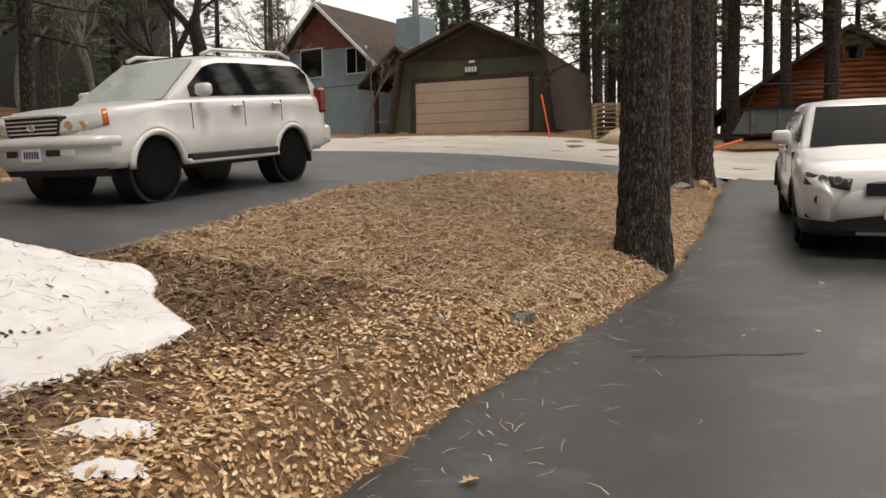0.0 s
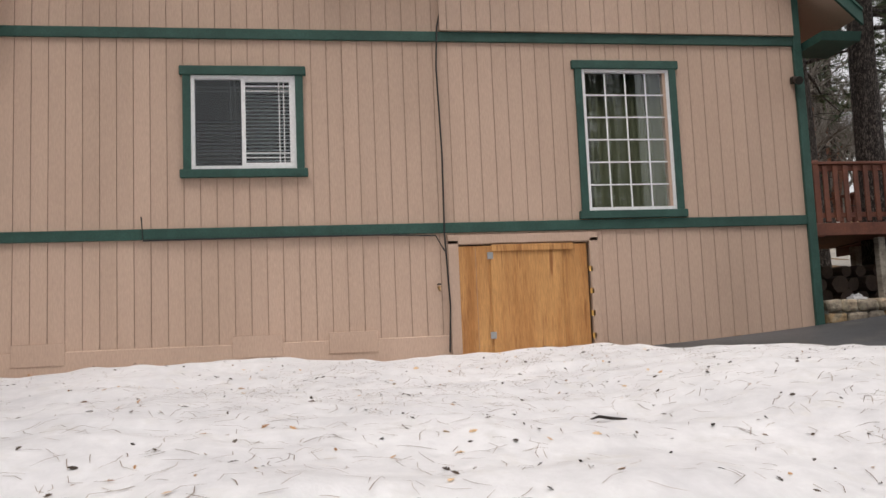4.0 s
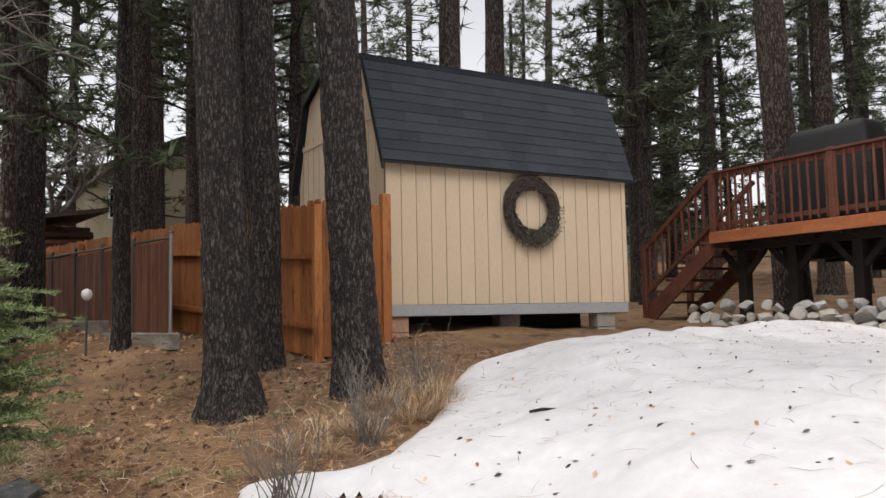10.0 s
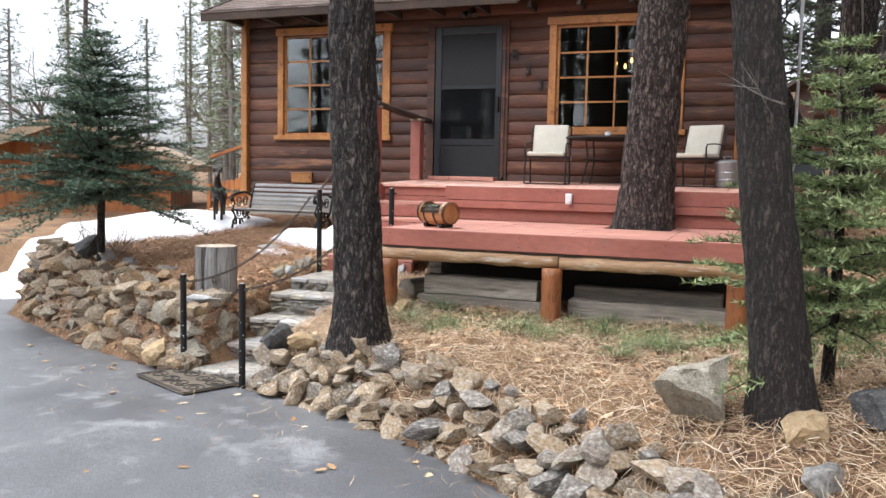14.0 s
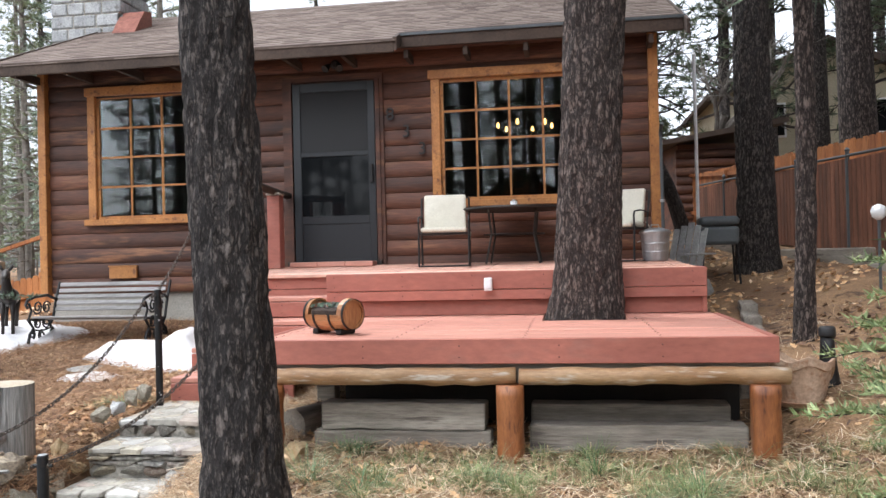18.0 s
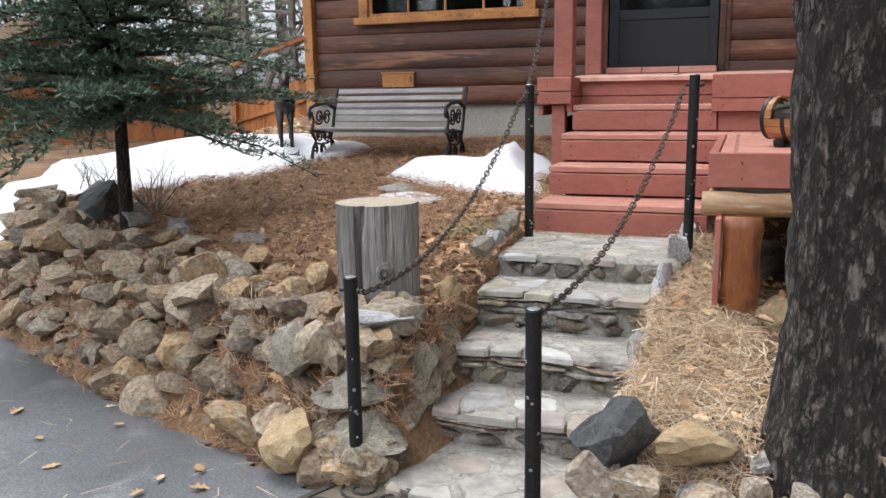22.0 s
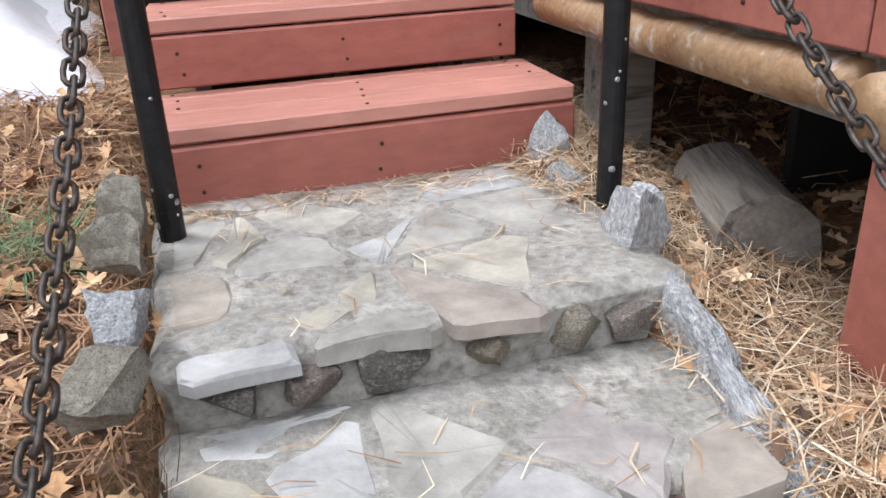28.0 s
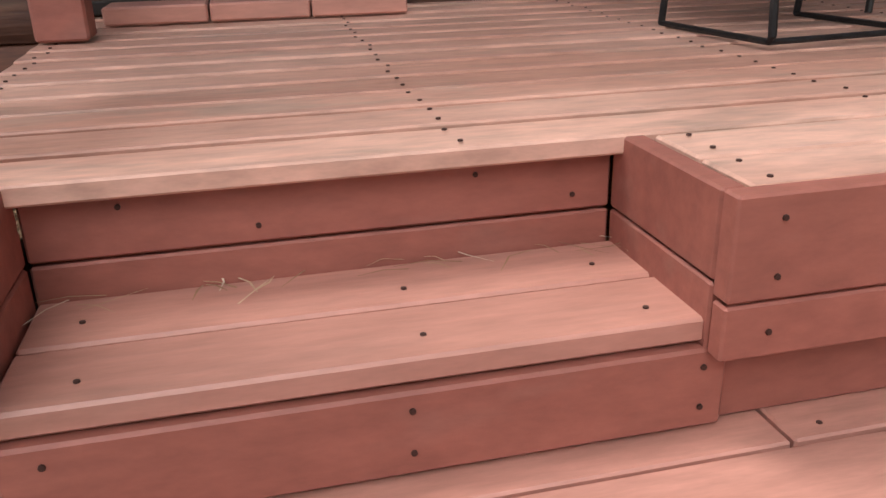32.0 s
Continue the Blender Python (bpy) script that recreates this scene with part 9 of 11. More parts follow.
def link_mesh():
    pts = []
    for k in range(12):
        a = 2 * math.pi * k / 12
        pts.append((0.0105 * math.cos(a) + (0.0095 if math.cos(a) > 0.01 else -0.0095 if math.cos(a) < -0.01 else 0), 0.0105 * math.sin(a), 0))
    return mesh_of("link", tube(bmesh.new(), pts + pts[:1], 0.0034, 6, cap=False), CHAINIRON, True)


LINK = link_mesh()


def chain(p0, p1, sag, label):
    a, b = Vector(p0), Vector(p1)
    n = 200
    pts = [a.lerp(b, k / n) - Vector((0, 0, sag * 4 * (k / n) * (1 - k / n))) for k in range(n + 1)]
    t = thing("chain", *p0, label, "chain", "chains between the posts")
    total = sum((q - p).length for p, q in zip(pts, pts[1:]))
    count = int(total / 0.0285)
    want, run, i = total / count, 0.0, 0
    for p, q in zip(pts, pts[1:]):
        run += (q - p).length
        if run >= want * (i + 0.5):
            d = (q - p).normalized()
            m = Matrix.Translation(p - a) @ d.to_track_quat("X", "Z").to_matrix().to_4x4() @ Matrix.Rotation(math.pi / 2 * (i % 2) + 0.5, 4, "X")
            shared("link", LINK, t, m)
            i += 1


chain((-4.965, 8.01, 0.82), (-4.83, 9.74, 1.495), 0.19, "rusty dark chain slung between black posts")
chain((-4.325, 7.77, 0.82), (-3.985, 9.60, 1.53), 0.20, "rusty dark chain slung between black posts")
chain((-4.83, 9.82, 1.50), (-4.99, 11.22, 2.48), 0.10, "rusty dark chain rising to the red railing post")

# red railing posts and gnarled handrail on the upper deck
for x, y, z0, z1, w in ((-4.945, 11.42, 1.628, 2.52, 0.135), (-4.965, 12.78, 1.671, 2.46, 0.14)):
    t = thing("railing_post", x, y, z0, "square railing post painted faded brick red", "post", "railing posts of the deck")
    part("post", soft_box(-w / 2, w / 2, -w / 2, w / 2, 0, z1 - z0, 0.007), REDPAINT, t)
    part("cap", soft_box(-w / 2 - 0.012, w / 2 + 0.012, -w / 2 - 0.012, w / 2 + 0.012, z1 - z0 + 0.001, z1 - z0 + 0.03, 0.01), GREYWOOD, t, "weathered grey wooden cap")
rail = thing("handrail", -4.97, 11.3, 2.55, "dark gnarled log handrail resting on the deck posts", "handrail")
wpart("log", tube(bmesh.new(), [(-4.97, 11.12, 2.60), (-4.97, 11.3, 2.595), (-4.95, 11.8, 2.56), (-4.98, 12.3, 2.53), (-4.96, 12.9, 2.50), (-4.98, 13.24, 2.49)], [0.036, 0.045, 0.038, 0.046, 0.036, 0.042], 12, wobble=0.25), DARKBROWN, rail, smooth=True)
wpart("branch_stub", rod((-4.96, 11.2, 2.61), (-4.93, 11.13, 2.70), 0.022, 0.014), DARKBROWN, rail)
wpart("branch_stub", rod((-4.94, 11.42, 2.60), (-4.86, 11.36, 2.55), 0.024, 0.016), DARKBROWN, rail)
hook = thing("padlock", -4.91, 11.2, 2.46, "small dark padlock hanging from the railing post", "padlock")
part("body", soft_box(-0.018, 0.018, -0.02, 0.02, -0.025, 0.02, 0.005), BRONZE, hook)
part("shackle", tube(bmesh.new(), [(-0.012, 0, 0.02), (-0.012, 0, 0.045), (0, 0, 0.056), (0.012, 0, 0.045), (0.012, 0, 0.02)], 0.004, 6), CHAINIRON, hook)
doorstep = thing("door_step", -4.45, 13.1, 1.676, "short red step boards under the screen door", "step")
for k in range(3):
    part("board", soft_box(-0.45 + k * 0.318, -0.45 + k * 0.318 + 0.312, -0.085, 0.12, 0.0, 0.055, 0.006), REDWORN_LIT, doorstep)

# ---- bench ----
SLAT = mat("weathered_grey_slat", (0.26, 0.25, 0.245), (0.40, 0.39, 0.38), 2.2, 40, 0.8, stretch=(0.25, 2, 2), bump=0.3, vary=0.1, c3=(0.19, 0.18, 0.175))
bz = ground_at(-6.7, 12.2)
bench = thing("garden_bench", -6.7, 12.17, bz, "weathered grey slatted garden bench with ornate black iron ends", "bench")
sz = 1.24 - bz
for k in range(4):
    y = -0.20 + k * 0.105
    part("seat_slat", soft_box(-0.62, 0.62, y, y + 0.078, sz - 0.022 - 0.012 * k, sz - 0.012 * k, 0.006), SLAT, bench)
for k in range(5):
    z, y = sz + 0.055 + k * 0.064, 0.205 + k * 0.024
    o = part("back_slat", soft_box(-0.62, 0.62, -0.011, 0.011, -0.022, 0.022, 0.006), SLAT, bench)
    o.matrix_basis = pose(0, y, z, -20)


def curl(cx, cz, r0, turns, start, x, r=0.009):
    pts = []
    for k in range(int(turns * 14) + 1):
        a = start + 2 * math.pi * k / 14
        rad = r0 * (1 - 0.72 * k / (turns * 14))
        pts.append((x, cx + rad * math.cos(a), cz + rad * math.sin(a)))
    return tube(bmesh.new(), pts, r, 7)


for side in (-1, 1):
    x = side * 0.645
    end = part("iron_end", tube(bmesh.new(), [(x, -0.22, 0), (x, -0.19, 0.10), (x, -0.135, sz * 0.55), (x, -0.2, sz - 0.05), (x, -0.22, sz - 0.03)], [0.017, 0.014, 0.013, 0.015, 0.016], 8), BLACKIRON, bench, "ornate black cast-iron bench end")
    for pts, rad in (([(x, 0.24, 0), (x, 0.20, 0.12), (x, 0.14, sz * 0.6), (x, 0.2, sz - 0.03), (x, 0.245, sz + 0.12), (x, 0.33, sz + 0.34)], 0.015),
                     ([(x, -0.22, sz - 0.03), (x, 0.0, sz - 0.045), (x, 0.2, sz - 0.05)], 0.013),
                     ([(x, -0.16, sz * 0.5), (x, 0.0, sz * 0.42), (x, 0.16, sz * 0.5)], 0.010),
                     ([(x, 0.25, sz + 0.16), (x, 0.1, sz + 0.21), (x, -0.1, sz + 0.2), (x, -0.22, sz + 0.17), (x, -0.25, sz + 0.12), (x, -0.22, sz + 0.09)], 0.016),
                     ([(x, -0.21, sz - 0.03), (x, -0.16, sz + 0.06), (x, -0.2, sz + 0.14)], 0.012)):
        part("bar", tube(bmesh.new(), pts, rad, 8), BLACKIRON, end)
    for cx, cz, r0, st in ((-0.06, sz * 0.72, 0.065, 0.5), (0.08, sz * 0.72, 0.065, 2.2), (0.0, sz * 0.25, 0.06, 1.5), (-0.06, sz + 0.09, 0.075, 3.6), (0.09, sz + 0.08, 0.07, 0.3), (-0.15, 0.09, 0.045, 5.0), (0.17, 0.09, 0.045, 4.0)):
        part("scroll", curl(cx, cz, r0, 1.6, st, x), BLACKIRON, end)


def deer(x, y, z):
    """A plain standing animal figure in one mesh."""
    bm = bmesh.new()
    tube(bm, [(0, 0.30, 0.40), (0, 0.18, 0.43), (0, -0.02, 0.42), (0, -0.18, 0.45), (0, -0.25, 0.50)], [0.05, 0.10, 0.095, 0.10, 0.07], 12)
    tube(bm, [(0, -0.20, 0.46), (0, -0.28, 0.58), (0, -0.31, 0.68)], [0.075, 0.05, 0.042], 10)
    tube(bm, [(0, -0.27, 0.69), (0, -0.33, 0.695), (0, -0.42, 0.66), (0, -0.46, 0.645)], [0.03, 0.048, 0.03, 0.018], 10)
    for s in (-1, 1):
        tube(bm, [(s * 0.02, -0.28, 0.72), (s * 0.055, -0.26, 0.77), (s * 0.07, -0.25, 0.80)], [0.014, 0.020, 0.004], 6)
        tube(bm, [(s * 0.05, -0.18, 0.40), (s * 0.05, -0.17, 0.22), (s * 0.05, -0.19, 0.0)], [0.04, 0.02, 0.017], 8)
        tube(bm, [(s * 0.05, 0.23, 0.42), (s * 0.055, 0.29, 0.24), (s * 0.05, 0.25, 0.0)], [0.055, 0.024, 0.017], 8)
    tube(bm, [(0, 0.30, 0.43), (0, 0.37, 0.36)], [0.025, 0.006], 6)
    me = mesh_of("deer_statue", bm, BRONZE, True)
    ob = new("deer_statue", me)
    ob.matrix_basis = pose(x, y, z, 0, 0, 32) @ Matrix.Scale(0.95, 4)
    return tagged(ob, "dark bronze deer statue standing in the snow", "statue")


deer(-7.78, 12.25, ground_at(-7.78, 12.25) + 0.06)

# ---- stump ----
sx, sy, stop = -5.25, 8.77, 1.046
sb = ground_at(sx, sy) - 0.06
stump = thing("stump", sx, sy, sb, "weathered grey split log stump standing on end", "stump")
h = stop - sb
bm, n, rings = bmesh.new(), 64, []
for z in np.linspace(0, h, 9):
    ring = []
    for k in range(n):
        a = 2 * math.pi * k / n
        r = 0.178 * (1 + 0.05 * math.sin(2 * a + 0.6)) * (1 + 0.02 * noise.noise(Vector((math.cos(a) * 9, math.sin(a) * 9, z * 1.2))) + 0.014 * noise.noise(Vector((math.cos(a) * 26, math.sin(a) * 26, z * 0.8))))
        for a0, w, deep in ((4.62, 0.07, 0.075), (5.35, 0.05, 0.02), (3.9, 0.05, 0.018)):
            g = abs((a - a0 - 0.12 * (z / h - 0.5) + math.pi) % (2 * math.pi) - math.pi)
            r -= deep * max(0, 1 - g / w)
        ring.append(bm.verts.new((r * math.cos(a), r * math.sin(a), z)))
    rings.append(ring)
for a, b in zip(rings, rings[1:]):
    for k in range(n):
        bm.faces.new((a[k], a[(k + 1) % n], b[(k + 1) % n], b[k]))
bm.faces.new([v for v in rings[0]][::-1])
body = part("trunk", bm, STUMPSIDE, stump, smooth=False)
bm = bmesh.new()
ring = [bm.verts.new(tuple(v)) for v in [tuple(body.data.vertices[8 * n + k].co) for k in range(n)]]
mid = bm.verts.new((0.0, 0.03, h + 0.004))
for k in range(n):
    bm.faces.new((ring[k], ring[(k + 1) % n], mid))
part("cut_top", bm, STUMPTOP, stump, "pale grey sawn end grain")
part("knot", tube(bmesh.new(), [(0.09, -0.13, h * 0.46), (0.105, -0.175, h * 0.47)], [0.045, 0.028], 9, wobble=0.3), STUMPSIDE, stump)
part("ring_bolt", tube(bmesh.new(), [(0.108 + 0.017 * math.cos(a), -0.182, h * 0.46 + 0.017 * math.sin(a)) for a in np.linspace(0, 6.28, 13)], 0.004, 6, cap=False), CHAINIRON, stump)

# ---- barrel planter ----
BARREL = mat("varnished_barrel_stave", (0.30, 0.125, 0.045), (0.46, 0.24, 0.10), 3, 40, 0.4, stretch=(0.3, 2.5, 2.5), bump=0.25, vary=0.15, c3=(0.22, 0.085, 0.03))
SOIL = mat("potting_soil", (0.03, 0.02, 0.014), (0.06, 0.04, 0.03), 20, 80, 0.95, bump=0.8)
barrel = thing("barrel_planter", -3.415, 9.65, 1.253, "small wooden barrel planter on its side filled with succulents", "planter", rz=-30)
barrel.scale = (0.86, 0.86, 0.86)
L, zc = 0.225, 0.155


def barrel_r(x):
    return 0.138 - 0.026 * (x / L) ** 2


xs = [-L, -0.16, -0.08, 0, 0.08, 0.16, L]
for k in range(18):
    a0, a1 = 2 * math.pi * (k + 0.03) / 18, 2 * math.pi * (k + 0.97) / 18
    mid_a = (a0 + a1) / 2
    open_top = math.sin(mid_a) > 0.10
    for seg in ((xs[:2], xs[-2:]) if open_top else (xs,)):
        bm = bmesh.new()
        rows = []
        for x in seg:
            r = barrel_r(x)
            rows.append([bm.verts.new((x, rr_ * math.cos(a), zc + rr_ * math.sin(a))) for rr_, a in ((r, a0), (r, a1), (r - 0.014, a1), (r - 0.014, a0))])
        for p, q in zip(rows, rows[1:]):
            for j in range(4):
                bm.faces.new((p[j], p[(j + 1) % 4], q[(j + 1) % 4], q[j]))
        bm.faces.new(rows[0])
        bm.faces.new(rows[-1][::-1])
        part("stave", bm, BARREL, barrel)
for x in (-L + 0.012, -0.085, 0.085, L - 0.012):
    r = barrel_r(x) + 0.003
    lo, hi = (-1.02 * math.pi, 0.02 * math.pi) if abs(x) < 0.1 else (-math.pi, math.pi)
    ring = [(x, r * math.cos(a), zc + r * math.sin(a)) for a in np.linspace(lo, hi, 40)]
    bm = bmesh.new()
    e = [[bm.verts.new((px + dx, py * s, zc + (pz - zc) * s)) for dx in (-0.011, 0.011) for s in (1.0, 1.02)] for px, py, pz in ring]
    for p, q in zip(e, e[1:]):
        for i, j in ((0, 1), (1, 3), (3, 2), (2, 0)):
            bm.faces.new((p[i], p[j], q[j], q[i]))
    part("hoop", bm, BLACKIRON, barrel)
for x in (-L + 0.02, L - 0.03):
    o = part("end_board", lathe([(0.105, 0.0), (0.105, 0.012), (0.10, 0.014)], 28), BARREL, barrel)
    o.matrix_basis = pose(x, 0, zc, 0, 90, 0)
for x in (-0.13, 0.13):
    part("cradle_foot", soft_box(x - 0.03, x + 0.03, -0.085, 0.085, 0.0, 0.042, 0.01), BLACKIRON, barrel)
soil = part("soil", soft_box(-0.155, 0.155, -0.112, 0.112, zc - 0.04, zc + 0.05, 0.02), SOIL, barrel)
rk = random.Random(5)
for k in range(17):
    px, py = rk.uniform(-0.13, 0.13), rk.uniform(-0.075, 0.075)
    bm, s = bmesh.new(), rk.uniform(0.035, 0.065)
    for ring_no in range(3):
        for j in range(7):
            a = j * 2 * math.pi / 7 + ring_no * 0.45
            el = (0.25, 0.7, 1.15)[ring_no]
            d = Vector((math.cos(a) * math.cos(el), math.sin(a) * math.cos(el), math.sin(el))) * s * (1 - 0.2 * ring_no)
            w = Vector((-math.sin(a), math.cos(a), 0)) * s * 0.22
            c = Vector((0, 0, 0.0))
            v = [bm.verts.new(q) for q in (c, c + d * 0.6 + w, c + d, c + d * 0.6 - w, c + d * 0.6 - Vector((0, 0, s * 0.18)))]
            for f in ((0, 1, 2, 3), (0, 4, 1), (1, 4, 2), (2, 4, 3), (3, 4, 0)):
                bm.faces.new([v[i] for i in f])
    o = part("succulent", bm, SUCCULENT, barrel)
    o.matrix_basis = pose(px, py * 1.3, zc + 0.055, rk.uniform(-15, 15), rk.uniform(-15, 15), rk.uniform(0, 360))


# ---- furniture on the deck ----
def patio_chair(x, y, z, rz):
    t = thing("patio_chair", x, y, z, "black metal patio chair with cream cushions", "chair", "chairs on the deck", rz=rz)
    for s in (-1, 1):
        X = s * 0.255
        part("side_frame", tube(bmesh.new(), [(X, 0.24, 0.012), (X, -0.24, 0.012), (X, -0.25, 0.03), (X, -0.22, 0.40), (X, -0.18, 0.43)], 0.011, 8), BLACKIRON, t)
        part("back_post", tube(bmesh.new(), [(X, 0.24, 0.012), (X, 0.20, 0.42), (X, 0.25, 0.62), (X, 0.33, 0.90)], 0.011, 8), BLACKIRON, t)
        part("arm", tube(bmesh.new(), [(X, 0.26, 0.63), (X, 0.0, 0.64), (X, -0.2, 0.62), (X, -0.235, 0.57), (X, -0.22, 0.41)], 0.010, 8), BLACKIRON, t)
    part("foot_bar", rod((-0.255, -0.24, 0.012), (0.255, -0.24, 0.012), 0.010), BLACKIRON, t)
    part("seat_frame", soft_box(-0.25, 0.25, -0.22, 0.21, 0.405, 0.425, 0.006), BLACKIRON, t)
    part("back_bar", rod((-0.255, 0.33, 0.90), (0.255, 0.33, 0.90), 0.010), BLACKIRON, t)
    o = part("seat_cushion", soft_box(-0.235, 0.235, -0.235, 0.20, 0.428, 0.495, 0.028, 3), CUSHION, t, smooth=True)
    o = part("back_cushion", soft_box(-0.225, 0.225, -0.032, 0.032, 0.0, 0.46, 0.026, 3), CUSHION, t, smooth=True)
    o.matrix_basis = pose(0, 0.19, 0.49, -14)
    part("tie", tube(bmesh.new(), [(0.24, 0.22, 0.50), (0.27, 0.24, 0.44), (0.26, 0.25, 0.34)], 0.006, 5), CUSHION, t)
    return t


for a in ((-3.04, 12.3, 1.656, 6), (-1.35, 12.55, 1.664, -22)):
    patio_chair(*a).scale = (0.95, 0.95, 0.78)
table = thing("bistro_table", -2.38, 12.72, 1.67, "round dark metal bistro table on thin legs", "table")
part("tabletop", lathe([(0.50, 0.545), (0.53, 0.55), (0.535, 0.56), (0.53, 0.573), (0.0, 0.575)], 40), BRONZE, table)
for k in range(4):
    a = math.pi / 4 + k * math.pi / 2
    part("leg", tube(bmesh.new(), [(0.38 * math.cos(a), 0.38 * math.sin(a), 0.0), (0.30 * math.cos(a), 0.30 * math.sin(a), 0.3), (0.34 * math.cos(a), 0.34 * math.sin(a), 0.55)], 0.011, 8), BRONZE, table)
part("brace", tube(bmesh.new(), [(0.31 * math.cos(a), 0.31 * math.sin(a), 0.3) for a in np.linspace(0, 6.283, 25)], 0.007, 6, cap=False), BRONZE, table)
mug = thing("mug", -2.36, 12.5, 2.246, "small white candle jar on the bistro table", "jar")
part("cup", lathe([(0.028, 0), (0.034, 0.004), (0.035, 0.05), (0.030, 0.05), (0.028, 0.02)], 20), WHITEVINYL, mug)
part("wick_cap", lathe([(0.020, 0.045), (0.020, 0.062), (0.012, 0.066)], 14), GALV, mug)
can = thing("trash_can", -0.98, 12.6, 1.664, "small galvanised trash can with a lid", "can")
part("body", lathe([(0.115, 0), (0.12, 0.01), (0.132, 0.09), (0.129, 0.10), (0.137, 0.17), (0.134, 0.18), (0.143, 0.27), (0.148, 0.275)], 28), GALV, can)
part("lid", lathe([(0.155, 0.262), (0.158, 0.285), (0.14, 0.30), (0.06, 0.325), (0.0, 0.328)], 28), GALV, can)
part("handle", tube(bmesh.new(), [(-0.04, 0, 0.325), (-0.035, 0, 0.355), (0.035, 0, 0.355), (0.04, 0, 0.325)], 0.006, 6), GALV, can)
for s in (-1, 1):
    part("side_handle", tube(bmesh.new(), [(s * 0.137, -0.04, 0.20), (s * 0.168, -0.035, 0.19), (s * 0.168, 0.035, 0.19), (s * 0.137, 0.04, 0.20)], 0.005, 6), GALV, can)
pipe = thing("drain_pipe", -0.83, 13.25, 1.68, "thin grey drain pipe on the cabin corner", "pipe")
part("pipe", tube(bmesh.new(), [(0, 0, 0), (0, 0, 1.3), (0.0, -0.03, 1.36), (0, -0.15, 1.42)], 0.02, 10), GREYPAINT, pipe)
part("strap", lathe([(0.024, 0.6), (0.026, 0.605), (0.026, 0.625), (0.024, 0.63)], 12), GALV, pipe)
outlet = thing("outlet_box", -2.5, 11.098, 1.515, "grey weatherproof outlet box on the red fascia", "outlet")
part("box", soft_box(-0.034, 0.034, -0.03, 0.011, -0.055, 0.055, 0.006), WHITEVINYL, outlet)
part("cover", soft_box(-0.029, 0.029, -0.038, -0.031, -0.035, 0.045, 0.004), WHITEVINYL, outlet)
plaque = thing("wall_vent", -7.055, 13.29, 1.66, "amber wooden vent cover set low in the log wall", "vent")
part("panel", soft_box(-0.175, 0.175, -0.012, 0.02, -0.07, 0.07, 0.005), AMBER, plaque)
part("rim", boxes((-0.185, 0.185, -0.018, 0.02, 0.071, 0.085)), AMBER, plaque)
flood = thing("floodlight", -4.4, 13.27, 3.97, "dark twin floodlight under the eave", "lamp")
part("base", lathe([(0.05, 0), (0.055, 0.02), (0.03, 0.04)], 16), BRONZE, flood).matrix_basis = pose(0, 0.02, 0, 90)
for s in (-1, 1):
    o = part("lamp_head", lathe([(0.018, 0), (0.03, 0.03), (0.045, 0.10), (0.043, 0.11), (0.035, 0.105)], 16), BRONZE, flood)
    o.matrix_basis = pose(s * 0.05, -0.05, -0.01, 130, 0, s * 25)

# chandelier inside the cabin
GLOW = bpy.data.materials.new("warm_bulb")
GLOW.use_nodes = True
GLOW.node_tree.nodes["Principled BSDF"].inputs["Emission Color"].default_value = (1.0, 0.50, 0.12, 1)
GLOW.node_tree.nodes["Principled BSDF"].inputs["Emission Strength"].default_value = 2.2
chand = thing("chandelier", -2.35, 15.0, 3.9, "small chandelier with warm bulbs hanging inside the cabin", "chandelier")
part("rod", rod((0, 0, -0.52), (0, 0, 0.5), 0.01), BRONZE, chand)
for k in range(6):
    a = k * math.pi / 3 + 0.3
    arm = part("arm", tube(bmesh.new(), [(0, 0, -0.5), (0.2 * math.cos(a), 0.2 * math.sin(a), -0.58), (0.36 * math.cos(a), 0.36 * math.sin(a), -0.5)], 0.009, 6), BRONZE, chand)
    part("bulb", lathe([(0.010, 0), (0.019, 0.02), (0.020, 0.04), (0.008, 0.07), (0.002, 0.075)], 12), GLOW, arm).matrix_basis = pose(0.36 * math.cos(a), 0.36 * math.sin(a), -0.49)

# ---- doormat, timbers, pot and yard things ----
MATDARK = mat("dark_rubber_mat", (0.02, 0.018, 0.016), (0.05, 0.042, 0.035), 12, 70, 0.8, bump=0.5)
COIR = mat("worn_coir", (0.10, 0.08, 0.06), (0.17, 0.14, 0.10), 9, 90, 0.95, bump=0.6)
dm = thing("doormat", -4.75, 7.72, 0.085, "worn doormat with a dark scroll border on the asphalt", "doormat", rz=-24)
part("base", soft_box(-0.39, 0.39, -0.24, 0.24, 0.0, 0.012, 0.005), COIR, dm)
part("border", boxes((-0.385, 0.385, -0.235, -0.21, 0.0125, 0.018), (-0.385, 0.385, 0.21, 0.235, 0.0125, 0.018), (-0.385, -0.36, -0.209, 0.209, 0.0125, 0.018), (0.36, 0.385, -0.209, 0.209, 0.0125, 0.018)), MATDARK, dm)
for k in range(8):
    cx, cy = -0.27 + 0.18 * (k % 4), 0.10 if k < 4 else -0.10
    pts = []
    for j in range(23):
        a = (1 if k % 2 else -1) * (2 * math.pi * j / 14) + k
        r = 0.095 * (1 - 0.75 * j / 22)
        pts.append((cx + r * math.cos(a), cy + r * 0.9 * math.sin(a), 0.013))
    part("scroll", tube(bmesh.new(), pts, 0.007, 6), MATDARK, dm)


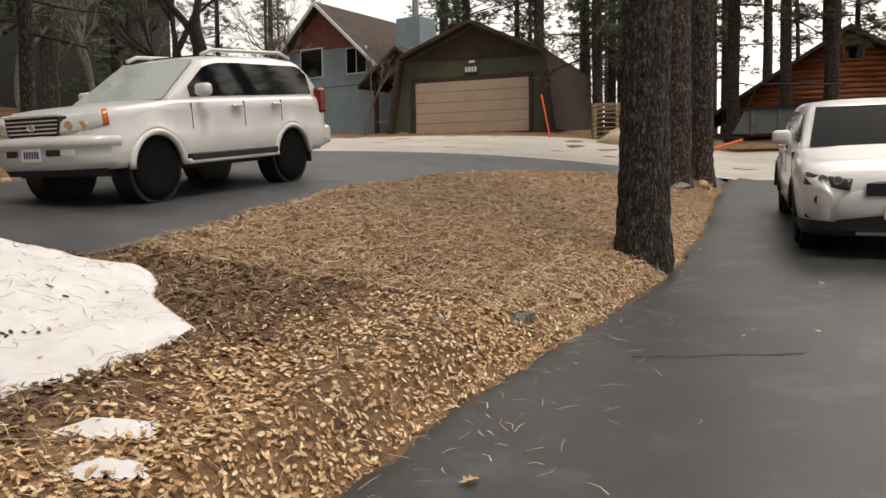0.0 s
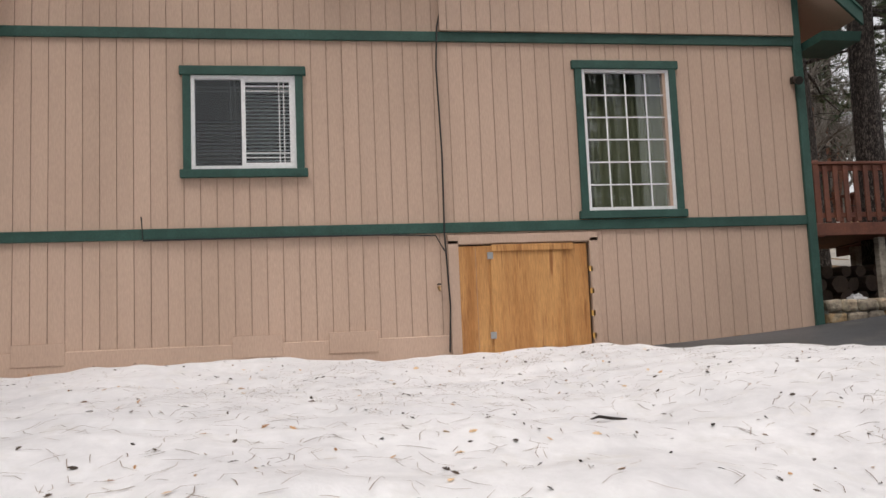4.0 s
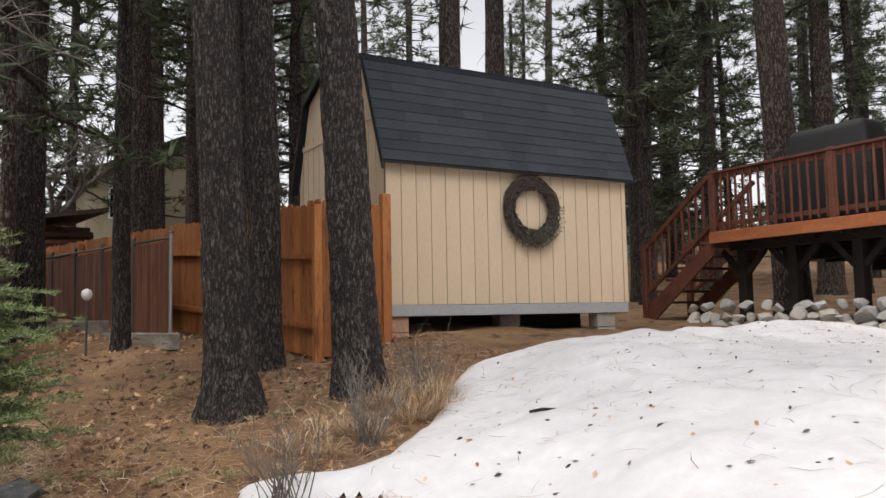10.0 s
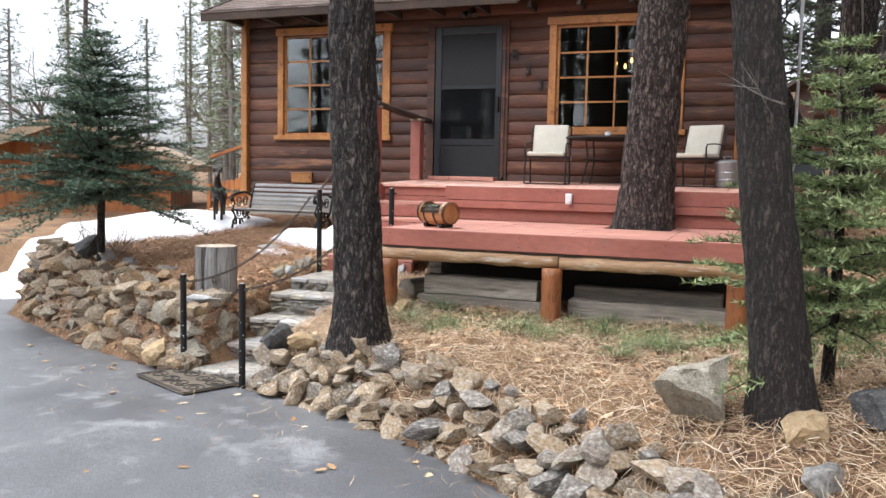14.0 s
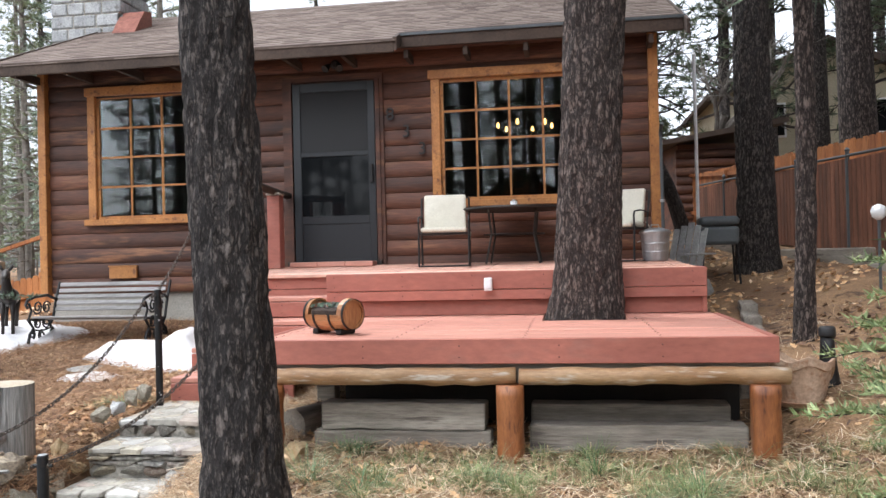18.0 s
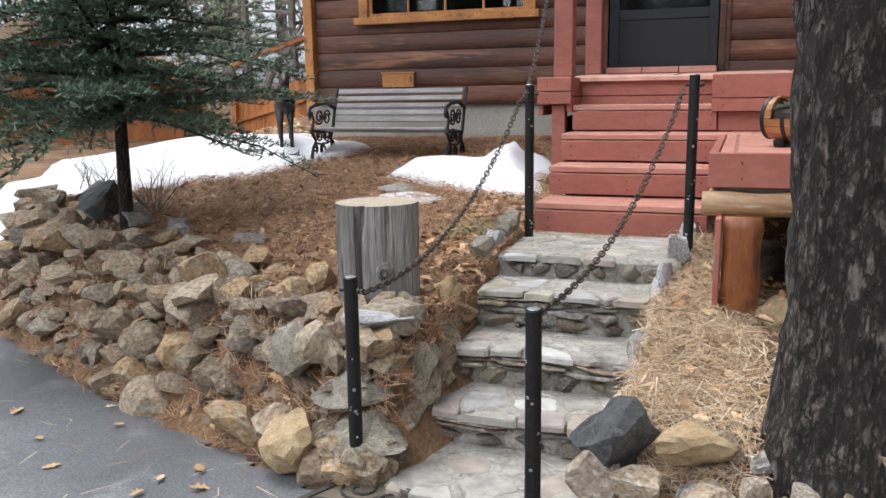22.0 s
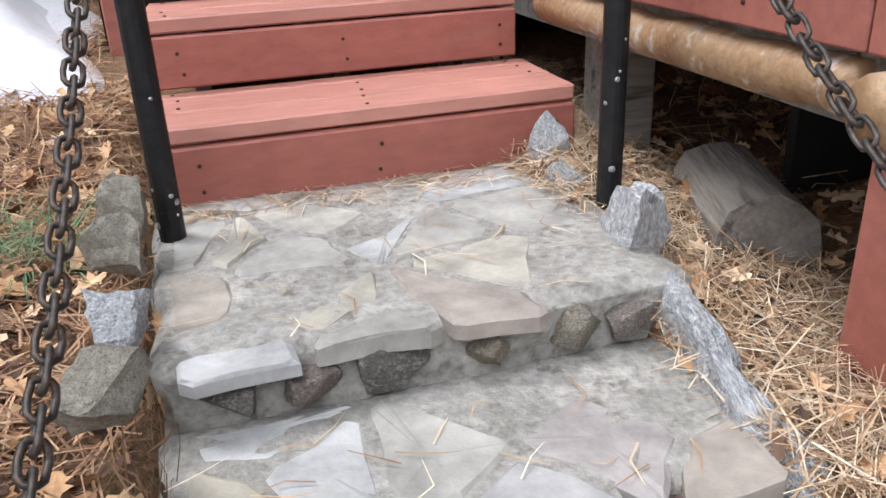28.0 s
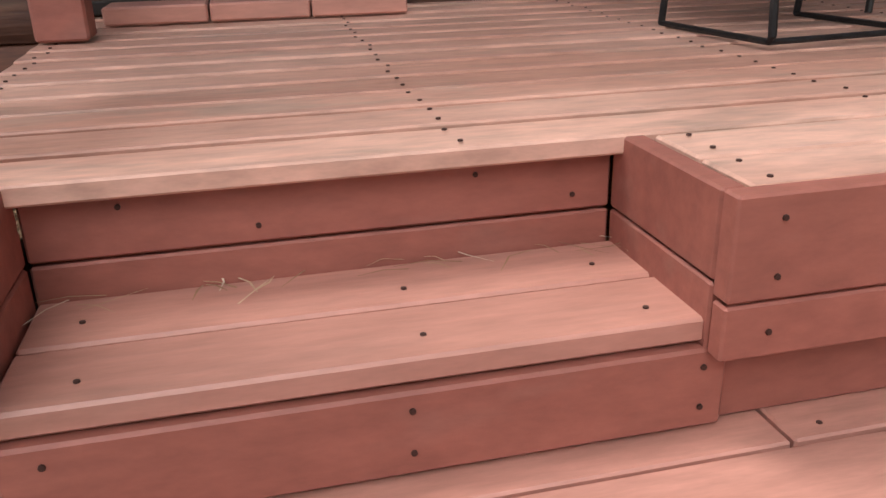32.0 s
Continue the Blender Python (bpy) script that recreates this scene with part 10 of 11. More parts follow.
def timber(x0, x1, y, z0, z1, deep, label, tilt=0.0):
    t = thing("timber", (x0 + x1) / 2, y, z0, label, "timber", "old timbers under the deck", rz=tilt)
    bm = soft_box(-(x1 - x0) / 2, (x1 - x0) / 2, -deep / 2, deep / 2, 0, z1 - z0, 0.014, 2)
    bmesh.ops.subdivide_edges(bm, edges=[e for e in bm.edges if e.calc_length() > 0.4], cuts=8)
    for v in bm.verts:
        v.co += Vector((noise.noise(v.co * 6 + Vector((x0, 0, 0))), noise.noise(v.co * 5 + Vector((3, x0, 7))), noise.noise(v.co * 6 + Vector((8, 2, x1))))) * 0.010
    part("beam", bm, GREYWOOD, t)


timber(-3.46, -2.33, 9.40, 0.48, 0.665, 0.16, "weathered grey timber lying under the deck", 1)
timber(-3.42, -2.36, 9.42, 0.668, 0.84, 0.16, "weathered grey timber stacked on another", -1)
timber(-2.09, -0.80, 9.40, 0.54, 0.71, 0.16, "weathered grey timber lying under the deck", 1)
bm = tube(bmesh.new(), [(-0.2, 0, 0.0), (0.2, 0, 0.0)], 0.11, 14, wobble=0.15)
timber(-2.09, -0.86, 9.62, 0.56, 0.80, 0.16, "weathered grey timber lying behind another")
lg = thing("log", -3.62, 9.75, 0.64, "short dark log under the deck corner", "log", rz=70)
part("wood", bm, GREYWOOD, lg)
lg = thing("log", -3.56, 9.55, 0.50, "short split log beside the deck post", "log", rz=40)
part("wood", tube(bmesh.new(), [(-0.13, 0, 0.0), (0.13, 0, 0.01)], 0.06, 9, wobble=0.2), GREYWOOD, lg)
timber(-0.66, -0.50, 10.4, ground_at(-0.58, 10.4) - 0.05, 1.10, 0.16, "upright grey timber edging beside the deck")
for k in range(4):
    z = ground_at(-0.1, 12) + 0.02
    t = thing("timber", -0.35 + 0.1 * k, 11.1 + 0.62 * k, 0.78 + 0.075 * k + 0.12, "weathered timber edging beside the deck", "timber", "timber edging beside the deck", rz=82)
    part("beam", soft_box(-0.30, 0.30, -0.08, 0.08, -0.12, 0.10, 0.02, 2), GREYWOOD, t)

POTCLAY = mat("pale_weathered_clay", (0.40, 0.27, 0.18), (0.54, 0.40, 0.29), 5, 40, 0.9, bump=0.3, c3=(0.34, 0.20, 0.12))
pot = thing("plant_pot", -0.33, 9.98, ground_at(-0.33, 9.98) - 0.01, "broken pale clay pot beside the deck", "pot")
bm = lathe([(0.12, 0.0), (0.13, 0.01), (0.185, 0.25), (0.20, 0.255), (0.205, 0.31), (0.188, 0.31), (0.172, 0.24), (0.115, 0.02)], 36)
for v in bm.verts:
    if v.co.z > 0.2:
        a = math.atan2(v.co.y, v.co.x)
        v.co.z -= 0.11 * max(0, math.cos(a - 0.6)) ** 3 + 0.02 * math.sin(5 * a)
part("pot", bm, POTCLAY, pot)
part("soil", lathe([(0.140, 0.12), (0.142, 0.13), (0.0, 0.14)], 20), SOIL, pot)
part("saucer", lathe([(0.0, 0.0), (0.19, 0.0), (0.22, 0.035), (0.205, 0.035), (0.18, 0.012)], 28), TERRACOTTA, pot, "red clay saucer")
light = thing("path_light", -0.10, 10.20, ground_at(-0.10, 10.20), "black tapered bollard light beside the deck", "lamp")
part("post", lathe([(0.085, -0.03), (0.08, 0.02), (0.062, 0.10), (0.048, 0.24), (0.045, 0.33)], 18), BLACKIRON, light, "", True)
part("cap", lathe([(0.052, 0.33), (0.055, 0.345), (0.055, 0.385), (0.045, 0.40), (0.0, 0.402)], 18), BLACKPLASTIC, light, "", True)
GREYCHAIR = mat("grey_painted_chair", (0.30, 0.30, 0.29), (0.42, 0.42, 0.40), 4, 40, 0.8, bump=0.2)
ad = thing("adirondack_chair", -0.62, 14.1, ground_at(-0.62, 14.1), "grey wooden garden chair with a slatted back", "chair", rz=-35)
for k in range(5):
    o = part("back_slat", soft_box(-0.22 + k * 0.09, -0.14 + k * 0.09, -0.01, 0.01, 0, 0.72 - 0.04 * abs(k - 2), 0.006), GREYCHAIR, ad)
    o.matrix_basis = pose(0, 0.2, 0.26, -22)
for k in range(5):
    part("seat_slat", soft_box(-0.26, 0.26, -0.32 + k * 0.11, -0.225 + k * 0.11, 0.36 - k * 0.022, 0.38 - k * 0.022, 0.005), GREYCHAIR, ad)
for s in (-1, 1):
    part("arm", soft_box(s * 0.32 - 0.06, s * 0.32 + 0.06, -0.4, 0.3, 0.54, 0.56, 0.006), GREYCHAIR, ad)
    part("front_leg", soft_box(s * 0.28 - 0.02, s * 0.28 + 0.02, -0.36, -0.27, 0, 0.54, 0.005), GREYCHAIR, ad)
    part("rear_leg", prism([(-0.3, 0.40), (-0.3, 0.30), (0.42, 0.0), (0.5, 0.0), (0.3, 0.25)], "x", s * 0.27 - 0.012, s * 0.27 + 0.012), GREYCHAIR, ad)


# ---- stones ----
def boulder(x, y, s, material, seed, label, flat=0.8, lift=0.0, stretch=(1, 1, 1), rz=0, rx=0):
    me = rock_mesh("boulder", material, seed, 3, 0.5)
    o = new("boulder", me)
    o.matrix_basis = pose(x, y, ground_at(x, y) + s * flat * 0.22 + lift, rx, 0, rz) @ Matrix.Diagonal((s * stretch[0], s * stretch[1], s * flat * stretch[2], 1))
    return tagged(o, label, "rock")


TANSTONE = mat("tan_fieldstone", (0.40, 0.27, 0.13), (0.55, 0.42, 0.26), 6, 40, 0.9, bump=0.8, dist=0.012, c3=(0.30, 0.22, 0.14))
DARKSTONE = mat("dark_basalt", (0.055, 0.055, 0.058), (0.12, 0.118, 0.115), 6, 50, 0.85, bump=0.9, dist=0.012, c3=(0.19, 0.185, 0.175))
LICHENED = mat("lichened_tan_rock", (0.29, 0.26, 0.20), (0.46, 0.42, 0.34), 8, 50, 0.9, bump=0.9, dist=0.012, c3=(0.18, 0.16, 0.13), con=1.5)
boulder(-0.86, 6.86, 0.50, LICHENED, 301, "lichened tan boulder in pine litter", 1.15, 0.05)
boulder(0.02, 6.78, 0.46, DARKSTONE, 302, "dark brown flat rock in the yard", 0.55, 0.03, (1.2, 0.8, 1), 20)
boulder(-0.36, 6.60, 0.28, TANSTONE, 303, "tan rock in pine litter")
boulder(-0.30, 6.32, 0.26, GREYSTONE, 304, "grey rock near the driveway edge")
boulder(-4.07, 7.90, 0.37, DARKSTONE, 305, "dark grey angular rock beside the steps", 0.85, 0.42 - ground_at(-4.05, 7.90), (1, 0.85, 1), 30)
boulder(-3.79, 7.88, 0.29, TANSTONE, 306, "flat ochre rock between dark rock and pine trunk", 0.46, 0.44 - ground_at(-3.77, 7.88), (1.05, 0.8, 1), 10)
boulder(-3.52, 9.12, 0.20, TANSTONE, 309, "tan rock at the foot of the deck post", 0.8, 0.02, (1.1, 0.8, 1), 30)
boulder(-4.90, 8.42, 0.30, LICHENED, 311, "lichened upright block beside the stone steps", 1.15, 0.36 - ground_at(-4.90, 8.42), (0.75, 0.9, 1), 12)
boulder(-5.10, 8.20, 0.36, LICHENED, 312, "long lichened block under the white stone", 0.52, 0.34 - ground_at(-5.10, 8.20), (1.25, 0.8, 1), 8)
boulder(-4.97, 8.09, 0.34, LICHENED, 313, "pale lichened block at the foot of the steps", 0.7, 0.17 - ground_at(-4.97, 8.09), (1.1, 0.8, 1), -10)
boulder(-5.38, 8.22, 0.34, LICHENED, 314, "round lichened stone in the rock wall", 0.8, 0.42 - ground_at(-5.38, 8.22), (1, 0.8, 1), 40)
boulder(-5.30, 8.06, 0.34, TANSTONE, 315, "pale tan block low in the rock wall", 0.8, 0.12 - ground_at(-5.30, 8.06), (1, 0.8, 1), 10)
boulder(-3.25, 7.75, 0.2, TANSTONE, 316, "tan rock on the driveway edge", 0.7)
boulder(-5.10, 8.34, 0.30, WHITESTONE, 307, "flat white quartz stone below the stump", 0.34, 0.61 - ground_at(-5.10, 8.34), (1.25, 0.85, 1), 20)
for k, (x, y, z, w, d, h, rx, rz) in enumerate(((-3.965, 10.03, 0.735, 0.09, 0.10, 0.24, -8, 30), (-3.985, 9.60, 0.70, 0.15, 0.22, 0.32, 14, 6), (-4.012, 9.35, 0.615, 0.10, 0.30, 0.22, 18, -4), (-4.022, 9.10, 0.545, 0.11, 0.36, 0.32, 24, 3), (-4.03, 8.84, 0.46, 0.10, 0.30, 0.26, 20, -3), (-4.02, 8.58, 0.42, 0.19, 0.34, 0.36, 20, -5), (-3.99, 9.90, 0.72, 0.10, 0.10, 0.10, 0, 40))):
    o = new("marble_stone", rock_mesh("marble_stone", WHITESTONE, 370 + k, 3, 0.5))
    o.matrix_basis = pose(x, y, z, rx, 4 - 3 * k, rz) @ Matrix.Diagonal((w * 1.05, d * 1.2, h * 1.15, 1))
    tagged(o, "rough white marble slab edging the stone steps", "rock")
for k, (x, y, s) in enumerate(((-4.895, 9.66, 0.14), (-4.90, 9.46, 0.13), (-4.91, 9.28, 0.14), (-4.90, 9.84, 0.14), (-4.95, 8.88, 0.18))):
    boulder(x, y, s, (LICHENED, WHITESTONE, LICHENED, LICHENED, TANSTONE)[k], 330 + k, "small white quartz stone edging the steps" if k == 1 else "small pale fieldstone edging the steps", 1.0, 0.10 if k != 4 else 0.02)
for k, (x, y, s) in enumerate(((0.40, -7.15, 0.26), (0.86, -5.34, 0.17), (1.06, -4.55, 0.22), (1.25, -4.4, 0.15), (1.48, -3.95, 0.12), (1.62, -2.9, 0.10), (0.44, -13.3, 0.3), (0.10, -14.1, 0.35), (0.4, -13.8, 0.24), (0.75, -13.9, 0.26))):
    boulder(x, y, s, TANSTONE if k % 2 else GREYSTONE, 340 + k, "fieldstone at the driveway edge", 0.7)
for k, (x, y, s) in enumerate(((-7.9, 9.9, 0.5), (-7.45, 9.75, 0.34), (-7.0, 9.6, 0.3), (-8.2, 10.2, 0.38))):
    boulder(x, y, s, DARKSTONE if k in (0,) else GREYSTONE, 350 + k, "rounded brown boulder at the yard edge", 0.75)
boulder(-6.4, 9.55, 0.34, GREYSTONE, 360, "flat stone half buried in pine litter", 0.35, 0.0)
boulder(-6.1, 11.0, 0.45, GREYSTONE, 361, "flat stepping stone in pine litter", 0.16, 0.0)
boulder(-6.2, 11.65, 0.6, GREYSTONE, 362, "flat stepping stone before the bench", 0.14, 0.0)

# ---- log edging, stick and dry bushes by the snow ----
le = thing("log_edging", 1.8, 5.14, 0.5, "short tan split log lying at the snow edge", "log")
wpart("wood", knotty((1.66, 5.5, ground_at(1.66, 5.5) + 0.02), (1.95, 4.8, ground_at(1.95, 4.8) + 0.05), 0.06, seed=9), LOGRAIL, le)


def dry_bush(x, y, height, seed, count=34):
    rk = random.Random(seed)
    t = thing("dry_bush", x, y, ground_at(x, y), "leafless grey twig bush", "bush")
    bm = bmesh.new()
    for _ in range(count):
        d = Vector((rk.gauss(0, 0.5), rk.gauss(0, 0.5), 1)).normalized()
        pts = limb(bm, Vector((rk.gauss(0, 0.06), rk.gauss(0, 0.06), 0)), d, height * rk.uniform(0.5, 1.1), 0.005, rk, -0.02, 6, 4)
        for q in pts[2:]:
            limb(bm, q, (d + Vector((rk.gauss(0, 0.6), rk.gauss(0, 0.6), 0.2))).normalized(), height * 0.25, 0.0028, rk, 0, 3, 3)
    tagged(part("branchwork", bm, DEADWOOD, t), kind="stuff")


dry_bush(2.2, 6.5, 0.7, 61)
dry_bush(1.4, 5.95, 0.5, 62)
dry_bush(3.1, 7.4, 0.6, 63)
dry_bush(-7.6, 10.1, 0.4, 64, 16)
dry_bush(-8.6, 10.6, 0.35, 65, 12)

# ---- things by the cedar fence ----
pg = thing("portable_grill", -0.05, 14.5, ground_at(-0.05, 14.5), "small blue-grey portable grill on thin legs", "grill")
part("firebox", soft_box(-0.22, 0.22, -0.16, 0.16, 0.52, 0.74, 0.04, 2), GREYPAINT, pg)
part("lid", soft_box(-0.23, 0.23, -0.17, 0.17, 0.745, 0.86, 0.05, 3), GREYPAINT, pg, smooth=True)
for sx_ in (-1, 1):
    for sy_ in (-1, 1):
        part("leg", rod((sx_ * 0.19, sy_ * 0.13, 0.52), (sx_ * 0.22, sy_ * 0.16, 0.0), 0.012), BLACKIRON, pg)
pole = thing("pole", -0.2, 15.0, ground_at(-0.2, 15.0), "thin white pole behind the deck corner", "pole")
part("shaft", rod((0, 0, 0), (0, 0, 2.9), 0.022), WHITEVINYL, pole)
part("cap", lathe([(0.026, 2.9), (0.03, 2.92), (0.012, 2.95)], 12), WHITEVINYL, pole)
gz = ground_at(1.06, 12.5)
globe = thing("globe_lamp", 1.06, 12.5, gz, "white globe lamp on a short post", "lamp")
part("post", rod((0, 0, 0), (0, 0, 2.02 - gz), 0.014), GREYPAINT, globe)
part("globe", lathe([(0.02, 2.0 - gz), (0.055, 2.03 - gz), (0.072, 2.08 - gz), (0.055, 2.13 - gz), (0.01, 2.152 - gz)], 18), WHITEVINYL, globe, smooth=True)
stick = thing("stick", 3.1, 5.63, float(snow_top(3.1, 5.63)) + 0.01, "dark stick lying on the snow", "stick", rz=4)
part("wood", tube(bmesh.new(), [(-0.12, 0, 0), (0.0, 0.012, 0.006), (0.11, 0, 0.0)], [0.010, 0.012, 0.007], 7), OAKBARK, stick)
st2 = thing("stick", 4.6, -0.6, float(snow_top(4.6, -0.6)) + 0.01, "dark bent twig lying on the snow", "stick", rz=70)
part("wood", tube(bmesh.new(), [(-0.12, 0, 0), (-0.03, 0.03, 0.01), (0.05, 0.01, 0.02), (0.10, -0.03, 0.0)], [0.006, 0.010, 0.010, 0.004], 6), OAKBARK, st2)

# crack and pale stains on the asphalt
crack = thing("asphalt_crack", -0.2, -4.6, float(court_height(-0.2, -4.6)), "dark jagged crack in the asphalt", "crack", kind="structure")
rk = random.Random(71)
pts = [(-0.75 + k * 0.05, -4.62 + 0.25 * k * 0.05 + rk.uniform(-0.02, 0.02)) for k in range(22)]
bm = bmesh.new()
for (ax, ay), (bx, by) in zip(pts, pts[1:]):
    w = rk.uniform(0.003, 0.009)
    za, zb_ = [float(court_height(q[0], q[1]) + 0.006 * lumps(q[0], q[1], 1.5, 9)) + 0.004 for q in ((ax, ay), (bx, by))]
    bm.faces.new([bm.verts.new(q) for q in ((ax, ay - w, za), (bx, by - w, zb_), (bx, by + w, zb_), (ax, ay + w, za))])
wpart("fissure", bm, OAKBARK, crack)

# ---- fallen leaves, needles and grass ----
rs = np.random.RandomState(77)


def spread_mesh(name, verts, faces, material, label, category):
    me = bpy.data.meshes.new(name)
    me.from_pydata(verts.reshape(-1, 3).tolist(), [], faces.tolist())
    me.materials.append(material)
    return tagged(new(name, me), label, category, kind="stuff")


def frames_at(x, y, zfun, tilt):
    """Random turned axes lying on a surface."""
    n = len(x)
    e = 0.03
    z = zfun(x, y)
    nx, ny = -(zfun(x + e, y) - z) / e, -(zfun(x, y + e) - z) / e
    nrm = np.stack([nx, ny, np.ones(n)], 1) + rs.normal(0, tilt, (n, 3))
    nrm /= np.linalg.norm(nrm, axis=1)[:, None]
    a = rs.uniform(0, 2 * np.pi, n)
    u = np.stack([np.cos(a), np.sin(a), np.zeros(n)], 1)
    u -= nrm * (u * nrm).sum(1)[:, None]
    u /= np.linalg.norm(u, axis=1)[:, None]
    return np.stack([x, y, z], 1), u, np.cross(nrm, u), nrm


LOBES = np.array([(0.0, 0.0, 0.0), (0.0, 0.10, 0.0), (0.22, 0.16, 0.03), (0.30, 0.30, 0.10), (0.44, 0.15, 0.03), (0.62, 0.33, 0.12), (0.72, 0.14, 0.02), (0.92, 0.12, 0.04), (1.0, 0.0, 0.06)])


def leaves(name, x, y, zfun, size, material, label, tilt=0.35, lift=0.012):
    n = len(x)
    p, u, v, w = frames_at(x, y, zfun, tilt)
    s = size * rs.uniform(0.55, 1.3, n)
    top = LOBES[1:-1]
    shape = np.concatenate([LOBES[:1], top, LOBES[-1:], top[::-1] * (1, -1, 1)])
    k = len(shape)
    curl_ = rs.uniform(-0.5, 1.8, n)
    off = shape - (0.5, 0, 0)
    verts = (p + w * lift * rs.uniform(0.3, 1.6, n)[:, None])[:, None, :] + s[:, None, None] * (off[None, :, 0, None] * u[:, None, :] + off[None, :, 1, None] * v[:, None, :] + (shape[None, :, 2] * curl_[:, None])[:, :, None] * w[:, None, :])
    base = np.array([(0, 1, 2), (0, 2, 4), (2, 3, 4), (0, 4, 6), (4, 5, 6), (0, 6, 8), (6, 7, 8), (0, 15, 14)[::-1], (0, 14, 12)[::-1], (14, 13, 12)[::-1], (0, 12, 10)[::-1], (12, 11, 10)[::-1], (0, 10, 8)[::-1], (10, 9, 8)[::-1]])
    faces = (np.arange(n) * k)[:, None, None] + base[None]
    return spread_mesh(name, verts, faces.reshape(-1, 3), material, label, "leaves")


def needles(name, x, y, zfun, length, width, material, label, tilt=0.12, lift=0.006, bend=0.12):
    """Bent needles: two thin quads each."""
    n = len(x)
    p, u, v, w = frames_at(x, y, zfun, tilt)
    s = length * rs.uniform(0.5, 1.25, n)
    b = rs.normal(0, bend, n) * s
    p = p + w * (lift * rs.uniform(0.2, 2.2, n))[:, None]
    wd = v * (width * rs.uniform(0.7, 1.3, n))[:, None]
    a, c, d = p - u * (s / 2)[:, None], p + v * b[:, None] + w * 0.004, p + u * (s / 2)[:, None]
    verts = np.stack([a - wd, a + wd, c + wd, c - wd, d + wd * 0.4, d - wd * 0.4], 1)
    faces = (np.arange(n) * 6)[:, None, None] + np.array([(0, 3, 2, 1), (3, 5, 4, 2)])[None]
    return spread_mesh(name, verts, faces.reshape(-1, 4), material, label, "needles")


def in_box(n, x0, x1, y0, y1):
    return rs.uniform(x0, x1, n), rs.uniform(y0, y1, n)


def keep_where(x, y, prob):
    ok = rs.uniform(0, 1, len(x)) < prob
    return x[ok], y[ok]


def bare(x, y):
    """1 on open soil, 0 on asphalt, snow and under the buildings."""
    d = np.minimum(outline_distance(x, y, COURT), outline_distance(x, y, DRIVE))
    k = smooth01(-0.10, 0.10, d) * smooth01(-0.25, 0.05, outline_distance(x, y, SNOWBANK))
    k = k * (1 - ((x > -5.0) & (x < -0.6) & (y > 10.9))) * (1 - ((x > -8.3) & (y > 13.2) & (x < -0.7)))
    return k * (1 - ((x > -4.87) & (x < -4.03) & (y > 7.9) & (y < 10.95)))


PALELEAF = palette("pale_oak_leaves", [(0.0, (0.34, 0.20, 0.10)), (0.35, (0.55, 0.36, 0.19)), (0.7, (0.72, 0.52, 0.31)), (1.0, (0.85, 0.70, 0.48))], 0.8, 12, 0)
SNOWNEEDLE = palette("needles_sunk_in_snow", [(0.0, (0.13, 0.085, 0.055)), (0.6, (0.26, 0.20, 0.15)), (1.0, (0.42, 0.36, 0.31))], 0.85, 20, 0)
RUSTNEEDLE = palette("red_brown_needles", [(0.0, (0.16, 0.08, 0.04)), (0.5, (0.33, 0.175, 0.09)), (1.0, (0.54, 0.36, 0.21))], 0.8, 20, 0)
# berm between the driveways
x, y = in_box(140000, 0, 5.2, -16, -0.8)
edge = outline_distance(x, y, COURT)
near = np.maximum(0.02 + 0.6 * smooth01(2.0, 0.8, edge + 0.5 * lumps(x, y, 1.4, 41)), 0.16 * smooth01(-6.0, -9.0, y))
x, y = keep_where(x, y, bare(x, y) * near * np.clip(0.45 + 0.7 * lumps(x, y, 2.0, 42) + 0.5 * lumps(x, y, 6.0, 45), 0.04, 1) * smooth01(-17, -6, y + 4))
leaves("leaf_litter", x, y, ground_z, 0.035, LEAF, "dry tan oak leaves fallen on the berm", 0.22, 0.014)
x, y = in_box(60000, 0, 5.2, -12, -0.8)
edge = outline_distance(x, y, COURT)
x, y = keep_where(x, y, (edge > 0.02) * smooth01(1.3, 0.3, edge + 0.3 * lumps(x, y, 3.0, 43)))
leaves("leaf_litter", x, y, ground_z, 0.036, PALELEAF, "dry tan oak leaves banked along the driveway edge", 0.3, 0.03)
x, y = in_box(130000, 0, 5.2, -15, -0.8)
edge = outline_distance(x, y, COURT)
x, y = keep_where(x, y, bare(x, y) * (0.25 + 0.75 * smooth01(0.5, 1.8, edge + 0.4 * lumps(x, y, 1.4, 41))) * smooth01(-16, -6, y))
needles("needle_litter", x, y, ground_z, 0.13, 0.0022, DARKSTRAW, "damp brown needles matted on the berm", 0.2)
x, y = in_box(30000, 0, 5.2, -12, -0.8)
x, y = keep_where(x, y, bare(x, y) * (0.5 + 0.5 * lumps(x, y, 0.8, 48)))
needles("needle_litter", x, y, ground_z, 0.12, 0.0018, STRAW, "dry straw-coloured needles over the berm", 0.3, 0.02)
x, y = in_box(42000, 0.5, 5.2, -12, -0.8)
x, y = keep_where(x, y, bare(x, y) * smooth01(0.6, 1.6, outline_distance(x, y, COURT)) * (0.15 + 0.85 * smooth01(-7.5, -4.5, y)))
leaves("dark_leaf_litter", x, y, ground_z, 0.06, DARKSTRAW, "damp dark leaf bits on the berm", 0.5)

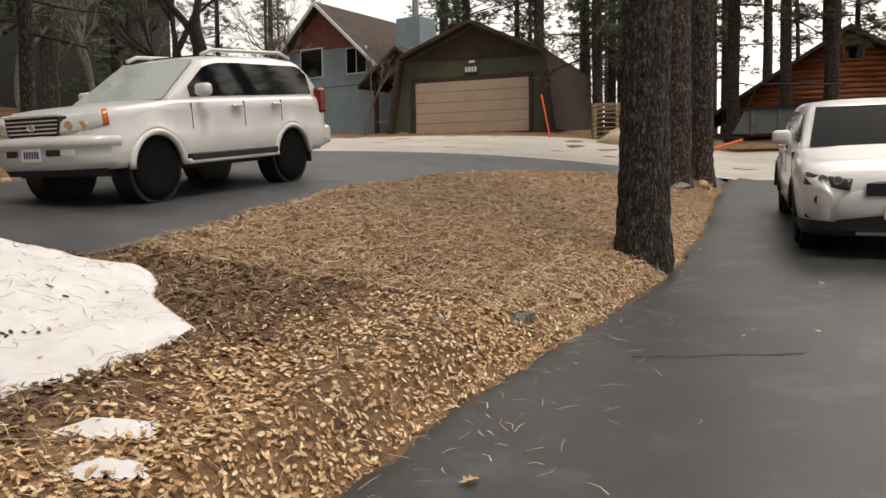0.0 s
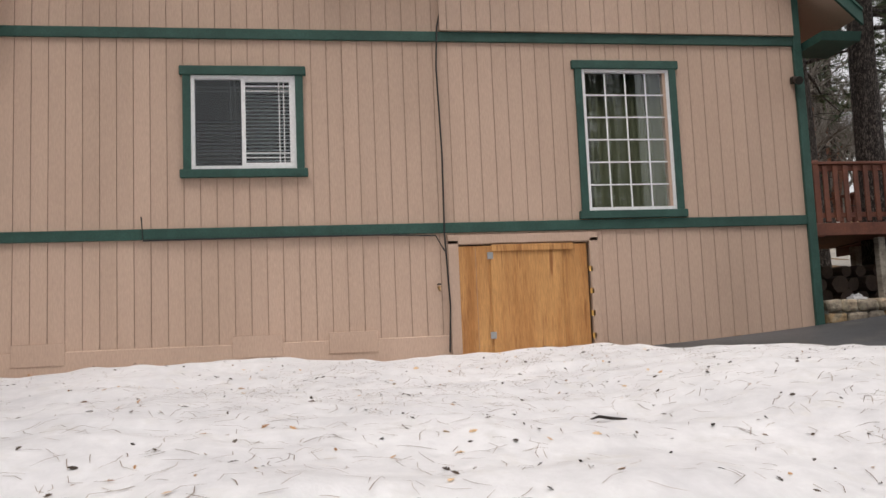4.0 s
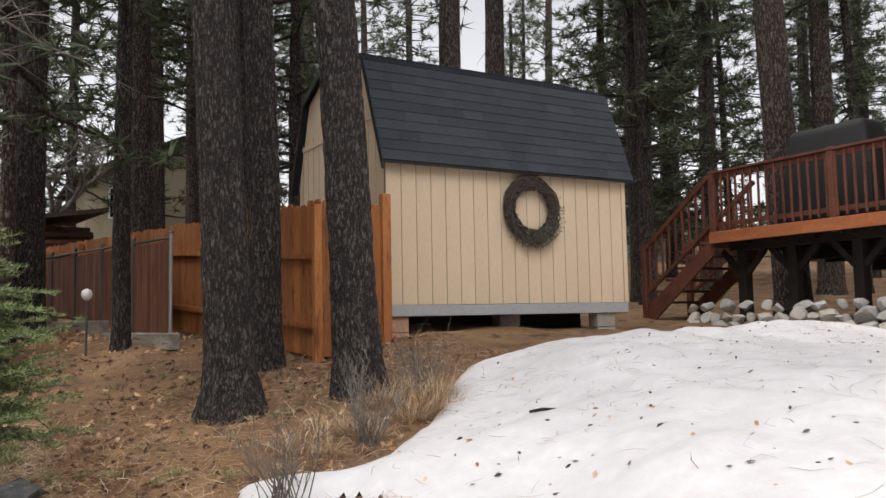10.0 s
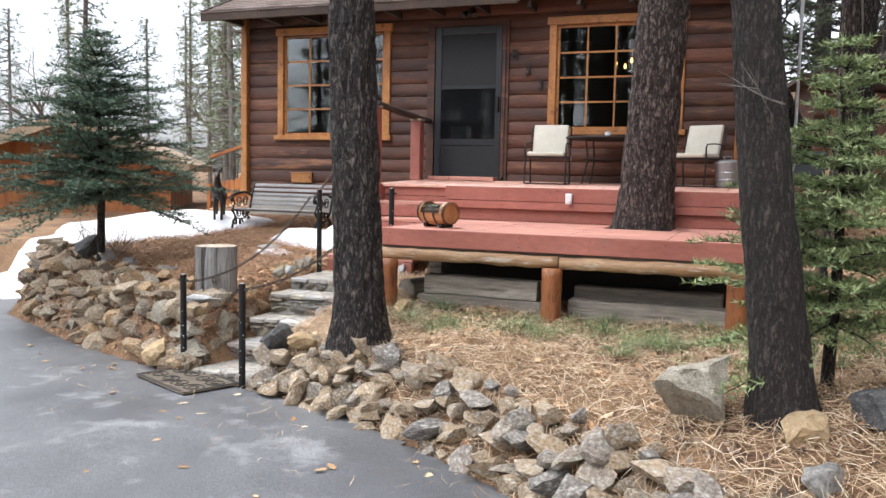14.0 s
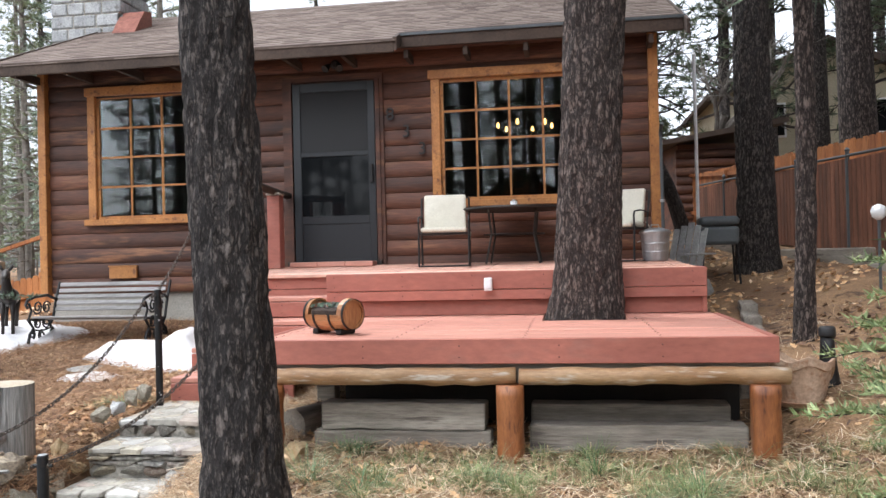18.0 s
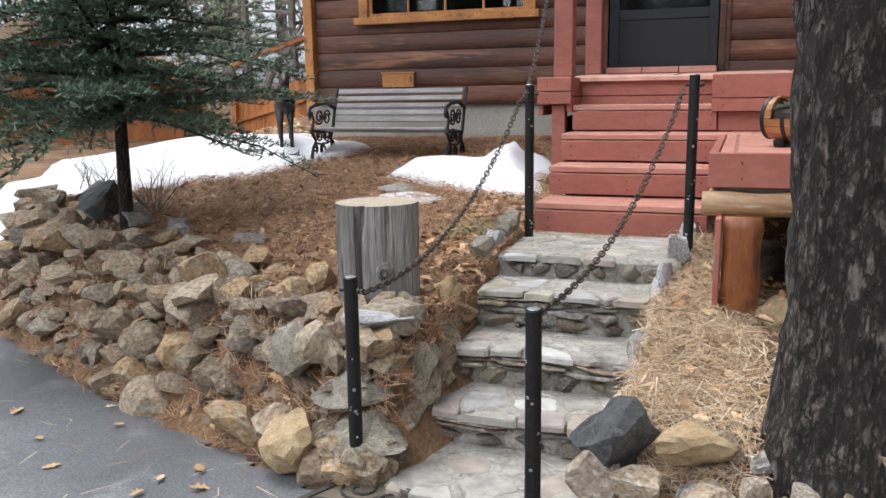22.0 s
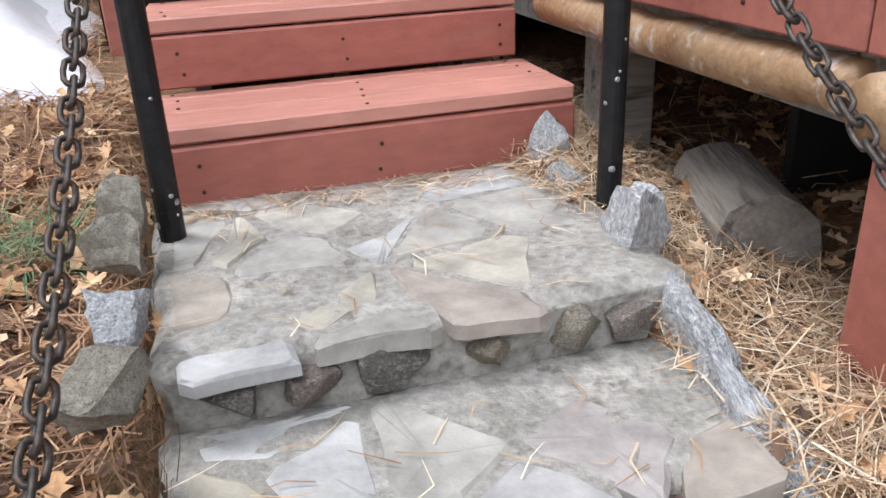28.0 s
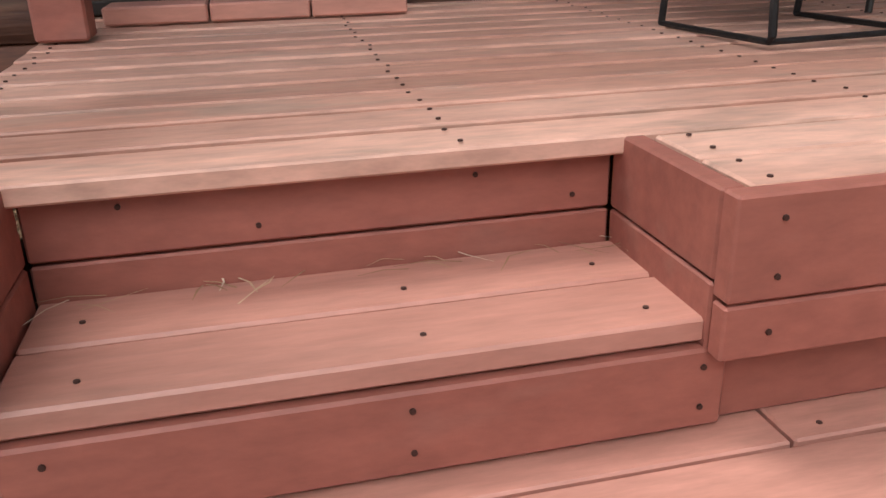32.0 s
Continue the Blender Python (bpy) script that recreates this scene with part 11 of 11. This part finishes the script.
x, y = in_box(60000, 0, 5.2, -16, -4.5)
x, y = keep_where(x, y, bare(x, y) * (0.35 + 0.65 * np.clip(0.5 + 0.6 * lumps(x, y, 1.1, 46), 0, 1)))
needles("needle_litter", x, y, ground_z, 0.17, 0.0034, RUSTNEEDLE, "rust-brown needle mat on the far berm", 0.25, 0.02)
x, y = in_box(48000, 0, 5.2, -16, -4.5)
x, y = keep_where(x, y, bare(x, y))
needles("needle_litter", x, y, ground_z, 0.16, 0.003, STRAW, "pale needles on the far berm", 0.25, 0.025)

# yard before and beside the cabin
x, y = in_box(15000, -8.4, 4.5, 5.4, 12.5)
x, y = keep_where(x, y, bare(x, y) * np.clip(0.45 + 0.8 * lumps(x, y, 0.9, 47), 0.08, 1))
leaves("dark_leaf_litter", x, y, ground_z, 0.06, DARKSTRAW, "damp dark leaf and bark bits on the yard", 0.5, 0.02)
x, y = in_box(95000, -4.2, 4.5, 5.2, 12.5)
x, y = keep_where(x, y, bare(x, y) * np.where(y > 9.3, 0.12, 1) * np.where(x > 0.5, 0.6, 1))
far = (x > 0.3) & (rs.uniform(0, 1, len(x)) < 0.75)
needles("needle_litter", x[~far], y[~far], ground_z, 0.17, 0.0017, STRAW, "golden dry pine needles on the yard", 0.4, 0.022)
needles("needle_litter", x[far], y[far], ground_z, 0.15, 0.0018, RUSTNEEDLE, "red-brown dry needles before the shed", 0.4, 0.022)
x, y = in_box(3800, -4.2, 4.5, 5.2, 14)
x, y = keep_where(x, y, bare(x, y) * np.clip(0.35 + 0.5 * lumps(x, y, 1.5, 44), 0.05, 1))
leaves("leaf_litter", x, y, ground_z, 0.075, LEAF, "dry oak leaves scattered over the yard", 0.5)
x, y = in_box(52000, -8.6, -4.85, 8.1, 13.2)
x, y = keep_where(x, y, bare(x, y))
needles("needle_litter", x, y, ground_z, 0.15, 0.0016, RUSTNEEDLE, "red-brown dry needles on the bench lawn", 0.4, 0.018)
x, y = in_box(1500, -8.6, -4.85, 8.1, 13.2)
x, y = keep_where(x, y, bare(x, y))
leaves("leaf_litter", x, y, ground_z, 0.06, LEAF, "dry leaves scattered round the bench", 0.5)
x, y = in_box(9000, -12, 9, 13.3, 24)
x, y = keep_where(x, y, bare(x, y))
leaves("leaf_litter", x, y, ground_z, 0.09, LEAF, "dry leaves behind the cabin", 0.5)
x, y = in_box(15000, -4.25, -3.6, 7.8, 11.0)
x, y = keep_where(x, y, bare(x, y))
needles("needle_litter", x, y, ground_z, 0.16, 0.0011, STRAW, "golden needles beside the stone steps", 0.3, 0.016)
x, y = in_box(420, -4.0, -1.5, 9.4, 10.9)
leaves("leaf_litter", x, y, ground_z, 0.075, LEAF, "dry leaves blown under the deck", 0.6)


x, y = in_box(600, -4.1, -2.4, 8.0, 10.6)
x2, y2 = in_box(420, -5.4, -4.9, 8.7, 10.9)
x, y = keep_where(np.concatenate([x, x2]), np.concatenate([y, y2]), 1.0)
leaves("leaf_litter", x, y, ground_z, 0.06, LEAF, "dry oak leaves beside the steps", 0.7, 0.03)


# green grass tufts before the deck and by the landing
def tuft_field(name, spots, label, material, height=0.11, per=70, width=0.0016, flat=0.8):
    bm = bmesh.new()
    rk = random.Random(91)
    for x, y, s in spots:
        z = ground_at(x, y)
        for _ in range(int(per * s)):
            a, r = rk.uniform(0, 6.283), rk.uniform(0, 0.07 * s)
            p = Vector((x + r * math.cos(a), y + r * math.sin(a), z + 0.005))
            d = Vector((math.cos(a) * flat + rk.gauss(0, 0.4), math.sin(a) * flat + rk.gauss(0, 0.4), rk.uniform(0.25, 1.0))).normalized()
            l = height * rk.uniform(0.5, 1.3) * s
            side = d.cross(Vector((0, 0, 1))).normalized() * width
            q = p + d * l * 0.6
            e = p + d * l + Vector((0, 0, -0.18 * l))
            v = [bm.verts.new(c) for c in (p - side, p + side, q + side * 0.8, q - side * 0.8, e)]
            bm.faces.new((v[0], v[1], v[2], v[3]))
            bm.faces.new((v[3], v[2], v[4]))
    me = mesh_of(name, bm, material)
    return tagged(new(name, me), label, "grass", kind="stuff")


rk = random.Random(17)
spots = [(rk.uniform(-3.0, 0.2), rk.gauss(8.75, 0.28), rk.uniform(0.6, 1.4)) for _ in range(130)]
spots += [(rk.uniform(-0.5, 3.0), rk.uniform(6.6, 11), rk.uniform(0.5, 1.1)) for _ in range(60)]
spots = [q for q in spots if outline_distance(q[0], q[1], SNOWBANK) > 0.2]
tuft_field("grass", spots, "pale green grass tufts in front of the deck", GRASS)
PINEGREEN = palette("fresh_pine_needles", [(0.0, (0.05, 0.12, 0.045)), (0.5, (0.11, 0.20, 0.08)), (1.0, (0.22, 0.30, 0.14))], 0.6, 10, 0)
tuft_field("pine_sprig", [(-3.2, 9.25, 1.6), (-3.12, 9.18, 1.0)], "green pine needle sprig beside the deck post", PINEGREEN, 0.17, 90, 0.0013)
tuft_field("pine_sprig", [(-5.10, 9.9, 1.3), (-5.2, 9.98, 1.2), (-5.02, 10.0, 1.0), (-5.3, 9.85, 0.9)], "green pine sprigs lying by the steps", PINEGREEN, 0.17, 70, 0.0015, 1.6)
tuft_field("pine_sprig", [(-3.3, 8.7, 1.8), (-2.95, 8.45, 1.5), (-2.3, 8.6, 1.4), (-1.2, 8.5, 1.6), (-0.9, 9.0, 1.5), (-1.7, 8.9, 1.3), (-1.5, 8.2, 1.2)], "green pine sprigs fallen before the deck", PINEGREEN, 0.2, 80, 0.0014, 1.1)
tuft_field("dry_grass", [(2.9 + 0.24 * math.sin(5.1 * k), 7.05 + 0.33 * math.cos(3.7 * k), 1.0 + 0.4 * math.sin(k)) for k in range(26)] + [(2.0 + 0.3 * math.sin(3.3 * k), 6.75 + 0.2 * math.cos(2.9 * k), 0.9) for k in range(12)], "tall tan dry grass beside the pine trunk", STRAW, 0.30, 46, 0.0022, 0.7)
tuft_field("dry_tuft", [(-5.75, 8.5, 1.3), (-5.6, 8.42, 1.2), (-6.0, 8.6, 1.0), (-6.6, 8.85, 1.1), (-6.35, 8.7, 1.0), (-3.7, 7.75, 1.0), (-3.0, 7.7, 1.1)], "dry grass tufts between the wall stones", STRAW, 0.16, 80, 0.0018)

# chips between the wall stones
rk = random.Random(23)
bm = bmesh.new()
for k in range(1500):
    (ax, ay), (bx, by) = rk.choice(list(zip(EDGE, EDGE[1:])) + list(zip(EDGE_RIGHT, EDGE_RIGHT[1:])))
    f, off = rk.random(), rk.uniform(-0.05, 0.6)
    d = math.dist((ax, ay), (bx, by))
    x, y = ax + (bx - ax) * f + (by - ay) / d * off, ay + (by - ay) * f - (bx - ax) / d * off
    if -4.95 < x < -4.0 and y > 7.9:
        continue
    s, z = rk.uniform(0.02, 0.05), ground_at(x, y)
    top = [bm.verts.new((x + s * rk.uniform(-1, 1), y + s * rk.uniform(-1, 1), z + s * rk.uniform(0.4, 1.1)))]
    ring = [bm.verts.new((x + s * math.cos(a) * rk.uniform(0.7, 1.4), y + s * math.sin(a) * rk.uniform(0.7, 1.4), z - 0.02)) for a in (0, 1.3, 2.5, 3.8, 5.1)]
    for j in range(5):
        bm.faces.new((ring[j], ring[(j + 1) % 5], top[0]))
tagged(new("rubble", mesh_of("rubble", bm, palette("brown_rubble", [(0.0, (0.10, 0.075, 0.055)), (0.5, (0.22, 0.16, 0.11)), (1.0, (0.36, 0.29, 0.22))], 0.95, 20, 0.4))), "brown rubble and chips between the wall stones", "rubble", kind="stuff")

# on the snow, asphalt and wood
x, y = in_box(9500, 1.4, 10.1, -4.4, 8.4)
x, y = keep_where(x, y, smooth01(-0.05, -0.25, outline_distance(x, y, SNOWBANK)) * np.clip(0.5 + 0.5 * lumps(x, y, 1.0, 51), 0.15, 1))
needles("needle_litter", x, y, snow_top, 0.15, 0.0020, SNOWNEEDLE, "brown needles strewn over the snow", 0.03, 0.004, 0.2)
x, y = in_box(900, 1.4, 10.1, -4.4, 8.4)
x, y = keep_where(x, y, smooth01(-0.05, -0.2, outline_distance(x, y, SNOWBANK)) * (0.25 + 0.75 * smooth01(4.5, 2, x)))
leaves("leaf_litter", x, y, snow_top, 0.045, LEAF, "leaf bits scattered on the snow", 0.3, 0.006)
x, y = in_box(700, 1.5, 10.1, -4.4, 8.4)
x, y = keep_where(x, y, smooth01(-0.05, -0.2, outline_distance(x, y, SNOWBANK)))
leaves("bark_litter", x, y, snow_top, 0.040, palette("dark_bark_bits", [(0.0, (0.03, 0.022, 0.018)), (1.0, (0.10, 0.07, 0.05))], 0.9, 30, 0), "dark bark flakes on the snow", 0.3, 0.006)
x, y = in_box(150, -7, 1.3, 4.5, 9.0)
x2, y2 = in_box(60, -2.5, 1.4, -9, 4)
x, y = np.concatenate([x, x2]), np.concatenate([y, y2])
x, y = keep_where(x, y, (outline_distance(x, y, COURT) < -0.02) * smooth01(-2.2, -0.1, outline_distance(x, y, COURT)))
leaves("leaf_litter", x, y, court_height, 0.075, PALELEAF, "pale oak leaves lying on the asphalt", 0.08, 0.006)
x, y = in_box(5000, -7.5, 1.4, -9, 9.5)
x, y = keep_where(x, y, (outline_distance(x, y, COURT) < -0.01) * smooth01(-1.4, -0.05, outline_distance(x, y, COURT)))
needles("needle_litter", x, y, court_height, 0.14, 0.002, STRAW, "pine needles along the asphalt edge", 0.03, 0.012)


def flat_at(z):
    return lambda x, y: np.full(np.shape(x), z)


for x0, x1, y0, y1, z, n in ((-4.85, -4.1, 8.4, 8.68, 0.258, 14), (-4.85, -4.08, 8.75, 9.0, 0.423, 16), (-4.85, -4.06, 9.05, 9.35, 0.603, 24), (-4.84, -3.95, 9.97, 10.10, 0.713, 260), (-4.84, -4.05, 9.42, 9.95, 0.713, 30), (-4.84, -3.9, 11.44, 11.49, 1.434, 26), (-3.8, -0.7, 9.3, 11.1, 1.252, 30)):
    x, y = in_box(n, x0, x1, y0, y1)
    needles("needle_litter", x, y, flat_at(z), 0.09, 0.0014, STRAW, "dry needles lying on the steps", 0.02, 0.003)
